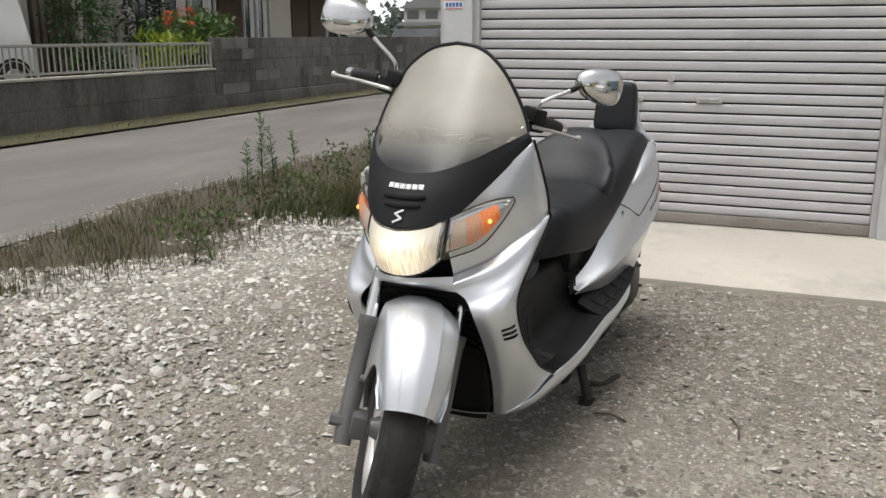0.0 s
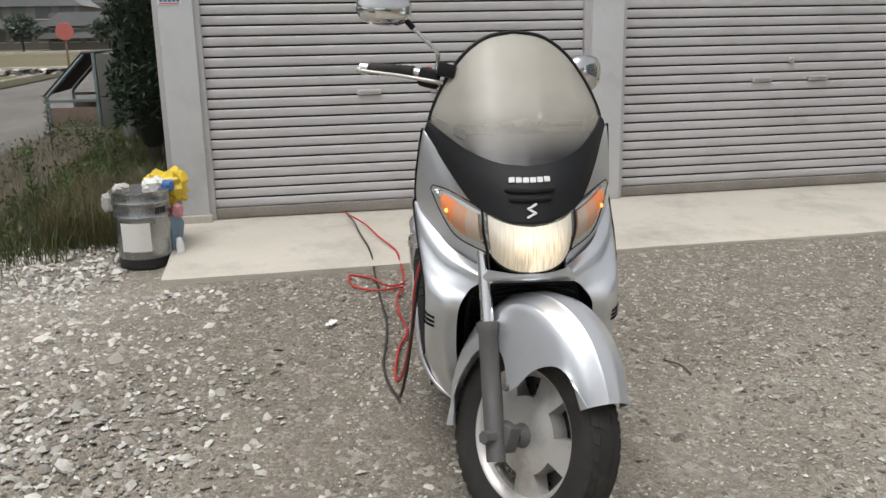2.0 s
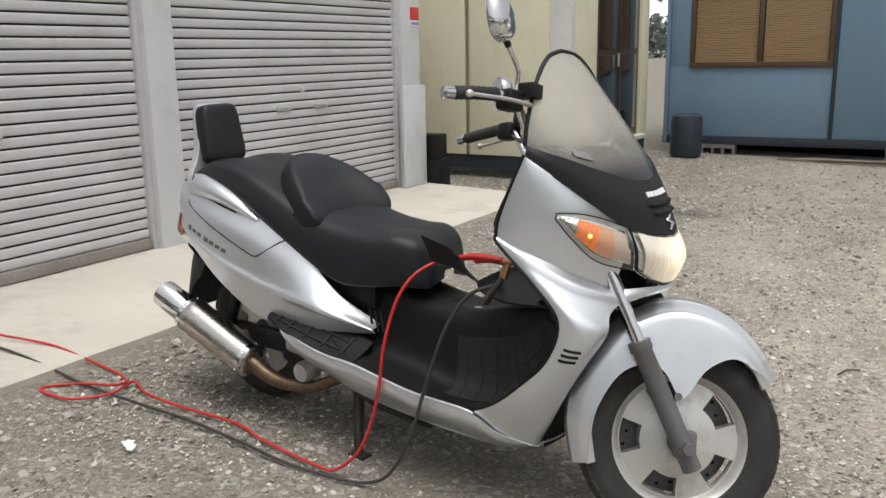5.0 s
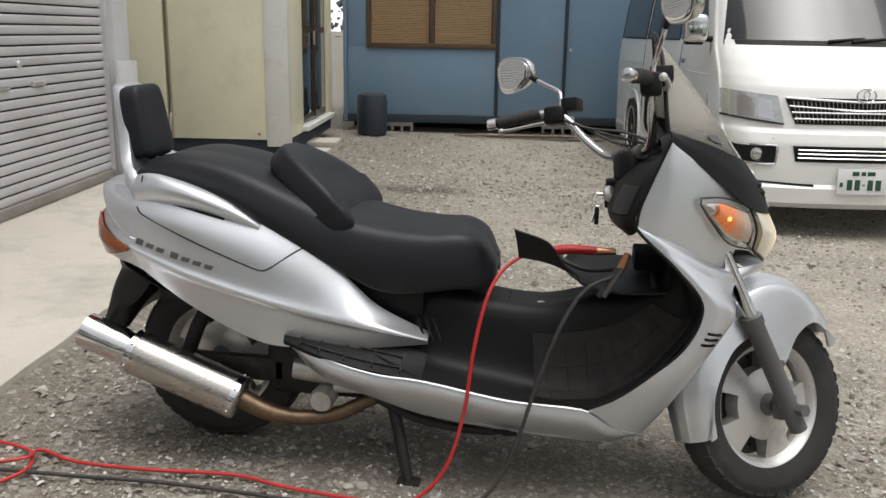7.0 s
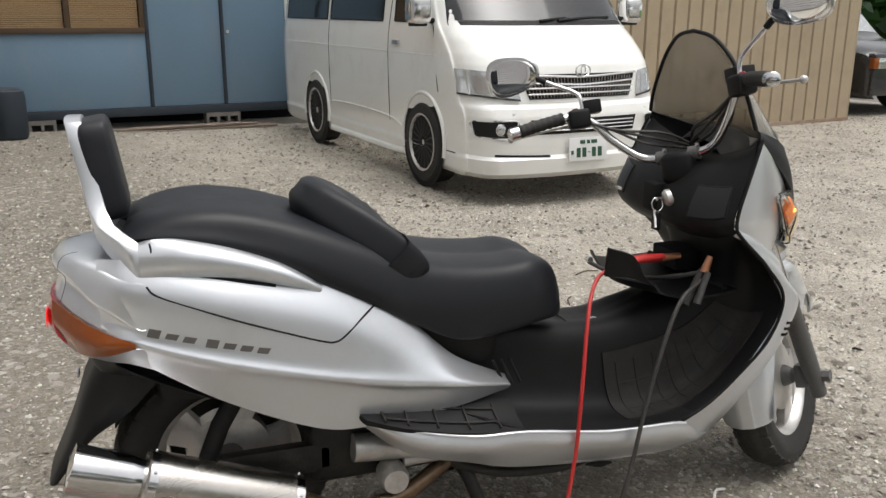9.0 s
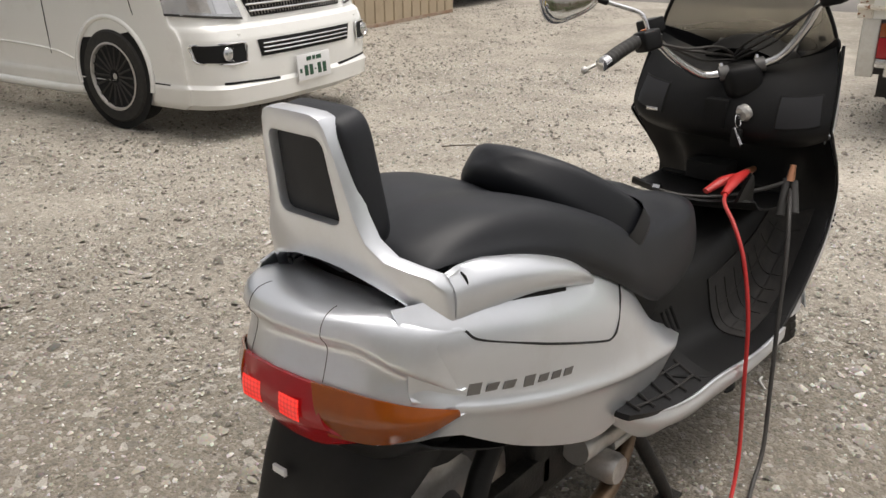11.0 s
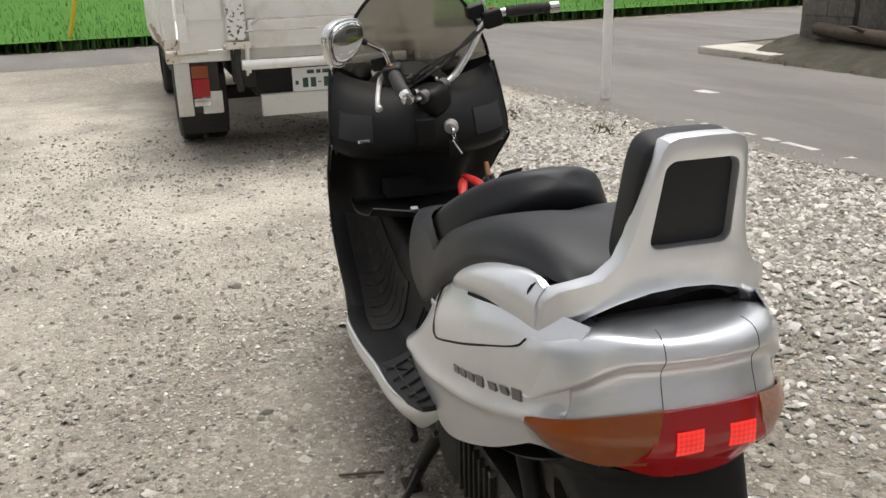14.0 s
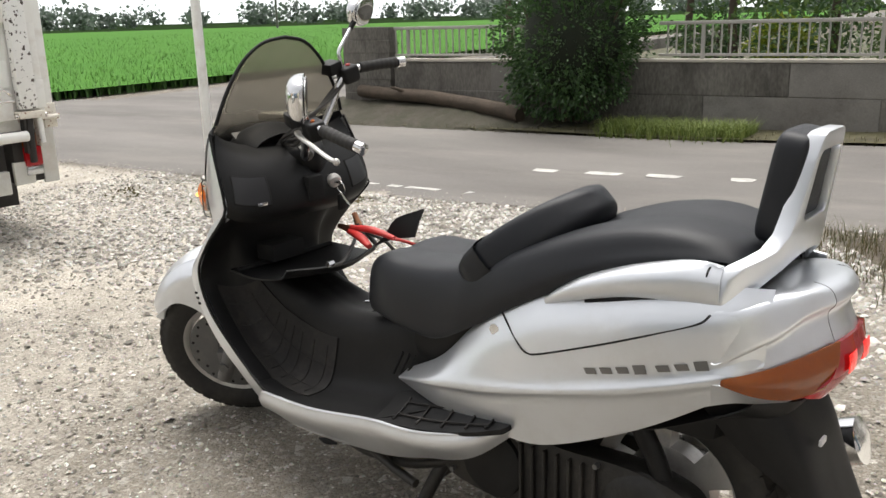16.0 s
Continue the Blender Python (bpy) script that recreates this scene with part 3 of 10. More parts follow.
def ground_material():
    """Compacted gravel of three stone sizes, with soil under the weeds and damp patches, by the sheet's own attributes."""
    m = bpy.data.materials.new("yard_gravel")
    m.use_nodes = True
    n, ln = m.node_tree.nodes, m.node_tree.links
    p = n["Principled BSDF"]
    co = n.new("ShaderNodeTexCoord")

    def vor(scale):
        v = n.new("ShaderNodeTexVoronoi")
        v.inputs["Scale"].default_value = scale
        ln.new(co.outputs["Object"], v.inputs["Vector"])
        return v

    def noise_tex(scale, detail=6, rough=0.6):
        v = n.new("ShaderNodeTexNoise")
        v.inputs["Scale"].default_value, v.inputs["Detail"].default_value, v.inputs["Roughness"].default_value = scale, detail, rough
        ln.new(co.outputs["Object"], v.inputs["Vector"])
        return v

    def mixc(fac, a, b, mode="MIX"):
        x = n.new("ShaderNodeMix")
        x.data_type, x.blend_type = "RGBA", mode
        for sock, val in ((x.inputs[0], fac), (x.inputs[6], a), (x.inputs[7], b)):
            if isinstance(val, (int, float)):
                sock.default_value = val
            elif isinstance(val, tuple):
                sock.default_value = (*val, 1)
            else:
                ln.new(val, sock)
        return x.outputs[2]

    def ranged(val, a, b, c=0.0, d=1.0):
        r = n.new("ShaderNodeMapRange")
        for k, q in (("From Min", a), ("From Max", b), ("To Min", c), ("To Max", d)):
            r.inputs[k].default_value = q
        ln.new(val, r.inputs["Value"])
        return r.outputs[0]

    def attr(name):
        a = n.new("ShaderNodeAttribute")
        a.attribute_name = name
        return a.outputs["Fac"]
    small, mid_v, big = vor(150), vor(75), vor(34)
    bw = n.new("ShaderNodeSeparateColor")
    ln.new(small.outputs["Color"], bw.inputs[0])
    bw2 = n.new("ShaderNodeSeparateColor")
    ln.new(mid_v.outputs["Color"], bw2.inputs[0])
    bw3 = n.new("ShaderNodeSeparateColor")
    ln.new(big.outputs["Color"], bw3.inputs[0])
    c = mixc(bw.outputs[0], (0.112, 0.098, 0.078), (0.258, 0.230, 0.186))
    stone = mixc(bw2.outputs[1], (0.110, 0.099, 0.083), (0.37, 0.340, 0.292))
    pick = ranged(bw2.outputs[0], 0.55, 0.75)
    c = mixc(pick, c, stone)
    stone2 = mixc(bw3.outputs[1], (0.14, 0.128, 0.11), (0.44, 0.415, 0.37))
    pick2 = ranged(bw3.outputs[0], 0.84, 0.90)
    c = mixc(pick2, c, stone2)
    patches = noise_tex(0.9, 5)
    c = mixc(ranged(patches.outputs["Fac"], 0.34, 0.68, 0.0, 0.38), c, (0.235, 0.211, 0.172))
    dust = noise_tex(7, 6)
    c = mixc(ranged(dust.outputs["Fac"], 0.45, 0.7, 0.0, 0.4), c, (0.165, 0.144, 0.113))
    drift = noise_tex(1.9, 6)
    laid = n.new("ShaderNodeMath")
    laid.operation = "MULTIPLY"
    ln.new(attr("pale"), laid.inputs[0])
    ln.new(ranged(drift.outputs["Fac"], 0.36, 0.62, 0.5, 1.25), laid.inputs[1])
    c = mixc(laid.outputs[0], c, mixc(bw2.outputs[1], (0.395, 0.360, 0.302), (0.55, 0.510, 0.440)))
    earth_n = noise_tex(24, 8)
    earth = mixc(earth_n.outputs["Fac"], (0.040, 0.031, 0.022), (0.125, 0.102, 0.074))
    c = mixc(attr("soil"), c, earth)
    c = mixc(attr("damp"), c, (0.055, 0.05, 0.042))
    ln.new(c, p.inputs["Base Color"])
    ln.new(ranged(attr("damp"), 0, 1, 0.92, 0.45), p.inputs["Roughness"])
    h = n.new("ShaderNodeMath")
    h.operation = "MULTIPLY_ADD"
    ln.new(mid_v.outputs["Distance"], h.inputs[0])
    h.inputs[1].default_value = -1.2
    ln.new(ranged(small.outputs["Distance"], 0, 0.8, 0.6, 0.0), h.inputs[2])
    b = n.new("ShaderNodeBump")
    b.inputs["Strength"].default_value, b.inputs["Distance"].default_value = 0.8, 0.007
    ln.new(h.outputs[0], b.inputs["Height"])
    ln.new(b.outputs[0], p.inputs["Normal"])
    return m


YARD = ground_material()
ASPHALT = material("worn_asphalt", (0.178, 0.167, 0.153), (0.098, 0.090, 0.082), 0.85, 0, 140, 0.7, 1.0, 0.6, 220, dirt=(0.215, 0.200, 0.177), dirt_amount=0.55, stretch=(0.45, 1.3, 1))

GRASS_SOIL = material("grassy_soil", (0.10, 0.09, 0.062), (0.055, 0.065, 0.026), 0.95, 0, 30, 1.2, 1.0, 0.8, 60, dirt=(0.20, 0.17, 0.13), dirt_amount=0.6)
MOSS = material("mossy_verge", (0.085, 0.080, 0.030), (0.045, 0.038, 0.022), 0.95, 0, 26, 2.2, 1.0, 0.9, 50, dirt=(0.12, 0.105, 0.07), dirt_amount=0.5)
DRY_FIELD = material("dry_field_soil", (0.17, 0.145, 0.09), (0.11, 0.10, 0.05), 0.95, 0, 3, 0.08, 1.0, 0.6, 8, dirt=(0.09, 0.11, 0.035), dirt_amount=0.7)
FIELD_GREEN = material("rice_field_green", (0.075, 0.185, 0.034), (0.056, 0.15, 0.028), 1.0, 0, 14, 0.25, 1.0, 0.9, 20, spec=0.05)
# green dulled by hand: distance haze is put into the colour
FIELD_DARK = material("hazed_field_margin_green", (0.085, 0.12, 0.065), (0.11, 0.15, 0.075), 0.95, 0, 3, 0.3, 0.8, spec=0.1)
# near-black green that paints the shade deep inside a crown
BUSH_CORE = material("crown_shade_core", (0.010, 0.016, 0.008), (0.02, 0.024, 0.012), 0.95, 0, 30, 6, 0.8, 0.6, 40)
# greyed, pale leaves: the haze of distance is painted into them
FAR_TREE = leaf_material("hazed_far_tree_leaf", (0.10, 0.125, 0.11), (0.14, 0.17, 0.14))
DRY_TWIG = leaf_material("dry_twig", (0.10, 0.06, 0.035), (0.18, 0.12, 0.08))
TEAL_STEEL = material("blue_grey_steel", (0.22, 0.29, 0.31), (0.16, 0.21, 0.22), 0.5, 0.2, 60, 5, 0.7, 0.1, 200, dirt=(0.2, 0.13, 0.09), dirt_amount=0.4)
DARK_MESH = material("dark_mesh", (0.05, 0.045, 0.04), (0.08, 0.07, 0.06), 0.8, 0, 120, 6, 0.7, 0.5, 150)
SIDING = material("grey_green_sheet", (0.14, 0.145, 0.13), (0.09, 0.095, 0.085), 0.7, 0, 60, 2, 0.8, 0.2, 120)
FADED_RED = material("faded_red_sign", (0.58, 0.16, 0.13), (0.50, 0.2, 0.16), 0.5, 0, 40, 6, 0.6)
BARK_GREY = material("grey_bark", (0.17, 0.165, 0.15), (0.10, 0.10, 0.09), 0.9, 0, 30, 5, 0.9, 0.8, 60)
PINK = material("pink_print", (0.55, 0.25, 0.28), rough=0.5, amount=0.3)
LITTER = material("leaf_litter_soil", (0.058, 0.048, 0.037), (0.034, 0.036, 0.018), 0.95, 0, 40, 2.5, 1.0, 1.0, 40, dirt=(0.12, 0.105, 0.085), dirt_amount=0.45)
SHUTTER_FOOT = material("grimy_shutter_foot", (0.30, 0.275, 0.25), (0.18, 0.16, 0.14), 0.6, 0.1, 60, 3, 0.9, 0.1, 200)
DULL_LEAF = leaf_material("dull_weed_leaf", (0.045, 0.055, 0.019), (0.10, 0.11, 0.04))
RAG = material("grubby_rag", (0.50, 0.49, 0.47), (0.34, 0.33, 0.31), 0.9, 0, 60, 9, 0.9, 0.3, 120)
# far house colours lightened to carry the haze between
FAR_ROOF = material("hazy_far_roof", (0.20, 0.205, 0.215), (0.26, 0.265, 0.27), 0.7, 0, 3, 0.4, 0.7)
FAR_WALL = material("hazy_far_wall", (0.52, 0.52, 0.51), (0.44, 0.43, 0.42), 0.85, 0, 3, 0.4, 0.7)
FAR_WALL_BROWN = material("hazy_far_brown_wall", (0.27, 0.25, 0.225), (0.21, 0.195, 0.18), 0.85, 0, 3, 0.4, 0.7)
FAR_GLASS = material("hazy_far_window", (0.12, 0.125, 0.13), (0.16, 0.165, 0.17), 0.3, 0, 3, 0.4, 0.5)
HORIZON = glowing("white_overcast_horizon", (0.93, 0.95, 1.0), 0.75, (0.6, 0.6, 0.6), 0.9)
TUFT = leaf_material("bright_grass", (0.10, 0.15, 0.03), (0.20, 0.24, 0.06))

# ---------------------------------------------------------------- ground, road and apron
def lines(dense, lo, hi, far):
    a = list(np.arange(lo, hi + 1e-6, dense))
    out, step, x = [], dense * 2, hi
    while x < far:
        x += step
        step *= 1.35
        out.append(x)
    left, step, x = [], dense * 2, lo
    while x > -far:
        x -= step
        step *= 1.35
        left.append(x)
    return np.array(left[::-1] + a + out)


us, vs = lines(0.07, -5.0, 6.0, 600), lines(0.07, -4.0, 6.5, 600)
UU, VV = np.meshgrid(us, vs, indexing="ij")
ca8, sa8 = math.cos(radians(8.2)), math.sin(radians(8.2))
XX, YY = UU * ca8 - VV * sa8, UU * sa8 + VV * ca8
rng = np.random.default_rng(7)
near = np.exp(-((np.abs(UU) / 7) ** 4 + (np.abs(VV) / 7) ** 4))
ZZ = ground_z(XX, YY) + near * (rng.normal(0, 0.0022, UU.shape) + 0.006 * np.sin(UU * 2.3 + 1.0) * np.cos(VV * 1.9))
ZZ += bank_at(UU, VV)
ZZ[(UU < -1.64) & (VV > -1.22) & (VV < 4.36)] -= 0.03
ZZ[(UU < -1.53) & (UU >= -1.64) & (VV > -1.3) & (VV < 4.5)] -= 0.004
ZZ[VV < -3.75] -= 0.012
faces_g = []
nu_g, nv_g = UU.shape
idx = np.arange(nu_g * nv_g).reshape(nu_g, nv_g)
quads = np.stack([idx[:-1, :-1], idx[1:, :-1], idx[1:, 1:], idx[:-1, 1:]], -1).reshape(-1, 4)
me = bpy.data.meshes.new("ground")
me.from_pydata(np.stack([UU, VV, ZZ], -1).reshape(-1, 3).tolist(), [], quads.tolist())
me.materials.append(YARD)
me.shade_smooth()


def bump01(x):
    return np.clip(x, 0, 1)


def soil_at(u, v):
    """How far soil has taken over from gravel along the road and beside the garage."""
    w = 0.22 * np.sin(u * 1.7) + 0.15 * np.sin(u * 4.1 + 1.3) + 0.10 * np.sin(v * 5.0) + 0.10 * np.sin(u * 9.0 + v * 7)
    a = bump01((-2.25 - v + w) / 0.35) * bump01((-0.1 - u + w) / 0.5)
    b = bump01((-2.45 - u) / 0.3) * bump01((-1.35 - v + w * 0.4) / 0.25)
    return np.maximum(a, b)


wob = 0.22 * np.sin(UU * 1.7) + 0.15 * np.sin(UU * 4.1 + 1.3) + 0.10 * np.sin(VV * 5.0) + 0.10 * np.sin(UU * 9.0 + VV * 7)
soil = soil_at(UU, VV)
soil = np.maximum(soil, bump01((-7.15 - VV) / 0.15) * (UU < 7.5))
soil = np.maximum(soil, bump01((-3.42 - VV + wob * 0.4) / 0.2) * 0.6)
pale = bump01((-0.9 - VV + wob) / 1.2) * bump01((2.5 + UU) / 1.0) * 0.4
pale = np.maximum(pale, bump01((UU + 0.9 + wob) / 2.0) * bump01((VV - 0.1 + wob) / 1.2) * 0.5)
pale = np.maximum(pale, bump01((UU - 0.9 + wob) / 1.8) * bump01((9.0 - UU) / 2.0) * (0.45 + 0.55 * bump01((2.6 - VV) / 1.6)) * 0.9)
damp = np.zeros_like(UU)
for du, dv, ru, rv in ((-0.72, 2.75, 0.42, 0.30), (-0.9, 3.2, 0.25, 0.2), (-0.45, 4.4, 0.5, 0.22)):
    damp = np.maximum(damp, bump01(1.5 * (1 - ((UU - du + wob * 0.2) / ru) ** 2 - ((VV - dv) / rv) ** 2)) * 0.75)
for nm, arr in (("soil", soil), ("pale", pale), ("damp", damp)):
    at = me.attributes.new(nm, "FLOAT", "POINT")
    at.data.foreach_set("value", arr.reshape(-1).astype(np.float32))
ground = new("ground", me)
ground.matrix_world = SITE
tagged(ground, "compacted grey-brown gravel yard with soil under the weeds", "ground", kind="structure")


def ground_strip(name, u0, u1, v0, v1, lift, mat_, nu=60, nv=6, matrix=SITE, bend=False):
    verts, faces = [], []
    for i in range(nu + 1):
        for j in range(nv + 1):
            u, v = u0 + (u1 - u0) * i / nu, v0 + (v1 - v0) * j / nv
            if bend:
                v += 0.0209 * max(0.0, 0.7 - u)
            verts.append((u, v, ground_at(u, v) + lift))
    for i in range(nu):
        for j in range(nv):
            a = i * (nv + 1) + j
            faces.append((a, a + nv + 1, a + nv + 2, a + 1))
    return obj(name, verts, faces, mat_, None, "", True, 40, matrix)


road = ground_strip("road", -160, 160, -7.2, -3.62, 0.004, ASPHALT, 320, 8, SITE, True)
tagged(road, "narrow worn grey asphalt road", "road", kind="structure")
moss = ground_strip("far_verge", -30, 6.0, -8.06, -7.22, 0.03, MOSS, 120, 8, SITE, True)
tagged(moss, "mossy strip of low grass and soil at the wall's foot", "ground", kind="structure")
side_road = ground_strip("side_road", 8.2, 12.6, -120, -7.0, 0.002, ASPHALT, 10, 60)
tagged(side_road, "narrow asphalt side road beside the rice field", "road", kind="structure")
cross_road = ground_strip("cross_road", 11.0, 13.35, -3.7, 60, 0.003, ASPHALT, 6, 40)
tagged(cross_road, "narrow asphalt road past the end of the yard", "road", kind="structure")
junction = ground_strip("road_junction", 6.6, 13.6, -8.6, -7.1, 0.003, ASPHALT, 14, 4)
tagged(junction, "asphalt mouth of the side road", "road", kind="structure")
for u0, u1 in ((0.15, 0.33), (0.75, 1.02), (1.25, 1.56), (1.74, 2.05), (4.66, 4.9)):
    r = np.random.default_rng(int(u0 * 100) + 500)
    pts = [(u0 + r.uniform(-0.02, 0.02), -5.12), (u0 + 0.4 * (u1 - u0), -5.13 + r.uniform(-0.02, 0.02)), (u1 + r.uniform(-0.03, 0.03), -5.12), (u1, -5.0), (u0 + 0.6 * (u1 - u0), -4.98), (u0 + 0.02, -5.01)]
    bm = prism_bm(pts, 0.0015, "z")
    bmesh.ops.translate(bm, vec=(0, 0, ground_at(u0, -5.05) + 0.005), verts=bm.verts)
    ob = part("road_dash", bm, ROAD_WHITE, None, matrix=SITE)
    tagged(ob, "worn white dash painted on the road", "road marking", kind="structure")
for k in range(8):
    r = np.random.default_rng(900 + k)
    u0 = 2.1 + k * 0.22 + r.uniform(-0.06, 0.06)
    w = r.uniform(0.05, 0.16)
    pts = [(u0, -3.96), (u0 + w, -3.97), (u0 + w * 1.1, -3.96 + r.uniform(0.03, 0.08)), (u0 + 0.02, -3.96 + r.uniform(0.02, 0.08))]
    bm = prism_bm(pts, 0.0015, "z")
    bmesh.ops.translate(bm, vec=(0, 0, ground_at(u0, -3.8) + 0.005), verts=bm.verts)
    tagged(part("edge_line", bm, ROAD_WHITE, None, matrix=SITE), "broken remains of the white edge line", "road marking", kind="structure")

# apron: a thin concrete slab that rises to the shutters, with a broken front edge
apron_v, apron_f = [], []
N = 60
for i in range(N + 1):
    v = -1.335 + 5.71 * i / N
    e = -1.60 + 0.003 * math.sin(i * 1.3) + 0.004 * math.sin(i * 0.37)
    for u, z in ((e + 0.004, -0.02), (e, 0.074), (e - 0.01, 0.079), (-2.2, 0.100), (-2.76, 0.120), (-3.0, 0.121)):
        apron_v.append((u, v, z))
for i in range(N):
    for j in range(5):
        a = i * 6 + j
        apron_f.append((a, a + 1, a + 7, a + 6))
apron_f += [tuple(range(6)), tuple(range(N * 6, N * 6 + 6))[::-1]]
apron = obj("pavement_apron", apron_v, apron_f, CONCRETE, None, "", True, 30, WEST)
tagged(apron, "stained concrete apron sloping up to the garage", "pavement", kind="structure")

# ---------------------------------------------------------------- garage with two roller shutters
garage = thing("garage", "grey steel garage with two closed roller shutters", "garage", WEST @ pose(0, -0.05, 0))
block("side_wall", -8.75, -2.85, -1.345, -1.265, 0.0, 3.1, PILLAR, garage, "grey metal side wall")
block("side_wall", -8.75, -2.85, 4.31, 4.39, 0.0, 3.1, PILLAR, garage, "grey metal side wall")
block("rear_wall", -8.80, -8.70, -1.345, 4.39, 0.0, 3.1, PILLAR, garage, "grey metal rear wall")
block("roof", -8.85, -2.65, -1.40, 4.45, 3.1, 3.2, PILLAR, garage, "flat metal roof")
block("lintel", -2.91, -2.75, -1.345, 4.39, 2.62, 3.1, PILLAR, garage, "grey lintel")
for v0, v1 in ((-1.315, -1.115), (1.372, 1.588), (4.10, 4.39)):
    post = block("pillar", -2.89, -2.74, v0, v1, 0.08, 2.64, PILLAR, garage, "painted steel pillar", 0.006)
    block("guide_rail", -2.835, -2.78, v1 - 0.002, v1 + 0.035, 0.118, 2.62, SHUTTER, post, "shutter guide rail", 0.003)
    block("guide_rail", -2.835, -2.78, v0 - 0.035, v0 + 0.002, 0.118, 2.62, SHUTTER, post, "shutter guide rail", 0.003)
block("pillar_foot", -2.91, -2.715, -1.335, -1.10, 0.05, 0.165, CONCRETE, garage, "small concrete pillar foot", 0.01)
PITCH = 0.0623
SLAT = [(d, z * PITCH / 0.0595) for d, z in ((-0.010, 0.0), (0.007, 0.001), (0.0095, 0.004), (0.0105, 0.015), (0.0108, 0.026), (0.0105, 0.038), (0.0095, 0.046), (0.007, 0.0492), (-0.010, 0.0502), (-0.010, 0.0595))]
for v0, v1, half in ((-1.08, 1.335, 0.235), (1.625, 4.065, 0.213)):
    shut = block("shutter", -2.85, -2.825, v0, v1, 0.12, 2.64, GAP, garage, "closed corrugated roller shutter", 0.0)
    sv, sf = [], []
    for v in (v0, v1):
        for d, z in SLAT:
            sv.append((-2.823 + d * 1.2, v, z))
    k = len(SLAT)
    for i in range(k - 1):
        sf.append((i, i + 1, k + i + 1, k + i))
    slat_mesh = None
    for i in range(39):
        if slat_mesh is None:
            s_ob = obj("slat", sv, sf, SHUTTER, shut, "", True, 50)
            slat_mesh = s_ob.data
        else:
            s_ob = new("slat", slat_mesh)
            s_ob.parent = shut
        s_ob.location = (0, 0, 0.191 + PITCH * i)
    block("bottom_bar", -2.835, -2.785, v0, v1, 0.126, 0.188, SHUTTER_FOOT, shut, "grimy bottom bar", 0.006)
    c = (v0 + v1) / 2 + (0.025 if v0 < 0 else 0.0)
    for dv, z in ((-half, 0.886), (half, 0.886)):
        h = block("handle", -2.818, -2.795, c + dv - 0.075, c + dv + 0.075, z - 0.016, z + 0.016, ALLOY, shut, "recessed pull handle", 0.005)
        block("handle_hollow", -2.797, -2.793, c + dv - 0.06, c + dv + 0.06, z - 0.006, z + 0.006, SILVER_DULL, h, "", 0.002)
    lathe("lock", [(0, 0.006), (0.018, 0.006), (0.022, 0), (0.022, -0.01)], ALLOY, shut, "round shutter lock", 18, pose(-2.80, c, 1.012, 0, 0, -90))
# stickers on the pillars
for v0, z0 in ((-1.31, 1.43), (4.245, 1.478)):
    st = block("sticker", -2.742, -2.7365, v0, v0 + 0.135, z0, z0 + 0.055, WHITE_MARK, garage, "white security sticker with blue print", 0.001)
    for k in range(5):
        block("print_bar", -2.7368, -2.7355, v0 + 0.012 + 0.024 * k, v0 + 0.030 + 0.024 * k, z0 + 0.018, z0 + 0.044, SIGN_BLUE, st, "", 0.0)
    block("print_bar", -2.7368, -2.7355, v0 + 0.01, v0 + 0.125, z0 + 0.006, z0 + 0.011, SIGN_RED, st, "", 0.0)
    block("sticker", -2.742, -2.7365, v0, v0 + 0.135, z0 + 0.058, z0 + 0.165, SIGN_RED, garage, "red security sticker", 0.001)
# board and box at the far pillar
board = thing("leaning_panel", "pale grey metal panel standing against the pillar", "panel", WEST @ pose(0, -0.07, 0))
block("sheet", -2.72, -2.69, 4.06, 4.41, 0.122, 0.99, PILLAR, board, "", 0.003, 2)
crate = thing("black_crates", "two stacked black plastic crates beside the garage", "crate", WEST @ pose(0, -0.07, 0))
block("crate", -2.86, -2.58, 4.44, 4.64, 0.06, 0.33, PLASTIC, crate, "", 0.012)
block("crate", -2.84, -2.60, 4.45, 4.62, 0.335, 0.55, PLASTIC, crate, "", 0.012)

# ---------------------------------------------------------------- cream hut
hut = thing("cream_hut", "cream prefabricated hut on dark steel skids", "hut", WEST @ pose(0.0, -0.58, 0.11))
for i, u0 in enumerate((-4.9, -3.85, -2.78)):
    block("wall_panel", u0, u0 + 1.02 if i < 2 else -1.90, 5.90, 5.96, 0.16, 2.62, CREAM, hut, "cream steel panel", 0.006)
    if i:
        block("panel_joint", u0 - 0.014, u0 - 0.002, 5.904, 5.95, 0.16, 2.62, BEIGE_WALL, hut, "", 0.0)
block("corner_post", -1.93, -1.72, 5.885, 5.99, 0.10, 2.66, WHITE_PAINT, hut, "scuffed white corner post", 0.012)
block("corner_post", -1.83, -1.74, 5.975, 6.62, 0.16, 2.62, CREAM, hut, "cream end panel", 0.006)
block("wall_panel", -1.83, -1.74, 8.02, 8.28, 0.16, 2.62, CREAM, hut, "cream end panel", 0.006)
door = block("door", -1.82, -1.77, 6.63, 8.01, 0.22, 2.25, DOOR_DARK, hut, "dark brown sliding doors", 0.004)
for v0, v1 in ((6.66, 7.30), (7.34, 7.98)):
    for z0, z1 in ((0.30, 1.10), (1.16, 2.18)):
        block("door_pane", -1.772, -1.764, v0 + 0.05, v1 - 0.05, z0, z1, DARK_GLASS, door, "dark glass pane", 0.002)
    block("door_stile", -1.775, -1.755, v0, v0 + 0.04, 0.24, 2.2, DOOR_DARK, door, "", 0.003)
block("door_handle", -1.76, -1.745, 7.28, 7.31, 0.98, 1.12, ALLOY, door, "small handle", 0.003)
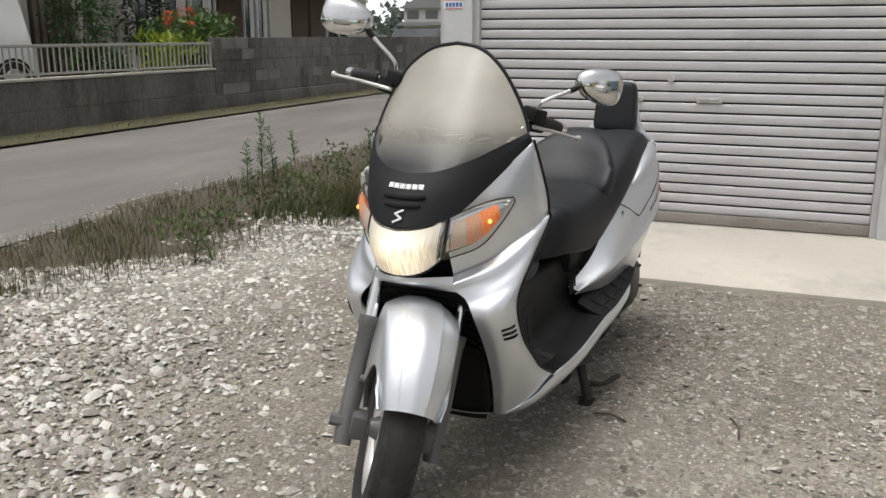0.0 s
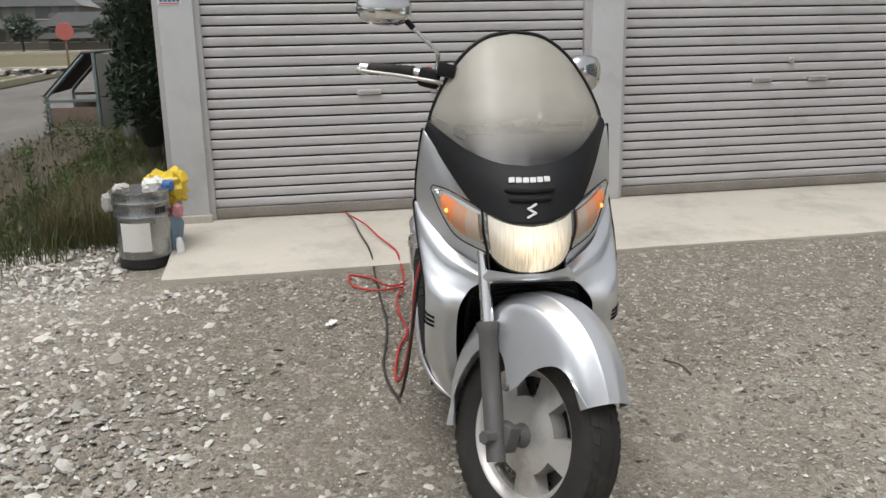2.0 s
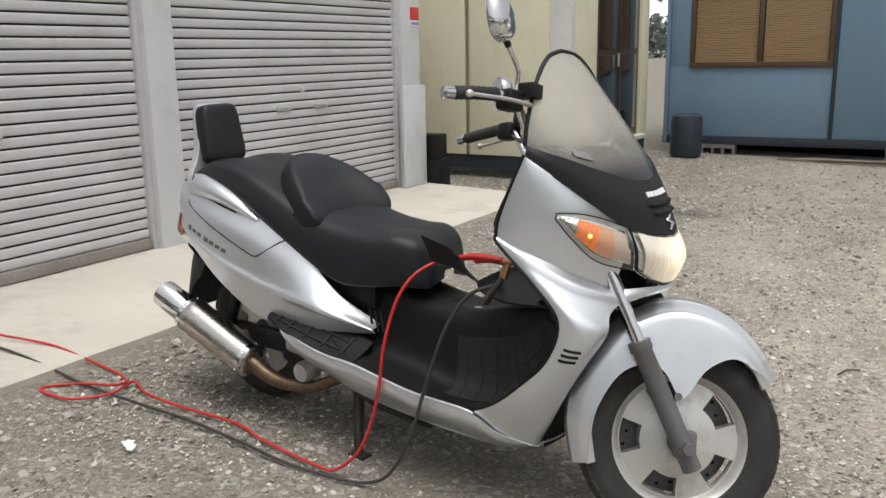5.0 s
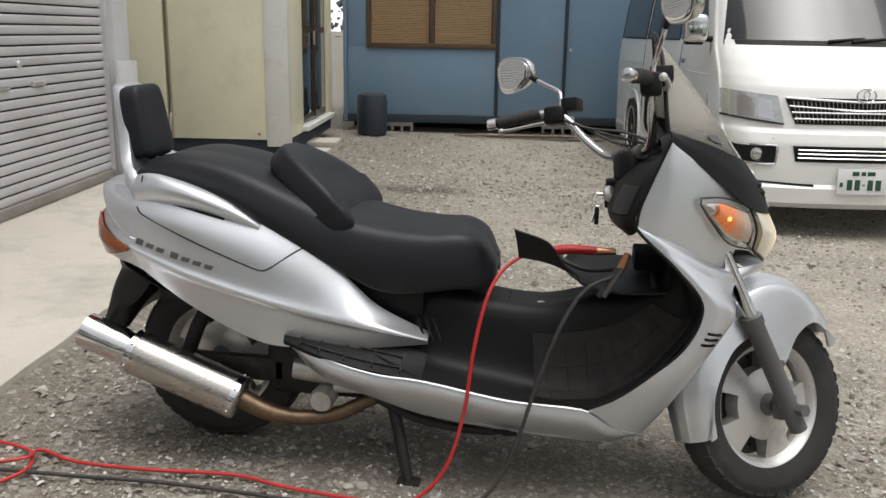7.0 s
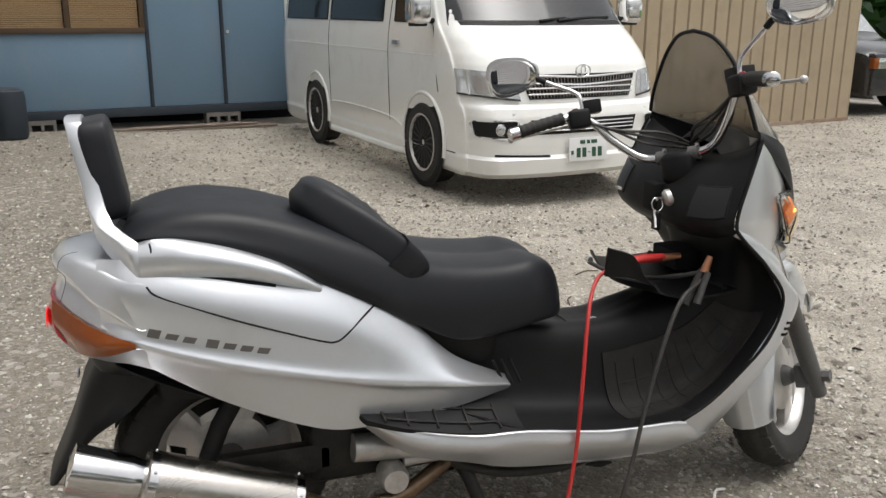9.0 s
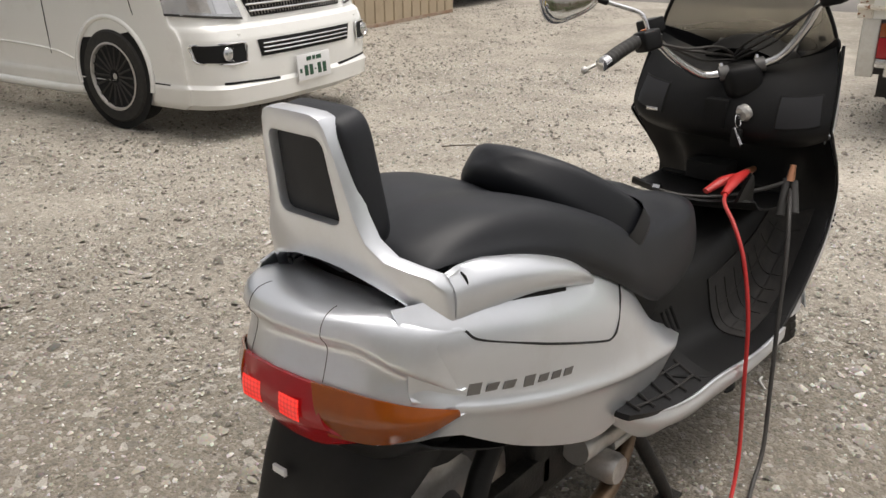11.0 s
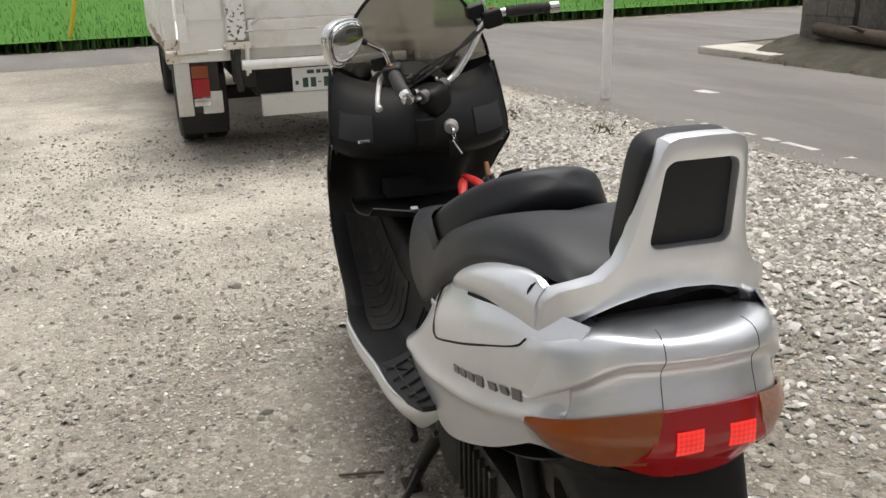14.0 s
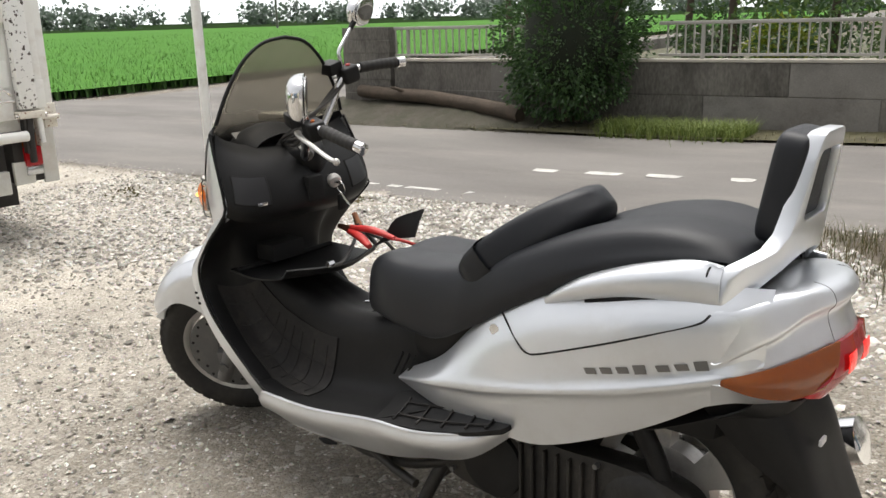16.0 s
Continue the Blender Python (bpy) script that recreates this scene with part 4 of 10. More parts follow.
block("sill", -1.86, -1.68, 6.55, 8.1, 0.17, 0.215, WHITE_PAINT, hut, "pale door sill", 0.004)
block("skid", -4.95, -1.74, 5.93, 6.05, 0.02, 0.155, DARK_BLUE, hut, "dark steel skid", 0.006)
block("skid", -1.86, -1.76, 6.0, 8.3, 0.02, 0.165, DARK_BLUE, hut, "dark steel skid", 0.006)
block("roof", -5.0, -1.68, 5.84, 8.35, 2.62, 2.74, WHITE_PAINT, hut, "flat roof edge", 0.01)
block("rear_wall", -4.95, -1.85, 8.24, 8.30, 0.16, 2.62, CREAM, hut, "", 0.006)
for k, u in enumerate((-4.2, -3.1, -2.0)):
    lathe("panel_screw", [(0, 0.006), (0.013, 0.006), (0.014, 0)], RUST, hut, "", 10, pose(u, 5.898, 0.21, 180))
block("sticker", -3.42, -3.38, 5.894, 5.898, 1.44, 1.54, YELLOW, hut, "faded yellow sticker", 0.001)
for dx, dz in ((0, 0), (0.14, 0.02), (-0.02, -0.16)):
    block("dark_spot", -3.5 + dx, -3.485 + dx, 5.895, 5.898, 1.56 + dz, 1.575 + dz, GAP, hut, "", 0.001)
for k, (u, v) in enumerate(((-1.60, 6.25), (-1.62, 7.05))):
    for j in range(2):
        st = block("stepping_slab", u - 0.16 + 0.02 * j, u + 0.16, v - 0.22, v + 0.20 - 0.03 * j, 0.05 * j, 0.048 + 0.05 * j, CONCRETE, None, "", 0.008, matrix=WEST @ pose(0.0, -0.58, 0.045))
        tagged(st, "flat concrete slab lying by the hut door", "slab", "slabs by the hut")
bin_ = thing("blue_bin", "dark blue plastic drum beside the hut", "bin", WEST @ pose(-0.1, -0.25, 0.06))
lathe("drum", [(0, 0), (0.165, 0), (0.175, 0.03), (0.178, 0.40), (0.165, 0.46), (0.15, 0.47), (0, 0.47)], DARK_BLUE, bin_, "", 26, pose(-1.18, 8.0, 0.0, 90))
lathe("lid", [(0, 0.012), (0.12, 0.012), (0.14, 0.0)], DARK_BLUE, bin_, "", 26, pose(-1.18, 8.0, 0.472, 90))

# ---------------------------------------------------------------- blue hut
blue = thing("blue_hut", "faded blue prefabricated building raised on concrete blocks", "building", SITE @ pose(-0.10, 0, -0.015))
for i, (u0, u1) in enumerate(((-1.36, 0.43), (0.47, 1.245), (1.285, 3.1))):
    z0 = 0.265
    if i == 0:
        block("wall_panel", u0, u1, 8.30, 8.36, z0, 1.07, BLUE_PANEL, blue, "blue steel panel", 0.004)
        block("wall_panel", u0, u1, 8.30, 8.36, 1.98, 2.7, BLUE_PANEL, blue, "blue steel panel", 0.004)
        block("wall_panel", u0, -1.12, 8.30, 8.36, 1.07, 1.98, BLUE_PANEL, blue, "blue steel panel", 0.004)
    else:
        block("wall_panel", u0, u1, 8.30, 8.36, z0, 2.7, BLUE_PANEL, blue, "blue steel panel", 0.004)
    block("seam_post", u1 + 0.003, u1 + 0.037, 8.28, 8.35, 0.22, 2.7, DARK_BLUE, blue, "narrow upright joint", 0.004)
block("seam_post", -1.41, -1.365, 8.26, 8.35, 0.18, 2.7, BLUE_PANEL, blue, "corner post", 0.004)
win = block("window", -1.11, 0.41, 8.335, 8.36, 1.07, 1.98, DARK_GLASS, blue, "sliding window with drawn bamboo blinds", 0.0)
for a, b, c, d in ((-1.13, 0.425, 1.06, 1.12), (-1.13, 0.425, 1.94, 1.99)):
    block("window_frame", a, b, 8.275, 8.35, c, d, BROWN_FRAME, win, "bronze frame", 0.004)
for u in (-1.13, -0.37, 0.38):
    block("window_frame", u, u + 0.05, 8.282, 8.35, 1.07, 1.98, BROWN_FRAME, win, "bronze frame", 0.004)
k = 0
for u0, u1 in ((-1.075, -0.38), (-0.31, 0.37)):
    for i in range(43):
        block("blind_slat", u0, u1, 8.318, 8.326, 1.12 + 0.019 * i, 1.136 + 0.019 * i, BAMBOO, win, "", 0.0)
block("base_rail", -1.42, 3.1, 8.27, 8.40, 0.17, 0.262, DARK_BLUE, blue, "dark blue base rail", 0.006)
block("roof", -1.5, 3.2, 8.15, 11.5, 2.7, 2.8, DARK_BLUE, blue, "flat roof edge", 0.006)
block("rear_wall", -1.36, 3.1, 11.4, 11.46, 0.2, 2.7, BLUE_PANEL, blue, "", 0.0)
block("side_wall", -1.40, -1.36, 8.36, 11.4, 0.2, 2.7, BLUE_PANEL, blue, "", 0.0)
# black sheet added below the floor to paint the shade there
block("dark_crawl_space", -1.36, 3.1, 8.9, 8.95, 0.0, 0.2, GAP, blue, "black sheet standing for the shade underneath", 0.0)
lathe("door_knob", [(0, 0.04), (0.016, 0.04), (0.02, 0.02), (0.01, 0.0)], ALLOY, blue, "small knob", 12, pose(1.32, 8.298, 1.07, 180))
block("paper_notice", 2.0, 2.1, 8.292, 8.298, 1.20, 1.62, PAPER, blue, "white paper strip", 0.001)
for u in (-1.05, 0.92, 2.6):
    b = thing("concrete_block", "hollow grey concrete block under the blue building", "concrete block", SITE, "blocks under the hut")
    bm = prism_bm([(u, 0.0), (u + 0.39, 0.0), (u + 0.39, 0.16), (u, 0.16)], 0.16, "y", 0.0, tuple([[(u + o, 0.045), (u + o + 0.09, 0.045), (u + o + 0.09, 0.115), (u + o, 0.115)] for o in (0.03, 0.15, 0.27)]))
    bmesh.ops.translate(bm, vec=(0, 8.26, -0.005), verts=bm.verts)
    part("block_body", bm, BLOCK_GREY, b, "", True, 30)
for k, (u0, u1, v, z) in enumerate(((-0.95, 1.2, 8.02, 0.0), (-0.3, 1.65, 8.10, 0.0), (-0.1, 1.5, 8.06, 0.024), (0.2, 1.62, 8.0, 0.0), (0.1, 1.3, 8.12, 0.026), (-0.6, 0.6, 7.96, 0.0))):
    pl = block("plank", u0, u1, v, v + 0.075, z, z + 0.022, WOOD, None, "", 0.003, 1, None, SITE @ pose(0, 0, 0.0, 0, 0, (k % 3 - 1) * 0.35))
    tagged(pl, "weathered timber batten lying before the blue building", "plank", "planks on the ground")

# ---------------------------------------------------------------- beige fence
fence = thing("beige_steel_fence", "tall beige corrugated steel fence", "fence", SITE @ pose(0, -0.45, -0.05))
first = None
pitch = 0.20
for i in range(23):
    u = 4.0 + pitch * i
    bm = prism_bm([(u, 6.32), (u + 0.012, 6.30), (u + pitch - 0.022, 6.30), (u + pitch - 0.012, 6.32), (u + pitch - 0.012, 6.335), (u, 6.335)], 2.45, "z")
    bmesh.ops.translate(bm, vec=(0, 0, 0.02), verts=bm.verts)
    part("fence_panel", bm, BEIGE_WALL, fence, "", True, 30)
block("backing", 4.0, 8.59, 6.337, 6.36, 0.0, 2.46, GAP, fence, "", 0.0)
block("foot_rail", 4.0, 8.60, 6.295, 6.37, -0.04, 0.03, RUST, fence, "rusty foot rail", 0.006)
block("fence_return", 8.58, 8.61, 6.3, 8.8, -0.04, 2.46, BEIGE_WALL, fence, "", 0.004)


# ---------------------------------------------------------------- vehicles
def road_wheel(parent, x, y, z, r, w, side, rim_r, dark=False, spokes=18):
    """A wheel whose axle lies along x; side: which way its face looks."""
    place = pose(x, y, z, 0, 0, -90 if side > 0 else 90)
    prof = [(rim_r, -w * 0.5), (r - 0.03, -w * 0.5), (r - 0.006, -w * 0.38), (r, 0), (r - 0.006, w * 0.38), (r - 0.03, w * 0.5), (rim_r, w * 0.5)]
    wheel = lathe("wheel", prof, RUBBER, parent, "black tyre", 36, place)
    lathe("rim", [(rim_r, w * 0.52), (rim_r - 0.012, w * 0.53), (rim_r - 0.02, w * 0.40), (rim_r - 0.03, w * 0.15), (0.06, w * 0.12), (0.05, w * 0.42), (0.0, w * 0.44)], ALLOY if not dark else CHASSIS, wheel, "alloy rim", 36, place)
    for k in range(spokes):
        a = 2 * math.pi * k / spokes
        c, q = math.cos(a), math.sin(a)
        pts = [place @ Vector((0.045 * c, w * 0.42, 0.045 * q)), place @ Vector(((rim_r - 0.018) * c, w * 0.44, (rim_r - 0.018) * q))]
        tube("spoke", [tuple(p) for p in pts], 0.008, CHASSIS if not dark else FORK_GREY, wheel, "", 5)
    return wheel


def two_sides(g):
    o = g.copy()
    o[..., 0] *= -1
    return np.concatenate([o[:, ::-1][:, :-1], g], 1)


van = thing("white_van", "white one-box minivan with chrome mirrors, parked facing the yard", "van", SITE @ pose(2.54, 3.22, 0.0))
# one level a line: height, front, half width, and how far the outline has swept back at three points towards the side
VAN = [(0.15, 0.06, 0.800, 0.03, 0.13, 0.30), (0.19, 0.01, 0.825, 0.02, 0.10, 0.27), (0.29, 0.0, 0.838, 0.02, 0.10, 0.26), (0.315, 0.022, 0.828, 0.02, 0.10, 0.27), (0.40, 0.018, 0.834, 0.02, 0.10, 0.27), (0.58, 0.022, 0.838, 0.02, 0.11, 0.28),
       (0.64, 0.040, 0.840, 0.02, 0.12, 0.29), (0.67, 0.075, 0.840, 0.03, 0.13, 0.30), (0.72, 0.085, 0.842, 0.03, 0.14, 0.31), (0.86, 0.110, 0.846, 0.035, 0.16, 0.33), (0.93, 0.130, 0.846, 0.04, 0.17, 0.34), (1.00, 0.175, 0.844, 0.045, 0.18, 0.34),
       (1.10, 0.285, 0.838, 0.05, 0.18, 0.33), (1.18, 0.410, 0.830, 0.05, 0.17, 0.30), (1.22, 0.470, 0.822, 0.05, 0.16, 0.28), (1.45, 0.66, 0.790, 0.05, 0.15, 0.25), (1.70, 0.865, 0.750, 0.05, 0.14, 0.23), (1.84, 0.99, 0.722, 0.05, 0.14, 0.22),
       (1.91, 1.09, 0.69, 0.05, 0.14, 0.22), (1.955, 1.24, 0.62, 0.05, 0.13, 0.2), (1.975, 1.45, 0.50, 0.04, 0.1, 0.15), (1.985, 1.7, 0.3, 0.02, 0.05, 0.08)]
REAR_Y = 4.62
van_rows = []
for z, yf, w, c1, c2, c3 in VAN:
    back = REAR_Y - (0.02 if z < 0.6 else 0.02 + 0.06 * (z - 0.6)) - max(0, (z - 1.9)) * 6
    van_rows.append([(0, yf, z), (0.33 * w, yf + c1 * 0.3, z), (0.64 * w, yf + c1 + 0.02, z), (0.86 * w, yf + c2, z), (0.965 * w, yf + c3, z), (w, yf + c3 + 0.24, z), (w + 0.004, 0.55 * (yf + c3) + 0.45 * back, z), (w, back - 0.5, z), (w * 0.985, back - 0.10, z), (0.90 * w, back, z), (0.5 * w, back + 0.02, z), (0, back + 0.03, z)])
VAN_Z = np.unique(np.concatenate([np.array([r[0] for r in VAN]), np.arange(0.17, 1.95, 0.035)]))
lev = np.array(van_rows)
level_z = np.array([r[0] for r in VAN])
van_lev = np.stack([cr(r, 110) for r in lev])
vg = np.stack([np.stack([np.interp(VAN_Z, level_z, van_lev[:, c, a]) for a in range(3)], -1) for c in range(110)], 1)


def van_side(y, z):
    """Half width of the van at a place along its side."""
    i = int(np.argmin(np.abs(VAN_Z - z)))
    row = vg[i]
    return float(np.interp(y, row[30:80, 1], row[30:80, 0]))


def front_y(x, z):
    """Fore-and-aft place of the van's face."""
    cols = [np.interp(z, level_z, van_lev[:, c, 1]) for c in range(56)]
    xs = [np.interp(z, level_z, van_lev[:, c, 0]) for c in range(56)]
    return float(np.interp(abs(x), xs, cols))


def face_patch(name, outline, mat_, lab="", lift=0.006, parent=None, nx=12, nz=5, thick=0.004):
    """A piece that follows the van's face; outline: lower-left, lower-right, upper-right, upper-left (x, z)."""
    a, b, c, d = [np.array(q, float) for q in outline]
    g = []
    for j in np.linspace(0, 1, nz):
        row = []
        for i in np.linspace(0, 1, nx):
            q = (a * (1 - i) + b * i) * (1 - j) + (d * (1 - i) + c * i) * j
            row.append((q[0], front_y(q[0], q[1]) - lift, q[1]))
        g.append(row)
    return shell(name, np.array(g), thick, mat_, parent or van, lab)


body = shell("body", two_sides(vg), 0.004, CAR_WHITE, van, "glossy white body and bumper", 32)
WHEEL_Y = (0.96, 3.44)
for s in (1, -1):
    # headlamp: a swept-back quadrilateral with two round bowls behind its cover
    lamp_v = face_patch("headlamp", [(s * 0.50, 0.695), (s * 0.835, 0.735), (s * 0.835, 0.905), (s * 0.545, 0.875)], LAMP_GLASS, "clear swept-back headlamp", 0.012, None, 16, 6)
    face_patch("lamp_bowl", [(s * 0.565, 0.725), (s * 0.655, 0.735), (s * 0.66, 0.855), (s * 0.585, 0.850)], CHROME, "", 0.016, lamp_v)
    face_patch("lamp_bowl", [(s * 0.68, 0.740), (s * 0.765, 0.75), (s * 0.77, 0.865), (s * 0.69, 0.860)], STEEL, "", 0.016, lamp_v)
    face_patch("lamp_base", [(s * 0.50, 0.690), (s * 0.835, 0.728), (s * 0.835, 0.742), (s * 0.51, 0.704)], CHASSIS, "", 0.015, lamp_v)
    fog = face_patch("fog_lamp_surround", [(s * 0.555, 0.445), (s * 0.79, 0.455), (s * 0.80, 0.555), (s * 0.555, 0.560)], GAP, "black fog lamp recess", 0.010)
    ring = [(s * x, front_y(x, z) - 0.014, z) for x, z in ((0.555, 0.445), (0.67, 0.440), (0.79, 0.455), (0.80, 0.505), (0.80, 0.555), (0.67, 0.565), (0.555, 0.560), (0.55, 0.5), (0.555, 0.445))]
    tube("chrome_trim", ring, 0.006, CHROME, fog, "chrome trim", 6, 40)
    lathe("fog_lamp", [(0, 0.016), (0.030, 0.014), (0.040, 0.006), (0.044, 0)], LAMP_GLASS, fog, "round fog lamp", 22, pose(s * 0.665, front_y(0.665, 0.5) - 0.008, 0.503, 180))
    lathe("fog_ring", [(0.046, 0.008), (0.043, 0.016), (0.039, 0.010)], CHROME, fog, "", 22, pose(s * 0.665, front_y(0.665, 0.5) - 0.008, 0.503, 180))
    mir_v = blob("wing_mirror", (0.085, 0.075, 0.10), CHROME, van, "chromed wing mirror", pose(s * 0.955, 0.80, 1.30), 0.45, 0.45, 22, 14)
    tube("mirror_arm", [(s * 0.80, 0.84, 1.22), (s * 0.90, 0.82, 1.235)], 0.022, PLASTIC, mir_v, "", 8)
    block("mirror_foot", s * 0.955 - 0.06, s * 0.955 + 0.06, 0.77, 0.85, 1.185, 1.215, PLASTIC, mir_v, "", 0.01)
    # side windows: panes a little proud of the body
    for y0, y1, slant in ((0.92, 1.50, 0.42), (1.74, 2.98, 0.02), (3.08, 4.35, 0.02)):
        g = []
        for z in np.linspace(1.215, 1.745, 10):
            f = (z - 1.215) / 0.53
            row = [(s * (van_side(y, z) + 0.004), y, z) for y in np.linspace(y0 + slant * f, y1, 12)]
            g.append(row)
        wdw = shell("side_window", np.array(g), 0.003, DARK_GLASS, van, "dark tinted side window")
        e = np.array(g)
        tube("window_seal", np.concatenate([e[0], e[1:, -1], e[-1, ::-1], e[::-1, 0]]), 0.008, PLASTIC, wdw, "", 5)
    for y in WHEEL_Y:
        arc = [(s * (van_side(y, 0.5) + 0.002), y + 0.362 * math.cos(a), 0.335 + 0.362 * math.sin(a)) for a in np.linspace(radians(-14), radians(194), 26)]
        tube("arch_lip", arc, 0.017, CAR_WHITE, van, "", 8)
        # no arch is cut: a flat black disc paints the shade inside it
        bm = bmesh.new()
        bmesh.ops.create_circle(bm, cap_ends=True, segments=36, radius=0.358, matrix=pose(s * (van_side(y, 0.4) + 0.004), y, 0.33, 0, 90, 0))
        part("wheel_well", bm, GAP, van, "black disc painted as the shaded wheel well")
        road_wheel(van, s * 0.755, y, 0.318, 0.318, 0.20, s, 0.222)
    tube("waist_groove", [(s * (van_side(y, 0.98) + 0.001), y, 0.98) for y in (0.75, 1.4, 2.4, 3.4, 4.4)], 0.004, CAR_WHITE, van, "", 6)
    tube("sill_line", [(s * (van_side(y, z) + 0.002), y, z) for y, z in ((1.36, 0.40), (1.6, 0.45), (2.2, 0.47), (2.9, 0.46), (3.06, 0.42))], 0.007, CAR_WHITE, van, "", 6, 16)
    tube("side_skirt", [(s * 0.815, 1.30, 0.20), (s * 0.822, 1.5, 0.19), (s * 0.822, 3.02, 0.19)], 0.032, CAR_WHITE, van, "white side skirt", 10)
    block("door_handle", s * (van_side(1.42, 1.0) + 0.008) - 0.012, s * (van_side(1.42, 1.0) + 0.008) + 0.012, 1.37, 1.49, 1.035, 1.07, CHROME, van, "chrome door handle", 0.006)
    for yy in ((1.60, 1.60, 1.60, 1.58), (0.70, 0.72, 0.80, 0.84), (3.02, 3.02, 3.02, 3.0)):
        tube("door_gap", [(s * (van_side(y, z) + 0.0005), y, z) for y, z in zip(yy, (0.42 if yy[0] > 1 else 0.72, 0.8, 1.15, 1.78 if yy[0] > 1 else 1.2))], 0.003, GAP, van, "", 5, 20)
    tube("bumper_seam", [(s * (van_side(y, 0.33) + 0.001), y, 0.305) for y in (0.45, 0.52, 0.6)], 0.006, GAP, van, "", 6)
    face_patch("bumper_slot", [(s * 0.30, 0.302), (s * 0.70, 0.318), (s * 0.70, 0.332), (s * 0.30, 0.314)], GAP, "", 0.003)
    tube("wiper", [(s * 0.08 - 0.06, 0.455, 1.225), (s * 0.08 + 0.20, 0.50, 1.245), (s * 0.08 + 0.47, 0.56, 1.25)], 0.011, PLASTIC, van, "black wiper", 6, 10)
# windscreen: follows the body between the pillars
g = []
for z in np.linspace(1.225, 1.825, 14):
    w = np.interp(z, [1.22, 1.83], [0.775, 0.655])
    g.append([(x, front_y(x, z) - 0.004, z + 0.003) for x in np.linspace(-w, w, 25)])
shell("windscreen", np.array(g), 0.003, DARK_GLASS, van, "dark windscreen")
face_patch("screen_cowl", [(-0.78, 1.195), (0.78, 1.195), (0.775, 1.225), (-0.775, 1.225)], PLASTIC, "black cowl below the windscreen", 0.004, None, 22, 3)
gr = face_patch("grille", [(-0.43, 0.700), (0.43, 0.700), (0.50, 0.868), (-0.50, 0.868)], GAP, "dark grille with chrome bars", 0.006, None, 20, 6)
for z in (0.735, 0.775, 0.815, 0.868):
    hw_g = np.interp(z, [0.70, 0.868], [0.43, 0.50])
    dip = 0.0 if z < 0.8 else 0.022
    tube("grille_bar", [(x, front_y(x, z) - 0.020, z - dip * (1 - (abs(x) / hw_g) ** 1.2)) for x in np.linspace(-hw_g, hw_g, 21)], 0.009 if z > 0.85 else 0.0065, CHROME, gr, "chrome bar", 6)
for k in range(34):
    x = -0.45 + 0.0273 * k
    tube("grille_tooth", [(x * 0.93, front_y(x, 0.71) - 0.012, 0.708), (x, front_y(x, 0.85) - 0.012, 0.845)], 0.0032, STEEL, gr, "", 4)
emb = lathe("emblem", [(0.056, 0.004), (0.052, 0.014), (0.045, 0.006)], CHROME, van, "plain chrome oval emblem", 28, pose(0, front_y(0, 0.885) - 0.022, 0.888, 180) @ Matrix.Diagonal((1.2, 1, 0.82, 1)))
lathe("emblem_ring", [(0.030, 0.006), (0.026, 0.013), (0.021, 0.006)], CHROME, emb, "", 22, pose(0, front_y(0, 0.885) - 0.022, 0.893, 180) @ Matrix.Diagonal((0.75, 1, 1.05, 1)))
low = face_patch("lower_grille", [(-0.43, 0.462), (0.43, 0.462), (0.455, 0.565), (-0.455, 0.565)], GAP, "black lower grille", 0.006, None, 20, 4)
for z in (0.488, 0.514, 0.540):
    tube("grille_bar", [(x, front_y(x, z) - 0.014, z) for x in np.linspace(-0.42, 0.42, 13)], 0.0045, CHROME, low, "chrome bar", 5)
for s in (1, -1):
    block("bumper_plug", s * 0.57 - 0.012, s * 0.57 + 0.012, front_y(0.57, 0.61) - 0.004, front_y(0.57, 0.61) + 0.004, 0.60, 0.616, CAR_WHITE, van, "", 0.003)


def number_plate(parent, place, bars, mat_=GREEN_PRINT):
    """A white registration plate; its characters are plain bars."""
    pl = block("number_plate", -0.165, 0.165, -0.004, 0.004, -0.0825, 0.0825, WHITE_MARK, parent, "white registration plate", 0.003, 2, place)
    for x, z, w, h in bars:
        block("plate_bar", x - w, x + w, -0.0065, -0.0035, z - h, z + h, mat_, pl, "", 0.0, 1, place)
    return pl


BARS = [(-0.05, 0.052, 0.022, 0.013), (0.0, 0.052, 0.014, 0.013), (0.05, 0.052, 0.025, 0.013), (-0.138, -0.02, 0.010, 0.014), (-0.085, -0.022, 0.017, 0.034), (-0.035, -0.022, 0.017, 0.034), (0.005, -0.022, 0.009, 0.004), (0.048, -0.022, 0.017, 0.034), (0.100, -0.022, 0.017, 0.034)]
number_plate(van, pose(0.0, -0.012, 0.345, -4, 0, 0), BARS)

# flatbed truck with a tail lift, seen from behind
truck = thing("tail_lift_truck", "chipped white flatbed truck with a folded tail lift", "truck", pose(4.2, -0.22, -0.055, 0, 0, 3) @ Matrix.Diagonal((1, 1.14, 1, 1)))
HWT = 0.80
block("deck", 0.02, 3.1, -HWT, HWT, 0.70, 0.78, TRUCK_WHITE, truck, "white load deck", 0.008)
block("deck_edge", -0.02, 0.02, -HWT, HWT, 0.70, 0.775, TRUCK_WHITE, truck, "rust-streaked deck edge", 0.006)
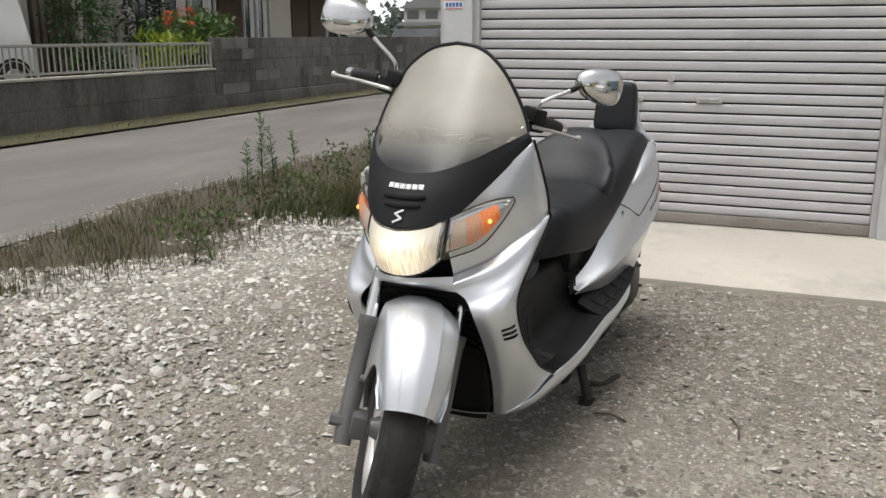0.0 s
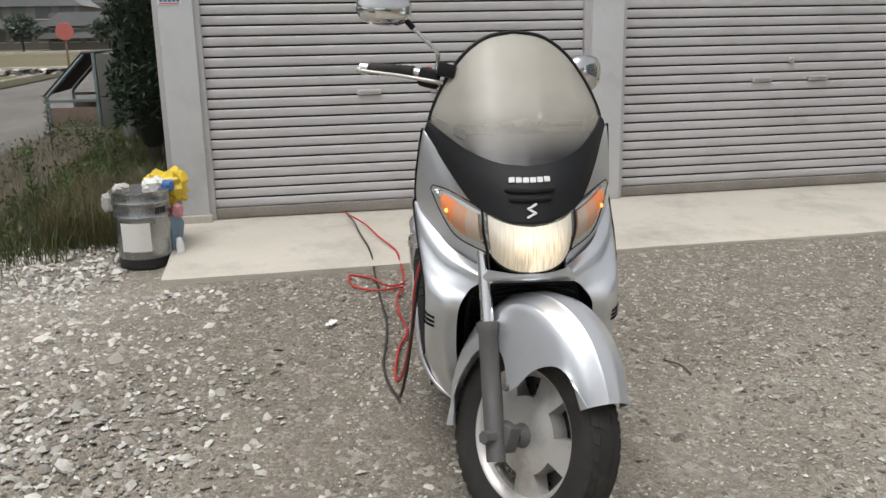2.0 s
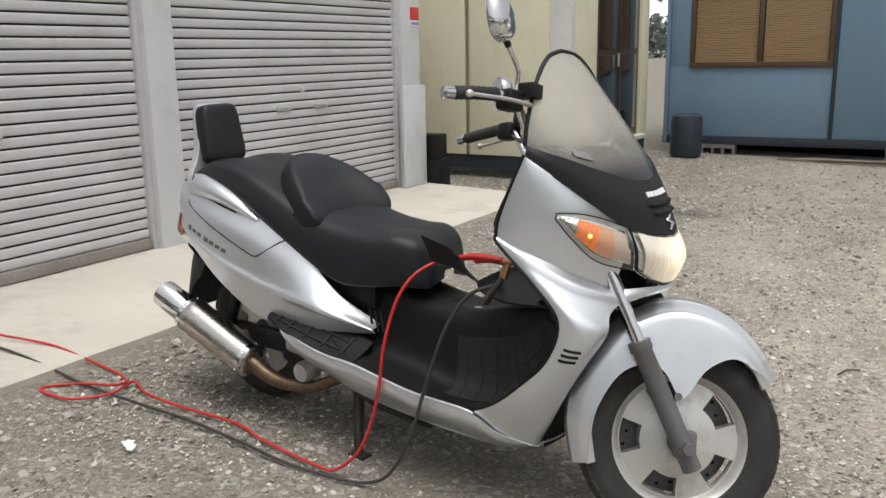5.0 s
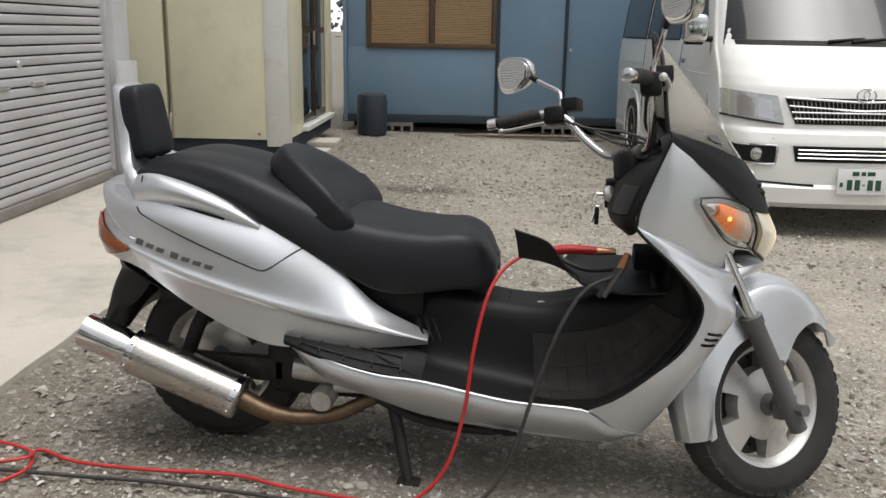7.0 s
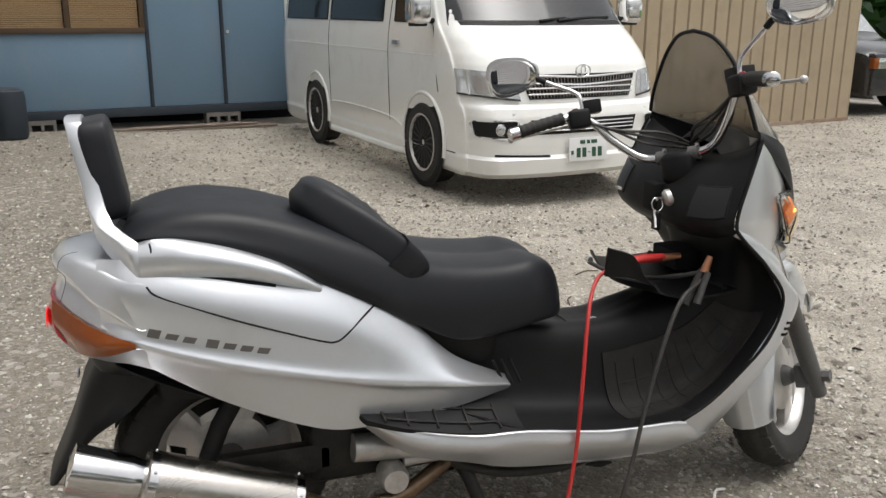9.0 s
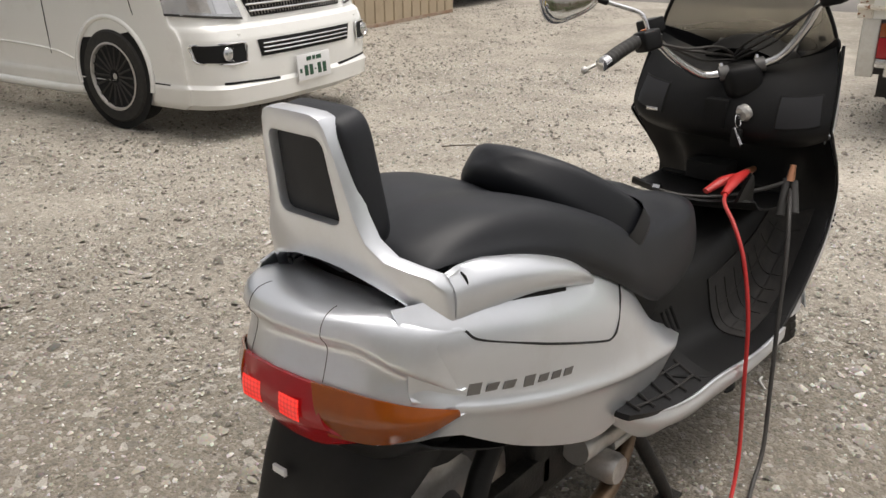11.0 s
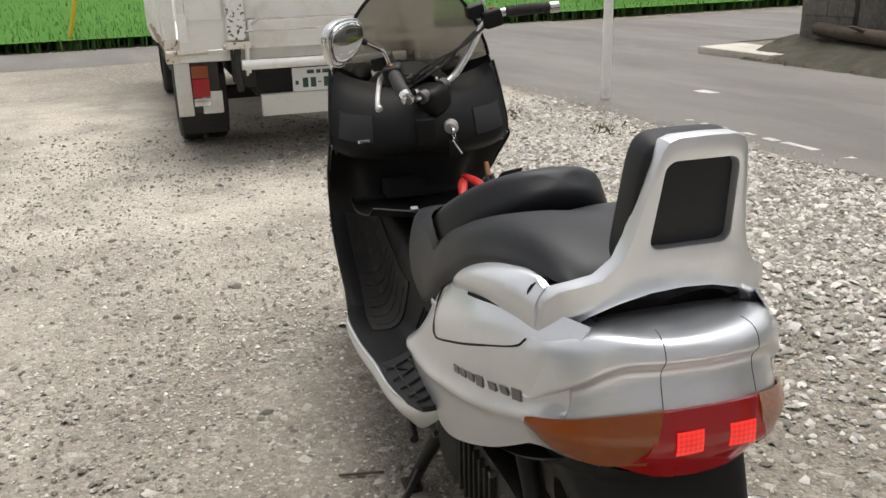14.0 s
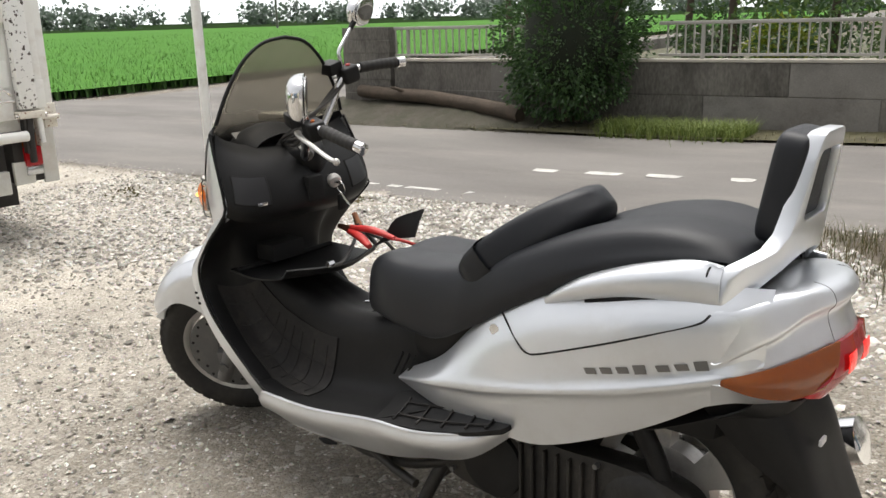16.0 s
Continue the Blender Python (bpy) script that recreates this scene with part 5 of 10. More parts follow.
for s in (1, -1):
    side_b = block("drop_side", 0.05, 3.08, s * HWT - 0.02, s * HWT + 0.02, 0.785, 1.12, TRUCK_WHITE, truck, "white drop side", 0.008)
    block("side_rail", 0.0, 3.1, s * HWT - 0.032, s * HWT + 0.032, 0.735, 0.765, RUST, side_b, "rust-streaked rail", 0.005)
    for x in (0.7, 1.5, 2.3):
        block("side_hinge", x, x + 0.05, s * (HWT + 0.018) - 0.012, s * (HWT + 0.018) + 0.012, 0.79, 1.1, TRUCK_WHITE, side_b, "", 0.004)
    block("rear_post", -0.01, 0.07, s * (HWT + 0.002) - 0.035, s * (HWT + 0.002) + 0.035, 0.72, 1.75, TRUCK_WHITE, truck, "rusting corner post", 0.006)
gate = block("tail_gate", -0.06, -0.015, -HWT + 0.04, HWT - 0.04, 0.782, 1.72, TRUCK_WHITE, truck, "ribbed white lift platform", 0.008)
for y in (-0.735, 0.735):
    block("gate_rib", -0.08, -0.055, y - 0.022, y + 0.022, 0.90, 1.70, TRUCK_WHITE, gate, "", 0.006)
block("gate_rail", -0.085, -0.055, -HWT + 0.045, HWT - 0.045, 1.38, 1.70, TRUCK_WHITE, gate, "", 0.008)
for y0, y1 in ((0.50, 0.712), (-0.57, 0.37)):
    block("gate_panel", -0.075, -0.055, y0, y1, 0.98, 1.15, TRUCK_WHITE, gate, "", 0.008)
for s in (1, -1):
    block("gate_step", -0.09, -0.055, s * 0.733 - 0.026, s * 0.733 + 0.026, 0.84, 1.02, TRUCK_WHITE, gate, "", 0.006)
    tube("gate_latch", [(-0.05, s * 0.60, 0.772), (-0.05, s * 0.84, 0.772)], 0.017, RUSTY_WHITE, truck, "rust-spotted latch bar", 8)
    block("post_foot", -0.03, 0.075, s * 0.80 - 0.04, s * 0.80 + 0.04, 0.70, 0.86, RUSTY_WHITE, truck, "rusting foot of the corner post", 0.006)
low_gate = block("lower_panel", -0.10, -0.065, -0.56, 0.36, 0.78, 0.965, TRUCK_WHITE, truck, "folded white lower panel", 0.008)
tube("grab_bar", [(-0.13, -0.54, 0.94), (-0.14, -0.50, 0.975), (-0.14, 0.30, 0.975), (-0.13, 0.34, 0.94)], 0.008, STEEL, low_gate, "steel grab bar", 6)
tube("grab_bar", [(-0.13, -0.56, 0.90), (-0.13, 0.38, 0.90)], 0.007, STEEL, low_gate, "steel grab bar", 6)
for k in range(6):
    block("print_bar", -0.1025, -0.0985, -0.44 + 0.03 * k, -0.42 + 0.03 * k, 0.865, 0.885, BLACK_PRINT, low_gate, "", 0.0)
for y in (0.43, -0.64):
    ram = block("lift_column", -0.135, -0.065, y - 0.055, y + 0.055, 0.84, 1.75, CHIPPED, truck, "chipped white lift column", 0.022)
    block("column_bracket", -0.15, -0.05, y - 0.075, y + 0.075, 0.785, 0.83, RUSTY_WHITE, ram, "rusty bracket", 0.006)
    block("pivot_plate", -0.12, -0.07, y - 0.05, y - 0.035, 0.60, 0.79, RUSTY_WHITE, ram, "rusty pivot plate", 0.004)
    block("pivot_plate", -0.12, -0.07, y + 0.03, y + 0.045, 0.56, 0.79, CHASSIS, ram, "dark pivot plate", 0.004)
    tube("lift_link", [(-0.10, y, 0.80), (-0.13, y + 0.02, 0.66), (-0.08, y, 0.50)], 0.022, CHASSIS, ram, "dark lift link", 8)
    tube("lift_link", [(-0.12, y - 0.05, 0.80), (-0.13, y - 0.05, 0.62)], 0.015, TRUCK_WHITE, ram, "", 8)
    lathe("link_pin", [(0, -0.09), (0.016, -0.09), (0.016, 0.09), (0, 0.09)], STEEL, ram, "", 10, pose(-0.13, y, 0.80))
tube("torque_tube", [(-0.13, -0.60, 0.675), (-0.13, 0.42, 0.675)], 0.034, TRUCK_WHITE, truck, "white torque tube", 16)
block("under_run_bar", -0.06, 0.0, -0.50, 0.31, 0.305, 0.455, WHITE_PAINT, truck, "white under-run bar", 0.008)
number_plate(truck, pose(-0.035, -0.055, 0.54, 0, 0, -90), BARS)
block("steel_loop", -0.04, -0.03, -0.32, -0.22, 0.50, 0.62, CHASSIS, truck, "", 0.004)
for s in (1, -1):
    box_l = block("lamp_box", -0.02, 0.10, s * 0.68 - 0.13, s * 0.68 + 0.13, 0.36, 0.70, CHASSIS, truck, "dark lamp bracket", 0.01)
    block("lamp_guard", -0.03, 0.0, s * 0.76 - 0.045, s * 0.76 + 0.045, 0.34, 0.70, WHITE_PAINT, box_l, "white guard", 0.006)
    block("lamp_guard", -0.03, 0.0, s * 0.60 - 0.06, s * 0.60 + 0.06, 0.35, 0.50, WHITE_PAINT, box_l, "white guard", 0.006)
    block("amber_lamp", -0.045, -0.01, s * 0.66 - 0.05, s * 0.66 + 0.05, 0.595, 0.68, AMBER, box_l, "amber lamp", 0.008)
    block("red_lamp", -0.047, -0.01, s * 0.66 - 0.05, s * 0.66 + 0.05, 0.465, 0.592, RED_LENS, box_l, "red lamp", 0.008)
    block("clear_lamp", -0.045, -0.01, s * 0.66 - 0.05, s * 0.66 + 0.05, 0.405, 0.462, LAMP_GLASS, box_l, "clear lamp", 0.008)
    block("chassis_rail", 0.05, 4.6, s * 0.36 - 0.04, s * 0.36 + 0.04, 0.50, 0.68, CHASSIS, truck, "dark chassis rail", 0.006)
    for y in (0.66, 0.50):
        w = lathe("rear_wheel", [(0.20, -0.08), (0.31, -0.08), (0.338, -0.06), (0.345, 0), (0.338, 0.06), (0.31, 0.08), (0.20, 0.08)], RUBBER, truck, "black truck tyre", 36, pose(0.95, s * (y + 0.03), 0.345))
        lathe("rim", [(0.205, 0.075), (0.19, 0.06), (0.16, 0.0), (0.08, 0.01), (0.07, 0.06), (0, 0.06)], STEEL, w, "steel rim", 28, pose(0.95, s * (y + 0.03), 0.345, 0, 0, 0 if s > 0 else 180))
    w = lathe("front_wheel", [(0.20, -0.08), (0.31, -0.08), (0.338, -0.06), (0.345, 0), (0.338, 0.06), (0.31, 0.08), (0.20, 0.08)], RUBBER, truck, "black truck tyre", 36, pose(3.62, s * 0.68, 0.345))
    tube("side_guard", [(1.5, s * 0.74, 0.48), (2.9, s * 0.74, 0.48)], 0.025, CHASSIS, truck, "", 8)
    block("mud_flap", 0.50, 0.515, s * 0.62 - 0.15, s * 0.62 + 0.15, 0.12, 0.55, CHASSIS, truck, "black mud flap", 0.003)
block("axle", 0.89, 1.01, -0.6, 0.6, 0.30, 0.40, CHASSIS, truck, "", 0.02)
block("underbody", 0.15, 3.0, -0.32, 0.32, 0.42, 0.66, CHASSIS, truck, "dark underbody", 0.02)
cab = part("cab", box_bm(3.2, 4.85, -0.82, 0.82, 0.55, 2.05, 0.10, 3), TRUCK_WHITE, truck, "white cab")
block("rear_window", 3.185, 3.205, -0.55, 0.55, 1.30, 1.75, DARK_GLASS, cab, "dark rear window", 0.01)
block("cab_guard", 3.10, 3.16, -HWT, HWT, 0.78, 1.55, TRUCK_WHITE, truck, "white cab guard", 0.008)

# black car by the beige fence
car = thing("black_car", "black off-road car parked beyond the beige fence", "car", SITE @ pose(9.9, 5.95, -0.09))
CAR = [(0.0, 0.76, 0.84), (0.10, 0.85, 0.92), (0.5, 0.87, 0.99), (1.05, 0.87, 1.05), (1.5, 0.87, 1.42), (1.85, 0.86, 1.66), (2.6, 0.86, 1.72), (3.7, 0.86, 1.68), (4.1, 0.84, 1.2), (4.2, 0.82, 0.9)]
car_rows = [[(0, y, z), (w * 0.5, y, z - 0.005), (w * 0.80, y + 0.01, z - 0.03), (w * (0.86 if z > 1.2 else 0.97), y + 0.01, z - 0.09), (w, y, min(0.98, z - 0.10)), (w, y, 0.6), (w * 0.98, y, 0.34), (w * 0.9, y, 0.26)] for y, w, z in CAR]
cgd = net(car_rows, 60, 40)
shell("body", two_sides(cgd), 0.004, CAR_BLACK, car, "dusty black body", 50)
part("front_panel", box_bm(-0.80, 0.80, -0.03, 0.10, 0.30, 0.86, 0.04, 3), CAR_BLACK, car, "black front and bumper")
rows_i = [i for i in range(60) if 1.10 <= cgd[i, 0, 1] <= 1.78]
g = two_sides(cgd)[rows_i][:, 39 - 19:39 + 20]
nrm = normals(g)
nrm *= np.sign(nrm[2, 19, 2])
shell("windscreen", g + nrm * 0.005, 0.003, LAMP_GLASS, car, "pale reflecting windscreen")
for s in (1, -1):
    block("headlamp", s * 0.58 - 0.16, s * 0.58 + 0.12, -0.045, 0.0, 0.66, 0.80, LAMP_GLASS, car, "clear headlamp", 0.015)
    block("signal_lamp", s * 0.765 - 0.06, s * 0.765 + 0.05, -0.04, 0.04, 0.66, 0.80, AMBER_LIT if False else AMBER, car, "amber corner lamp", 0.015)
    road_wheel(car, s * 0.80, 0.75, 0.33, 0.33, 0.2, s, 0.19, True, 6)
    road_wheel(car, s * 0.80, 3.35, 0.33, 0.33, 0.2, s, 0.19, True, 6)
    # flat black disc in place of the arch's shaded inside
    bm = bmesh.new()
    bmesh.ops.create_circle(bm, cap_ends=True, segments=24, radius=0.39, matrix=pose(s * 0.874, 0.75, 0.35, 0, 90, 0))
    part("wheel_well", bm, GAP, car, "")
for k in range(5):
    block("grille_bar", -0.36 + 0.15 * k, -0.34 + 0.15 * k + 0.09, -0.045, -0.02, 0.62, 0.80, GAP, car, "black grille slot", 0.004)

# ---------------------------------------------------------------- the scooter (x ahead, y to its left)
scooter = thing("motor_scooter", "silver and black touring scooter on its centre stand, headlamp lit", "scooter", Matrix())
RAKE, STEER = radians(26), radians(36)
AXIS = Vector((-math.sin(RAKE), 0, math.cos(RAKE)))
HEAD = Vector((0.80, 0, 0.27))
TURNED = Matrix.Translation(HEAD) @ Matrix.Rotation(STEER, 4, AXIS) @ Matrix.Translation(-HEAD)
BOTH = (1, -1)


def steer(ob):
    """Turns a part with the handlebar, which stands at full left lock."""
    ob.data.transform(TURNED)
    return ob


def flip(points, s):
    p = np.array(points, float)
    p[..., 1] *= s
    return p


# -- wheels
def tyre_profile(r, w, rim):
    return [(rim - 0.006, -w * 0.36), (rim + 0.012, -w * 0.44), (rim + 0.04, -w * 0.5), (r - 0.035, -w * 0.49), (r - 0.014, -w * 0.40), (r - 0.003, -w * 0.2), (r, 0),
            (r - 0.003, w * 0.2), (r - 0.014, w * 0.40), (r - 0.035, w * 0.49), (rim + 0.04, w * 0.5), (rim + 0.012, w * 0.44), (rim - 0.006, w * 0.36)]


def tyre(parent, place, r, w, rim):
    verts, faces = lathe_geo(tyre_profile(r, w, rim), 72)
    k = 13
    base = len(verts)
    verts = list(verts)
    # tread blocks: slanted raised bars along both shoulders
    n = 40
    for side in (-1, 1):
        for i in range(n):
            a0 = 2 * math.pi * (i + 0.25 * side) / n
            da = 2 * math.pi / n
            for (h0, s0), (h1, s1) in (((0.04, 0.0), (0.30, 0.28)), ((0.31, 0.32), (0.44, 0.5))):
                quad = []
                for hh, sh, f in ((h0, s0, 0.08), (h1, s1, 0.08), (h1, s1, 0.78), (h0, s0, 0.78)):
                    a = a0 + da * (f + sh)
                    drop = 0.003 * (hh / 0.2) ** 2 if hh < 0.25 else 0.012 * (hh / 0.40) ** 2.2
                    rr = r - drop + 0.0008
                    for lift in (0.0, 0.008):
                        quad.append(((rr - lift) * math.cos(a), side * hh * w, (rr - lift) * math.sin(a)))
                b = len(verts)
                verts += quad
                t = [b, b + 2, b + 4, b + 6]
                faces.append(tuple(t))
                for q in range(4):
                    faces.append((t[q], t[(q + 1) % 4], t[(q + 1) % 4] + 1, t[q] + 1))
    verts = [place @ Vector(v) for v in verts]
    smooth_n = 72 * 12
    body = obj("tyre", verts[:base], faces[:smooth_n], RUBBER, parent, "worn black tyre", True, 30)
    tread = obj("tread", verts[base:], [tuple(i - base for i in q) for q in faces[smooth_n:]], RUBBER, body, "", True, 30)
    tagged(tread, kind="stuff")
    return body


def rim(parent, place, r, depth, spokes=5):
    """Cast wheel: a barrel, and a star of five broad spokes with windows between them."""
    lip = [(r, -depth), (r + 0.008, -depth), (r + 0.006, -depth * 0.5), (r - 0.012, 0), (r + 0.006, depth * 0.5), (r + 0.008, depth), (r, depth), (r - 0.014, depth * 0.8),
           (r - 0.03, depth * 0.2), (r - 0.03, -depth * 0.2), (r - 0.014, -depth * 0.8), (r, -depth)]
    barrel = lathe("rim", lip, ALLOY, parent, "machined alloy rim", 64, place)
    radii = [0.028, 0.045, 0.075, 0.092, 0.100, 0.112, 0.126, 0.142, 0.152, r - 0.012]
    bulges = (0.036, 0.037, 0.031, 0.027, 0.025, 0.022, 0.020, 0.018, 0.016, 0.012)
    open_half = (0, 0, 0, 0, 6, 6, 6, 6, 0)
    seg = spokes * 24
    bm = bmesh.new()
    grid = {}
    for i, q in enumerate(radii):
        for s in range(seg):
            a = 2 * math.pi * (s + 0.5) / seg
            for f in (-1, 1):
                grid[i, s, f] = bm.verts.new(place @ Vector((q * math.cos(a), f * bulges[i], q * math.sin(a))))

    def hole(i, s):
        return abs(s % 24 - 11.5) < open_half[i]
    for i in range(len(radii) - 1):
        for s in range(seg):
            if hole(i, s):
                continue
            n = (s + 1) % seg
            bm.faces.new((grid[i, s, 1], grid[i + 1, s, 1], grid[i + 1, n, 1], grid[i, n, 1]))
            bm.faces.new((grid[i, s, -1], grid[i, n, -1], grid[i + 1, n, -1], grid[i + 1, s, -1]))
    rims = [e for e in bm.edges if len(e.link_faces) == 1]
    back = {}
    for (i, s, f), v in grid.items():
        back[v] = grid[i, s, -f]
    done = set()
    for e in rims:
        a, b = e.verts
        c, d = back[b], back[a]
        key = frozenset((a, b, c, d))
        if key not in done and len(key) == 4:
            done.add(key)
            try:
                bm.faces.new((a, b, c, d))
            except ValueError:
                pass
    loose = [v for v in bm.verts if not v.link_faces]
    bmesh.ops.delete(bm, geom=loose, context="VERTS")
    part("spoke_disc", bm, ALLOY, barrel, "cast alloy disc with five windows")
    lathe("hub", [(0.0, -0.062), (0.022, -0.062), (0.030, -0.045), (0.034, -0.03), (0.034, 0.03), (0.030, 0.045), (0.022, 0.062), (0.0, 0.062)], FORK_GREY, barrel, "", 24, place)
    return barrel


FRONT = TURNED @ pose(0.79, 0, 0.247)
front_wheel = new("front_wheel")
front_wheel.parent = scooter
tyre(front_wheel, FRONT, 0.264, 0.112, 0.180)
rim(front_wheel, FRONT, 0.180, 0.042)
lathe("brake_disc", [(0.05, -0.003), (0.150, -0.003), (0.150, 0.003), (0.05, 0.003), (0.05, -0.003)], FORK_GREY, front_wheel, "dark grey brake disc", 48, FRONT @ pose(0, 0.046, 0))
for k in range(24):
    a = 2 * math.pi * k / 24
    lathe("disc_hole", [(0, 0.004), (0.005, 0.004), (0.005, -0.004), (0, -0.004)], GAP, front_wheel, "", 8, FRONT @ pose((0.125 + 0.012 * (k % 2)) * math.cos(a), 0.046, (0.125 + 0.012 * (k % 2)) * math.sin(a)))
REAR = pose(-0.795, 0, 0.272)
rear_wheel = new("rear_wheel")
rear_wheel.parent = scooter
tyre(rear_wheel, REAR, 0.262, 0.135, 0.176)
rim(rear_wheel, REAR, 0.176, 0.05)

# -- fork and front mudguard
for s in BOTH:
    leg = steer(tube("fork_slider", flip([(0.655, 0.122, 0.50), (0.665, 0.122, 0.478), (0.667, 0.122, 0.474), (0.74, 0.122, 0.33), (0.81, 0.122, 0.19)], s), [0.029, 0.029, 0.025, 0.026, 0.024], FORK_GREY, scooter, "dull grey painted fork leg", 18))
    st = steer(tube("fork_stanchion", flip([(0.56, 0.122, 0.69), (0.665, 0.122, 0.478)], s), 0.0175, CHROME, leg, "chromed fork tube", 16))
    ax = steer(lathe("axle_nut", [(0, -0.03), (0.017, -0.03), (0.017, 0.014), (0, 0.014)], FORK_GREY, leg, "", 6, pose(0.79, s * 0.138, 0.247)))
    steer(block("axle_clamp", 0.765, 0.82, s * 0.092 - 0.02, s * 0.092 + 0.02, 0.214, 0.282, FORK_GREY, leg, "", 0.008))

rows = []
for phi, r, skirt, half in ((38, 0.303, 0.268, 0.070), (50, 0.318, 0.262, 0.082), (64, 0.338, 0.248, 0.090), (77, 0.355, 0.195, 0.096), (90, 0.366, 0.125, 0.100), (101, 0.368, 0.118, 0.100), (109, 0.366, 0.185, 0.099),
                            (118, 0.36, 0.22, 0.097), (135, 0.342, 0.235, 0.092), (155, 0.318, 0.232, 0.087), (175, 0.30, 0.235, 0.082), (198, 0.288, 0.25, 0.072)):
    c, q = math.cos(radians(phi)), math.sin(radians(phi))
    ring = [(r, 0.0), (r - 0.006, half * 0.42), (r - 0.010, half * 0.50), (r - 0.032, half * 0.86), (r - 0.06, half), (max(skirt, 0.12), half * 1.07)]
    rows.append([(0.79 + a * c, b, 0.250 + a * q) for a, b in ring])
steer(shell("front_mudguard", mirror(net(rows, 44, 20)), 0.004, SILVER, scooter, "silver painted front mudguard", 50))
for s in BOTH:
    steer(lathe("mudguard_bolt", [(0, -0.006), (0.010, -0.006), (0.010, 0.004), (0.006, 0.007), (0, 0.007)], FORK_GREY, scooter, "", 10, pose(0.765, s * 0.110, 0.368)))

# -- front fairing
NOSE0 = [(0.757, 0, 0.797), (0.740, 0.06, 0.803), (0.685, 0.133, 0.827), (0.60, 0.190, 0.897), (0.467, 0.254, 1.000)]
NOSE1 = [(0.684, 0, 0.925), (0.672, 0.075, 0.934), (0.628, 0.145, 0.960), (0.553, 0.200, 0.994), (0.464, 0.243, 1.022)]
mid = [tuple((np.array(a) + np.array(b)) / 2 + np.array((0.005, 0, 0.004))) for a, b in zip(NOSE0, NOSE1)]
nose_grid = mirror(net([NOSE0, mid, NOSE1], 16, 26))
nose = shell("nose_panel", nose_grid, -0.004, PLASTIC_MATT, scooter, "matt charcoal nose panel with two air slots")
TOP = [(0.428, 0, 1.252), (0.434, 0.078, 1.238), (0.444, 0.145, 1.192), (0.452, 0.196, 1.125), (0.458, 0.228, 1.065), (0.464, 0.2435, 1.024)]
lo, hi = cr(NOSE1, 24), cr(TOP, 24)
scr = []
for i in range(19):
    t = i / 18
    arch = (np.linspace(0, 1, 24) ** 2)[:, None]
    scr.append(lo * (1 - t) + hi * t + 4 * t * (1 - t) * (1 - arch) * np.array((0.003, 0, 0.003)))
screen_grid = mirror(np.stack(scr))
screen = shell("windscreen", screen_grid, 0.003, SCREEN, scooter, "hazy smoked windscreen fading to black at its foot")
screen.visible_shadow = False
edge = screen_grid[-1]
tube("edge_trim", edge, 0.0055, PLASTIC, screen, "black rubber edge trim", 8)
sticker_at = screen_grid[2:5, 8:12] + np.array((0.004, 0, 0.003))
shell("warning_sticker", sticker_at, 0.0006, GREY_MARK, screen, "faded rectangular sticker")


def on_nose(y, z, lift):
    """A point on the outside of the nose panel."""
    j = int(np.argmin(np.abs(nose_grid[8, :, 1] - y)))
    col = nose_grid[:, j]
    return (float(np.interp(z, col[:, 2], col[:, 0])) + lift * 0.85, y, z + lift * 0.5)


for z0, w in ((0.868, 0.066), (0.848, 0.056)):
    slot = [on_nose(y, z0 + 0.8 * y * y, 0.0045) for y in np.linspace(-w, w, 15)]
    tube("air_slot", slot, [0.003] + [0.0075] * 13 + [0.003], GAP, nose, "black air slot", 8)
# raised maker's mark and emblem as plain shapes
for i in range(6):
    y = 0.046 - i * 0.0184
    place = Matrix.Translation(on_nose(y, 0.893 + 0.6 * y * y, 0.006)) @ Matrix.Rotation(radians(-31), 4, "Y") @ Matrix.Rotation(radians(85 * y), 4, "Z")
    block("mark_bar", -0.002, 0.002, -0.0078, 0.0078, -0.0072, 0.0072, WHITE_MARK, nose, "", 0.001, 1, place)
for dz, dy, a in ((0.010, 0.001, 28), (0, 0, -32), (-0.010, -0.001, 28)):
    place = Matrix.Translation(on_nose(dy, 0.823 + dz, 0.006)) @ Matrix.Rotation(radians(-31), 4, "Y") @ Matrix.Rotation(radians(a), 4, "X")
    block("emblem_bar", -0.002, 0.002, -0.015, 0.015, -0.0036, 0.0036, CHROME, nose, "", 0.001, 1, place)

UPPER = [[(0.472, 0.262, 1.004), (0.474, 0.261, 1.002), (0.476, 0.259, 0.999), (0.478, 0.256, 0.996)], [(0.450, 0.271, 0.95), (0.478, 0.266, 0.95), (0.508, 0.248, 0.951), (0.542, 0.222, 0.946)],
         [(0.428, 0.278, 0.894), (0.482, 0.268, 0.894), (0.548, 0.230, 0.890), (0.612, 0.178, 0.884)], [(0.409, 0.283, 0.84), (0.475, 0.273, 0.84), (0.565, 0.222, 0.84), (0.678, 0.118, 0.832)],
         [(0.404, 0.283, 0.80), (0.47, 0.272, 0.79), (0.575, 0.212, 0.785), (0.688, 0.11, 0.78)], [(0.41, 0.272, 0.772), (0.49, 0.248, 0.735), (0.57, 0.198, 0.685), (0.645, 0.112, 0.645)]]
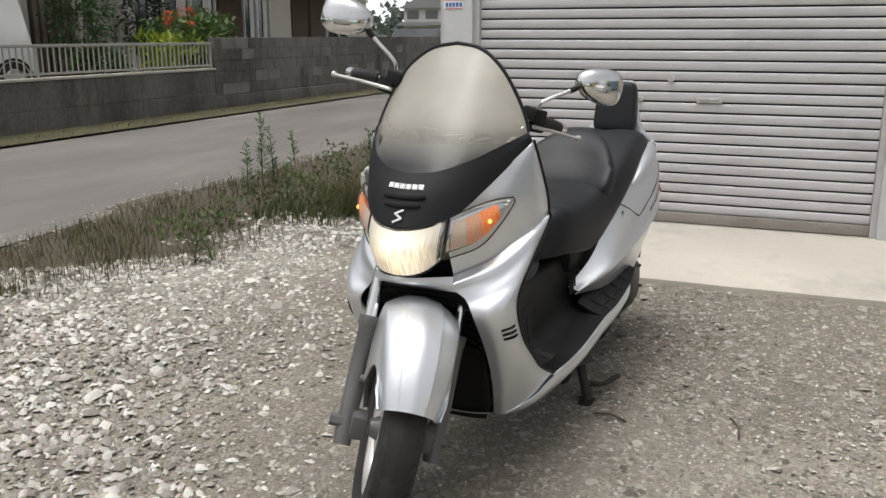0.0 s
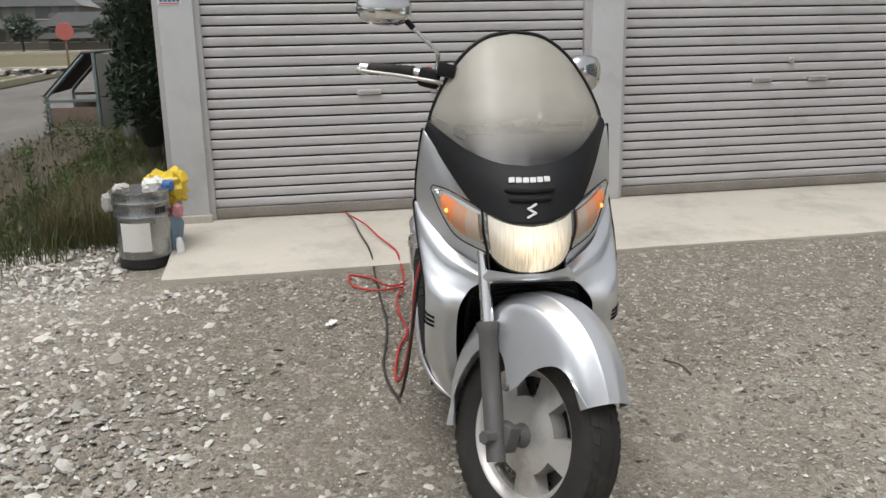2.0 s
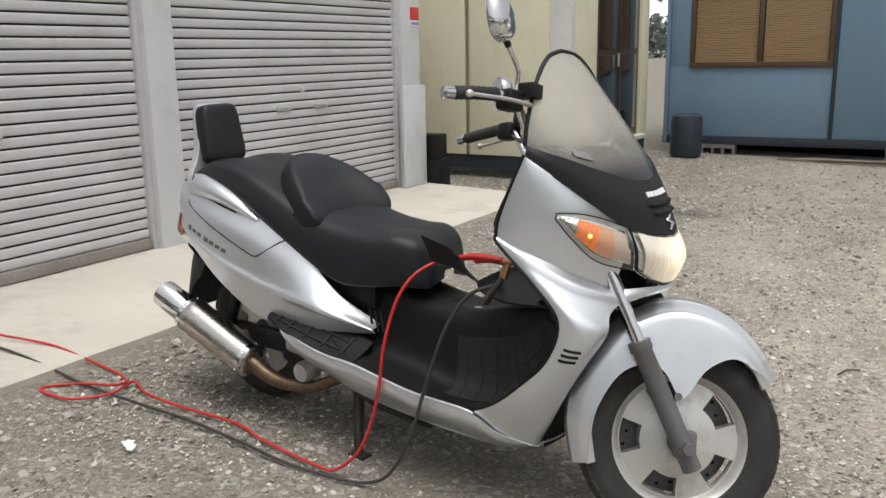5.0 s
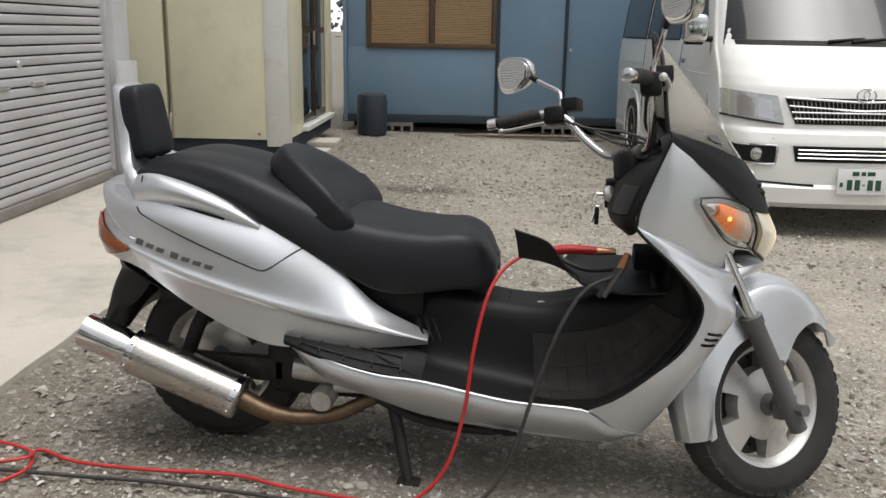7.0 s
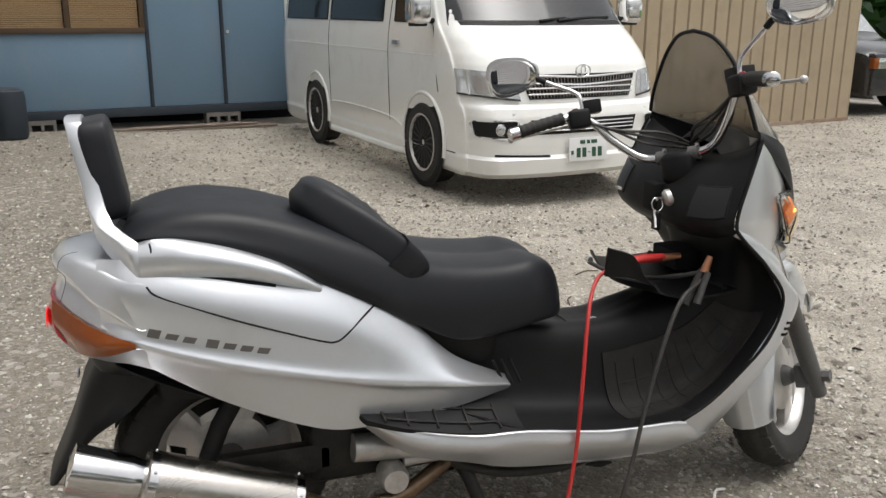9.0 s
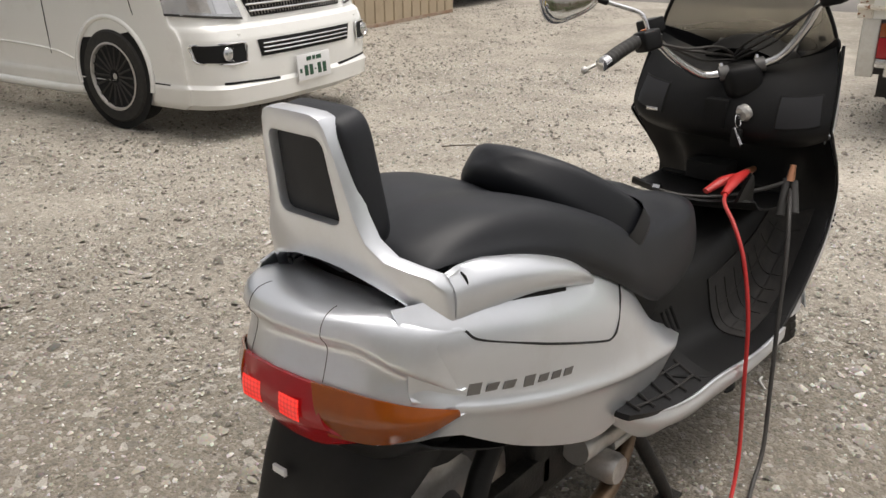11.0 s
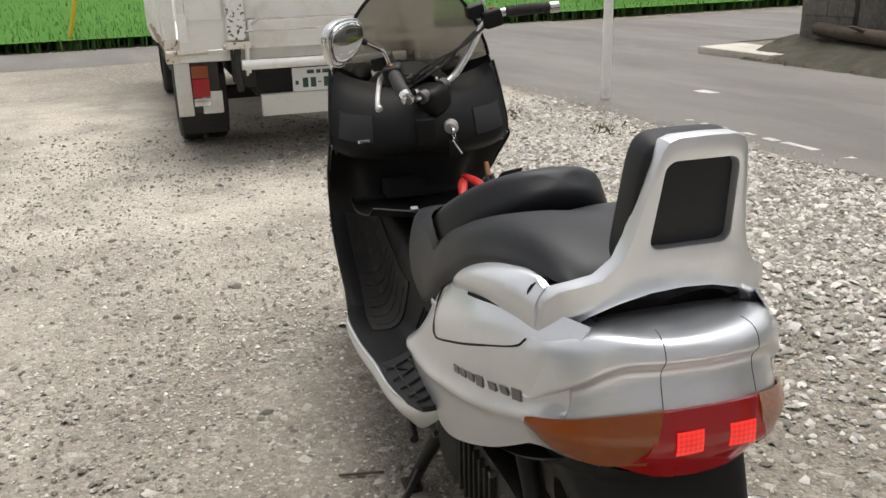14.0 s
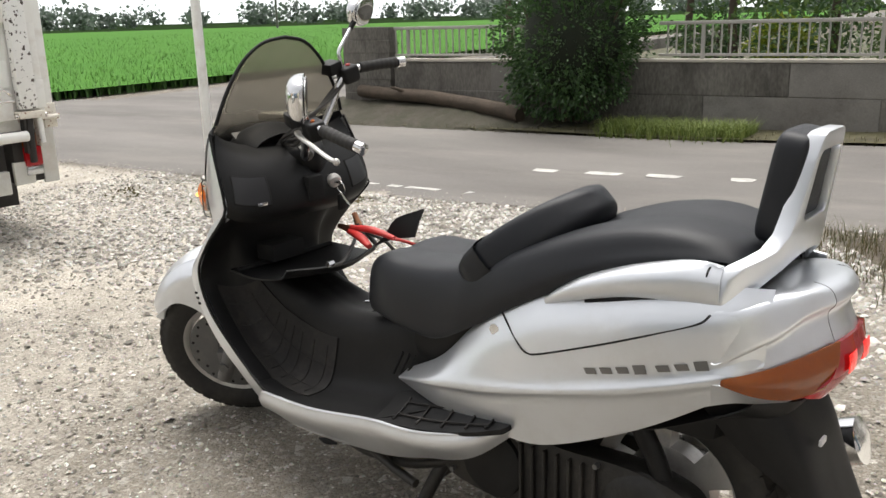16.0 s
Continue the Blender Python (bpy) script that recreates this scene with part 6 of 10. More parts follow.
LOWER = [[(0.402, 0.266, 0.803), (0.49, 0.246, 0.758), (0.58, 0.200, 0.702), (0.655, 0.110, 0.656)], [(0.401, 0.287, 0.796), (0.49, 0.269, 0.748), (0.59, 0.217, 0.687), (0.674, 0.122, 0.643)],
         [(0.408, 0.290, 0.784), (0.50, 0.273, 0.733), (0.597, 0.220, 0.673), (0.676, 0.125, 0.634)], [(0.438, 0.288, 0.754), (0.52, 0.272, 0.708), (0.607, 0.220, 0.652), (0.672, 0.132, 0.622)],
         [(0.51, 0.282, 0.687), (0.57, 0.270, 0.655), (0.632, 0.222, 0.618), (0.664, 0.158, 0.600)], [(0.577, 0.272, 0.597), (0.622, 0.266, 0.582), (0.662, 0.229, 0.566), (0.670, 0.184, 0.556)],
         [(0.545, 0.272, 0.49), (0.588, 0.270, 0.482), (0.620, 0.23, 0.475), (0.617, 0.188, 0.468)], [(0.46, 0.271, 0.40), (0.52, 0.266, 0.385), (0.562, 0.222, 0.372), (0.556, 0.182, 0.365)],
         [(0.383, 0.268, 0.335), (0.45, 0.248, 0.302), (0.512, 0.205, 0.286), (0.508, 0.168, 0.28)], [(0.30, 0.266, 0.292), (0.38, 0.236, 0.238), (0.455, 0.185, 0.205), (0.455, 0.145, 0.195)]]


def on_side(table, s):
    return [[(x, s * y, z) for x, y, z in r] for r in table]


CHIN = [[(0.757, 0, 0.668), (0.749, 0.045, 0.668), (0.722, 0.085, 0.668), (0.662, 0.114, 0.656)], [(0.757, 0, 0.655), (0.747, 0.045, 0.654), (0.722, 0.085, 0.651), (0.676, 0.124, 0.642)],
        [(0.715, 0, 0.638), (0.712, 0.045, 0.637), (0.697, 0.085, 0.633), (0.670, 0.132, 0.622)]]
shell("chin_panel", mirror(net(CHIN, 10, 14)), 0.004, SILVER, scooter, "silver lip under the headlamp")
for s in BOTH:
    upper = shell("upper_fairing", net(on_side(UPPER, s), 40, 24), 0.004 * s, SILVER, scooter, "silver upper fairing panel")
    low_net = net(on_side(LOWER, s), 64, 24)
    leg_panel = shell("leg_shield_panel", low_net, 0.004 * s, SILVER, scooter, "silver leg shield with a sharp upper crease and four slots")
    n_low = normals(low_net) * (-s)
    for k in range(4):                     # four horizontal air slots
        z = 0.528 - 0.013 * k
        i = int(np.argmin(np.abs(low_net[:, 8, 2] - z)))
        path = low_net[i, 5:13] + n_low[i, 5:13] * 0.0
        tube("air_slot", path, 0.004, GAP, leg_panel, "black air slot", 6)
    rail = np.concatenate([net(on_side(UPPER, s), 40, 24)[:31, 0], low_net[10:, 0]])
    tube("edge_trim", rail, 0.0045, PLASTIC, leg_panel, "black edge strip", 6)

# lamps
IND_T = [(0.553, 0.241, 0.864), (0.606, 0.210, 0.862), (0.650, 0.172, 0.848), (0.692, 0.123, 0.824)]
IND_B = [(0.553, 0.246, 0.850), (0.592, 0.222, 0.795), (0.640, 0.184, 0.742), (0.709, 0.111, 0.713)]
for s in BOTH:
    t3, b3 = flip(IND_T, s), flip(IND_B, s)
    m3 = (t3 + b3) / 2 + flip([(0.002, 0.003, 0), (0.012, 0.012, 0), (0.016, 0.012, 0), (0.012, 0.005, 0)], s)
    g = net([t3, m3, b3], 14, 34)
    unit = shell("turn_signal", g, 0.02 * s, LENS_CLEAR, scooter, "clear wraparound turn signal with an amber bulb")
    n = normals(g) * -s
    inner = g - n * 0.014
    shell("reflector", inner[1:-1, 1:-1], 0.003 * s, CHROME, unit, "bright reflector")
    # bands of colour and emission paint the glow fading from the bulb
    for c0, c1, mat_, words in ((10, 21, AMBER_LIT, "lit amber lens"), (20, 27, AMBER_MID, "amber fluted lens painted half lit"), (26, 32, AMBER_PALE, "fluted lens painted with the glow's faint end")):
        shell("amber_lens", (g - n * 0.005)[2:-2, c0:c1], 0.002 * s, mat_, unit, words)
    cb = g[7, 16] - n[7, 16] * 0.005
    blob("bulb", (0.006, 0.006, 0.006), BULB_LIT, unit, "glowing amber bulb", Matrix.Translation(cb), 1, 1, 14, 8)
    rim_path = np.concatenate([g[0], g[1:, -1], g[-1, ::-1], g[::-1, 0]])
    tube("gasket", rim_path, 0.0018, PLASTIC, unit, "black gasket", 6)
H_T = [(0.759, 0, 0.795), (0.750, 0.045, 0.799), (0.728, 0.087, 0.808), (0.694, 0.121, 0.823)]
H_B = [(0.759, 0, 0.667), (0.753, 0.043, 0.671), (0.739, 0.078, 0.685), (0.712, 0.108, 0.714)]
hm = (np.array(H_T) + np.array(H_B)) / 2 + np.array([(0.026, 0, 0), (0.025, 0, 0), (0.022, 0.002, 0), (0.012, 0.004, 0)])
hg = mirror(net([H_T, hm, H_B], 20, 18))
headlamp = shell("headlamp", hg, -0.012, LENS_CLEAR, scooter, "lit clear headlamp with warm white light")
hn = hg.shape[1]
shell("lit_lens", (hg + normals(hg) * -0.0)[1:-1, 2:hn - 2] + np.array((0.0015, 0, 0)), 0.001, HEAD_GLOW, headlamp, "glowing fluted lens")
shell("reflector", hg[1:-1, 1:-1] - np.array((0.02, 0, 0)), 0.002, CHROME, headlamp, "bright reflector")
tube("gasket", np.concatenate([hg[0], hg[1:, -1], hg[-1, ::-1], hg[::-1, 0]]), 0.002, PLASTIC, headlamp, "black gasket", 6)

# -- rider's side of the fairing
DASH = [[(0.38, 0, 0.75), (0.385, 0.13, 0.75), (0.395, 0.22, 0.76), (0.41, 0.278, 0.782)], [(0.341, 0, 0.788), (0.346, 0.13, 0.788), (0.37, 0.23, 0.797), (0.400, 0.280, 0.815)],
        [(0.36, 0, 0.858), (0.365, 0.13, 0.862), (0.39, 0.22, 0.868), (0.422, 0.275, 0.882)], [(0.415, 0, 0.925), (0.42, 0.13, 0.928), (0.435, 0.21, 0.935), (0.452, 0.264, 0.948)],
        [(0.50, 0, 0.945), (0.50, 0.12, 0.952), (0.49, 0.2, 0.975), (0.475, 0.246, 1.0)]]
dash_grid = mirror(net(DASH, 30, 20))
dash = shell("dashboard", dash_grid, 0.004, PLASTIC, scooter, "black plastic dashboard around the ignition lock")
dn = normals(dash_grid)
dn *= np.sign(dn[15, 19, 0]) * -1
for a, b in ((3, 12), (27, 36)):
    lid = shell("dash_lid", (dash_grid + dn * 0.004)[9:17, a:b], 0.003, LID, dash, "small trapezoid compartment lid")
    rect = (dash_grid + dn * 0.003)
    tube("seam", np.concatenate([rect[9, a:b], rect[9:17, b - 1], rect[16, a:b][::-1], rect[9:17, a][::-1]]), 0.0045, GAP, lid, "", 6)
block("panel_latch", 0.346, 0.358, 0.172, 0.208, 0.806, 0.816, CHROME, dash, "small chrome latch", 0.002)
block("lock_recess", 0.330, 0.40, -0.03, 0.03, 0.788, 0.863, GAP, dash, "black recess", 0.006)
lathe("ignition_lock", [(0, -0.012), (0.021, -0.012), (0.023, 0), (0.017, 0.008), (0, 0.008)], ALLOY, dash, "worn metal ignition lock", 20, pose(0.337, -0.077, 0.835, 0, 0, 70) @ pose(0, 0, 0, -20))
hood_rows = []
for x, w, h, z in ((0.622, 0.10, 0.030, 0.915), (0.60, 0.125, 0.062, 0.915), (0.56, 0.138, 0.088, 0.915), (0.51, 0.140, 0.090, 0.915), (0.465, 0.132, 0.072, 0.905)):
    hood_rows.append([(x, w * math.cos(a), z + h * math.sin(a)) for a in np.linspace(math.pi, 0, 9)])
shell("instrument_hood", net(hood_rows, 16, 30), 0.004, PLASTIC, scooter, "arched black instrument hood")
block("instrument_face", -0.002, 0.004, -0.115, 0.115, -0.045, 0.045, GREY_MARK, scooter, "grey instrument face", 0.004, 2, Matrix.Translation((0.535, 0, 0.955)) @ Matrix.Rotation(radians(50), 4, "Y"))

FLOOR = [[(-0.30, 0, 0.50), (-0.30, 0.09, 0.49), (-0.30, 0.13, 0.40), (-0.30, 0.205, 0.392)], [(-0.12, 0, 0.54), (-0.12, 0.09, 0.525), (-0.12, 0.135, 0.356), (-0.12, 0.269, 0.337)],
         [(0.05, 0, 0.512), (0.05, 0.09, 0.497), (0.06, 0.135, 0.326), (0.06, 0.273, 0.309)], [(0.18, 0, 0.503), (0.18, 0.09, 0.49), (0.20, 0.138, 0.305), (0.22, 0.272, 0.294)],
         [(0.29, 0, 0.535), (0.30, 0.09, 0.515), (0.335, 0.142, 0.318), (0.345, 0.268, 0.308)]]
INNER = [FLOOR[-1], [(0.35, 0, 0.56), (0.37, 0.10, 0.535), (0.435, 0.15, 0.385), (0.458, 0.270, 0.396)], [(0.42, 0, 0.582), (0.44, 0.11, 0.57), (0.535, 0.165, 0.525), (0.572, 0.268, 0.555)],
         [(0.50, 0, 0.60), (0.505, 0.13, 0.61), (0.54, 0.19, 0.65), (0.532, 0.276, 0.66)], [(0.50, 0, 0.75), (0.49, 0.14, 0.755), (0.46, 0.215, 0.765), (0.412, 0.282, 0.782)]]
floor_grid = mirror(net(FLOOR, 30, 24))
inner_grid = mirror(net(INNER, 34, 24))
footwell = shell("footwell", floor_grid, 0.004, PLASTIC, scooter, "black plastic footwell with a raised tunnel")
shell("inner_leg_shield", inner_grid, 0.004, PLASTIC, scooter, "black inner leg shield with an open glove box")
lathe("floor_bolt", [(0, 0), (0.009, 0), (0.011, 0.003), (0, 0.004)], CHROME, footwell, "bright floor bolt", 14, pose(0.17, -0.028, 0.5055, 90))
tube("tunnel_seam", [(0.085, -0.10, 0.47), (0.08, -0.05, 0.512), (0.08, 0, 0.515), (0.08, 0.05, 0.512), (0.085, 0.10, 0.47)], 0.002, GAP, footwell, "", 6, 14)
tube("tunnel_seam", [(0.30, -0.085, 0.52), (0.25, -0.08, 0.505), (0.235, -0.03, 0.514), (0.235, 0.03, 0.514), (0.25, 0.08, 0.505), (0.30, 0.085, 0.52)], 0.002, GAP, footwell, "", 6, 14)
for s in BOTH:
    # ribbed mats: one along the rising front of the floor, one on the passenger's board behind
    col = (4, 17) if s < 0 else (30, 43)
    fl = np.concatenate([floor_grid[20:-1], inner_grid[:18]])[:, col[0] - 1:col[1] - 3] if s < 0 else np.concatenate([floor_grid[20:-1], inner_grid[:18]])[:, col[0] + 3:col[1] + 1]
    nn = normals(fl)
    nn *= np.sign(nn[8, 5, 2])
    mat_part = shell("floor_mat", fl + nn * 0.004, 0.004, RUBBER_MAT, footwell, "dusty ribbed rubber mat")
    for i in range(2, fl.shape[0] - 1, 3):
        tube("rib", (fl + nn * 0.0085)[i, 1:-1], 0.002, RUBBER_MAT, mat_part, "", 5)
    for j in (3, 7):
        tube("rib", (fl + nn * 0.0085)[2:-2, j], 0.002, RUBBER_MAT, mat_part, "", 5)
    board = flip([[(-0.52, 0.19, 0.437), (-0.52, 0.235, 0.428), (-0.51, 0.258, 0.423)], [(-0.42, 0.175, 0.440), (-0.42, 0.235, 0.408), (-0.42, 0.270, 0.394)], [(-0.28, 0.165, 0.422), (-0.28, 0.23, 0.380), (-0.28, 0.274, 0.362)], [(-0.13, 0.17, 0.380), (-0.13, 0.22, 0.357), (-0.13, 0.27, 0.343)]], s)
    bg = net(board, 24, 10)
    pill = shell("passenger_board", bg, -0.012 * s, PLASTIC, scooter, "black passenger footboard with a grid of grooves")
    for i in range(4, 21, 4):
        tube("rib", bg[i, 2:9] + np.array((0, 0, 0.004)), 0.003, RUBBER_MAT, pill, "", 5)
    for j in (3, 6):
        tube("rib", bg[4:21, j] + np.array((0, 0, 0.004)), 0.003, RUBBER_MAT, pill, "", 5)
    # slots in the tunnel side
    for k in range(3):
        tube("tunnel_slot", flip([(-0.165 + 0.022 * k, 0.142, 0.475), (-0.140 + 0.022 * k, 0.156, 0.415)], s), 0.004, GAP, footwell, "", 6)
    # silver sill under the floor
    SILL = [(-0.53, 0.212, 0.430, 0.218, 0.421, 0.208, 0.411), (-0.41, 0.262, 0.383, 0.266, 0.358, 0.232, 0.315), (-0.26, 0.272, 0.347, 0.273, 0.318, 0.224, 0.262), (-0.12, 0.274, 0.337, 0.274, 0.305, 0.218, 0.222),
            (0.10, 0.274, 0.303, 0.273, 0.270, 0.206, 0.193), (0.30, 0.270, 0.292, 0.264, 0.255, 0.192, 0.178), (0.38, 0.240, 0.240, 0.226, 0.212, 0.170, 0.174), (0.455, 0.185, 0.206, 0.165, 0.195, 0.14, 0.188)]
    sg = net([[(r[0], s * r[i], r[i + 1]) for i in (1, 3, 5)] for r in SILL], 46, 14)
    sill = shell("side_sill", sg, 0.004 * s, SILVER, scooter, "silver sill with a bright upper edge")
    tube("sill_edge", sg[:34, 0] + np.array((0, 0, 0.002)), 0.005, SILVER, sill, "", 8)
    tube("sill_slot", flip([(0.06, 0.226, 0.196), (0.10, 0.224, 0.190), (0.135, 0.22, 0.186)], s), [0.003, 0.009, 0.003], GAP, sill, "", 8, 8)
belly = [[(-0.25, 0, 0.25), (-0.25, 0.12, 0.255), (-0.25, 0.225, 0.265)], [(0.05, 0, 0.175), (0.05, 0.12, 0.183), (0.05, 0.222, 0.203)], [(0.30, 0, 0.15), (0.30, 0.10, 0.155), (0.30, 0.20, 0.181)], [(0.40, 0, 0.155), (0.40, 0.08, 0.16), (0.40, 0.16, 0.18)], [(0.47, 0, 0.18), (0.47, 0.07, 0.185), (0.47, 0.13, 0.195)]]
shell("belly_pan", mirror(net(belly, 22, 12)), 0.004, SILVER_DULL, scooter, "dusty silver belly pan")

# glove box, open
tray = [[(0.50, -0.19, 0.605), (0.50, 0.0, 0.598), (0.50, 0.2, 0.605)], [(0.38, -0.195, 0.60), (0.38, 0, 0.592), (0.38, 0.205, 0.60)], [(0.29, -0.175, 0.61), (0.255, 0, 0.60), (0.29, 0.19, 0.612)], [(0.265, -0.165, 0.635), (0.225, 0, 0.622), (0.27, 0.18, 0.635)]]
glove = shell("glove_box_lid", net(tray, 18, 24), 0.006, PLASTIC, scooter, "open black glove box lid hanging level")
ear = [[(0.262, -0.158, 0.632), (0.190, -0.162, 0.660), (0.112, -0.172, 0.676)], [(0.228, -0.166, 0.664), (0.180, -0.170, 0.694), (0.106, -0.188, 0.720)], [(0.205, -0.174, 0.702), (0.178, -0.180, 0.726), (0.100, -0.204, 0.756)]]
shell("lid_flap", net(ear, 12, 10), 0.007, PLASTIC, glove, "upturned end of the lid")
tube("battery_lead", [(0.205, 0.075, 0.632), (0.23, 0.01, 0.622), (0.285, -0.07, 0.622), (0.335, -0.15, 0.645), (0.375, -0.205, 0.668)], 0.006, BLACK_CABLE, glove, "black battery lead", 8, 24)
lathe("lead_bolt", [(0, -0.012), (0.009, -0.012), (0.009, 0.008), (0, 0.008)], CHROME, glove, "bright terminal bolt", 6, pose(0.205, 0.078, 0.640))
tube("lid_hinge", [(0.47, -0.17, 0.605), (0.47, 0.19, 0.605)], 0.008, GAP, glove, "", 8)
block("box_inside", 0.42, 0.50, -0.02, 0.10, 0.612, 0.665, GAP, glove, "dark fittings in the box", 0.008)

# -- seat
SEAT = [(-1.0, 0.120, 0.825, 0.802), (-0.957, 0.152, 0.870, 0.835), (-0.852, 0.178, 0.895, 0.828), (-0.737, 0.192, 0.885, 0.798), (-0.623, 0.204, 0.853, 0.752), (-0.50, 0.206, 0.803, 0.688), (-0.383, 0.196, 0.752, 0.618),
        (-0.26, 0.182, 0.722, 0.558), (-0.135, 0.169, 0.711, 0.560), (-0.06, 0.153, 0.714, 0.568), (-0.003, 0.126, 0.690, 0.565), (0.030, 0.092, 0.634, 0.560)]
seat_rows = []
for x, w, top, low in SEAT:
    drop = top - low
    ring = [(0, top - 0.007), (w * 0.36, top), (w * 0.70, top - 0.001), (w * 0.87, top - 0.012), (w * 0.95, top - min(0.042, drop * 0.5)), (w, top - min(0.09, drop * 0.72)), (w * 0.985, low + 0.012), (w * 0.95, low)]
    seat_rows.append([(x, a, b) for a, b in ring])
seat = shell("seat", mirror(net(seat_rows, 64, 22)), 0.006, VINYL, scooter, "black vinyl two-step seat", 60)
nose_end = net([seat_rows[-1], [(0.038, a * 0.8, 0.592 + (b - 0.592) * 0.75) for _, a, b in seat_rows[-1]], [(0.040, a * 0.3, 0.592 + (b - 0.592) * 0.3) for _, a, b in seat_rows[-1]]], 8, 22)
shell("seat_nose", mirror(nose_end), 0.004, VINYL, seat, "", 60)
sg2 = mirror(net(seat_rows, 64, 22))
for j in (8, 34):
    tube("seat_piping", sg2[2:60, j], 0.0025, VINYL, seat, "stitched seam", 6)


def cup(p):
    """Bends the support forward at its ends, round the rider's hips, and dents its face."""
    x, y, z = p
    k = (abs(y) / 0.192) ** 2.1
    dent = -0.012 * math.exp(-((z - 0.01) / 0.03) ** 2) * math.exp(-(y / 0.08) ** 2) if x > 0 else 0
    return (x + 0.045 * k + dent, y, z - (0.165 if z > 0 else 0.075) * k)


bolster = blob("back_support", (0.058, 0.194, 0.152), VINYL, seat, "padded black rider's back support with a crease", Matrix.Translation((-0.498, 0, 0.802)) @ Matrix.Rotation(radians(-45), 4, "Y"), 0.62, 0.45, 48, 28, cup)

# -- rear body
BODY = [(-0.13, 0.135, 0.432, 0.15, 0.426, 0.172, 0.418, 0.16, 0.405), (-0.27, 0.165, 0.510, 0.200, 0.486, 0.228, 0.459, 0.205, 0.400), (-0.37, 0.178, 0.603, 0.212, 0.550, 0.242, 0.482, 0.216, 0.394), (-0.46, 0.186, 0.676, 0.222, 0.605, 0.252, 0.502, 0.222, 0.392),
        (-0.60, 0.193, 0.742, 0.236, 0.662, 0.260, 0.537, 0.226, 0.402), (-0.80, 0.191, 0.790, 0.236, 0.720, 0.253, 0.591, 0.216, 0.490), (-0.96, 0.172, 0.810, 0.208, 0.748, 0.219, 0.640, 0.194, 0.588), (-1.04, 0.146, 0.812, 0.174, 0.758, 0.180, 0.674, 0.170, 0.640)]


def body_rows(s):
    out = []
    for x, y0, z0, y1, z1, y2, z2, y3, z3 in BODY:
        f = min(1, (z1 - z3) / 0.2)
        out.append([(x, s * y, z) for y, z in ((y0, z0), (y1, z1), (y2 - 0.010 * f, z2 + 0.030 * f), (y2, z2), (y2 - 0.012 * f, z2 - 0.026 * f), (y3, z3))])
    return out


def on_body(x, z, s, lift=0.001):
    """The point of the side panel at x and height z, a little proud of it."""
    g = on_body.grid
    i = np.argmin(np.abs(g[:, 10, 0] - x))
    row = g[i]
    y = np.interp(z, row[::-1, 2], row[::-1, 1])
    return (x, s * (y + lift), z)


on_body.grid = net(body_rows(1), 120, 40)
TAIL = [[(-0.90, 0.172, 0.776), on_body(-0.92, 0.752, 1, -0.006), on_body(-0.93, 0.69, 1, -0.006), on_body(-0.93, 0.675, 1, -0.006), on_body(-0.92, 0.662, 1, -0.006)],
        [(-0.925, 0.168, 0.778), on_body(-0.955, 0.765, 1, 0.0), on_body(-0.965, 0.680, 1, 0.0), on_body(-0.965, 0.670, 1, 0.0), on_body(-0.955, 0.655, 1, 0.0)],
        [(-0.95, 0.150, 0.782), on_body(-1.005, 0.778, 1, 0.002), on_body(-1.012, 0.710, 1, 0.005), on_body(-1.010, 0.692, 1, -0.001), on_body(-1.0, 0.655, 1, 0.002)],
        [(-0.972, 0.124, 0.792), (-1.040, 0.152, 0.797), (-1.060, 0.165, 0.742), (-1.049, 0.160, 0.716), (-1.056, 0.168, 0.672)],
        [(-0.985, 0.094, 0.800), (-1.075, 0.115, 0.808), (-1.095, 0.122, 0.775), (-1.084, 0.121, 0.747), (-1.097, 0.125, 0.695)],
        [(-0.992, 0.048, 0.805), (-1.096, 0.062, 0.812), (-1.125, 0.065, 0.786), (-1.112, 0.064, 0.757), (-1.130, 0.066, 0.706)],
        [(-0.995, 0.0, 0.806), (-1.105, 0.0, 0.813), (-1.135, 0.0, 0.788), (-1.122, 0.0, 0.760), (-1.141, 0.0, 0.710)]]
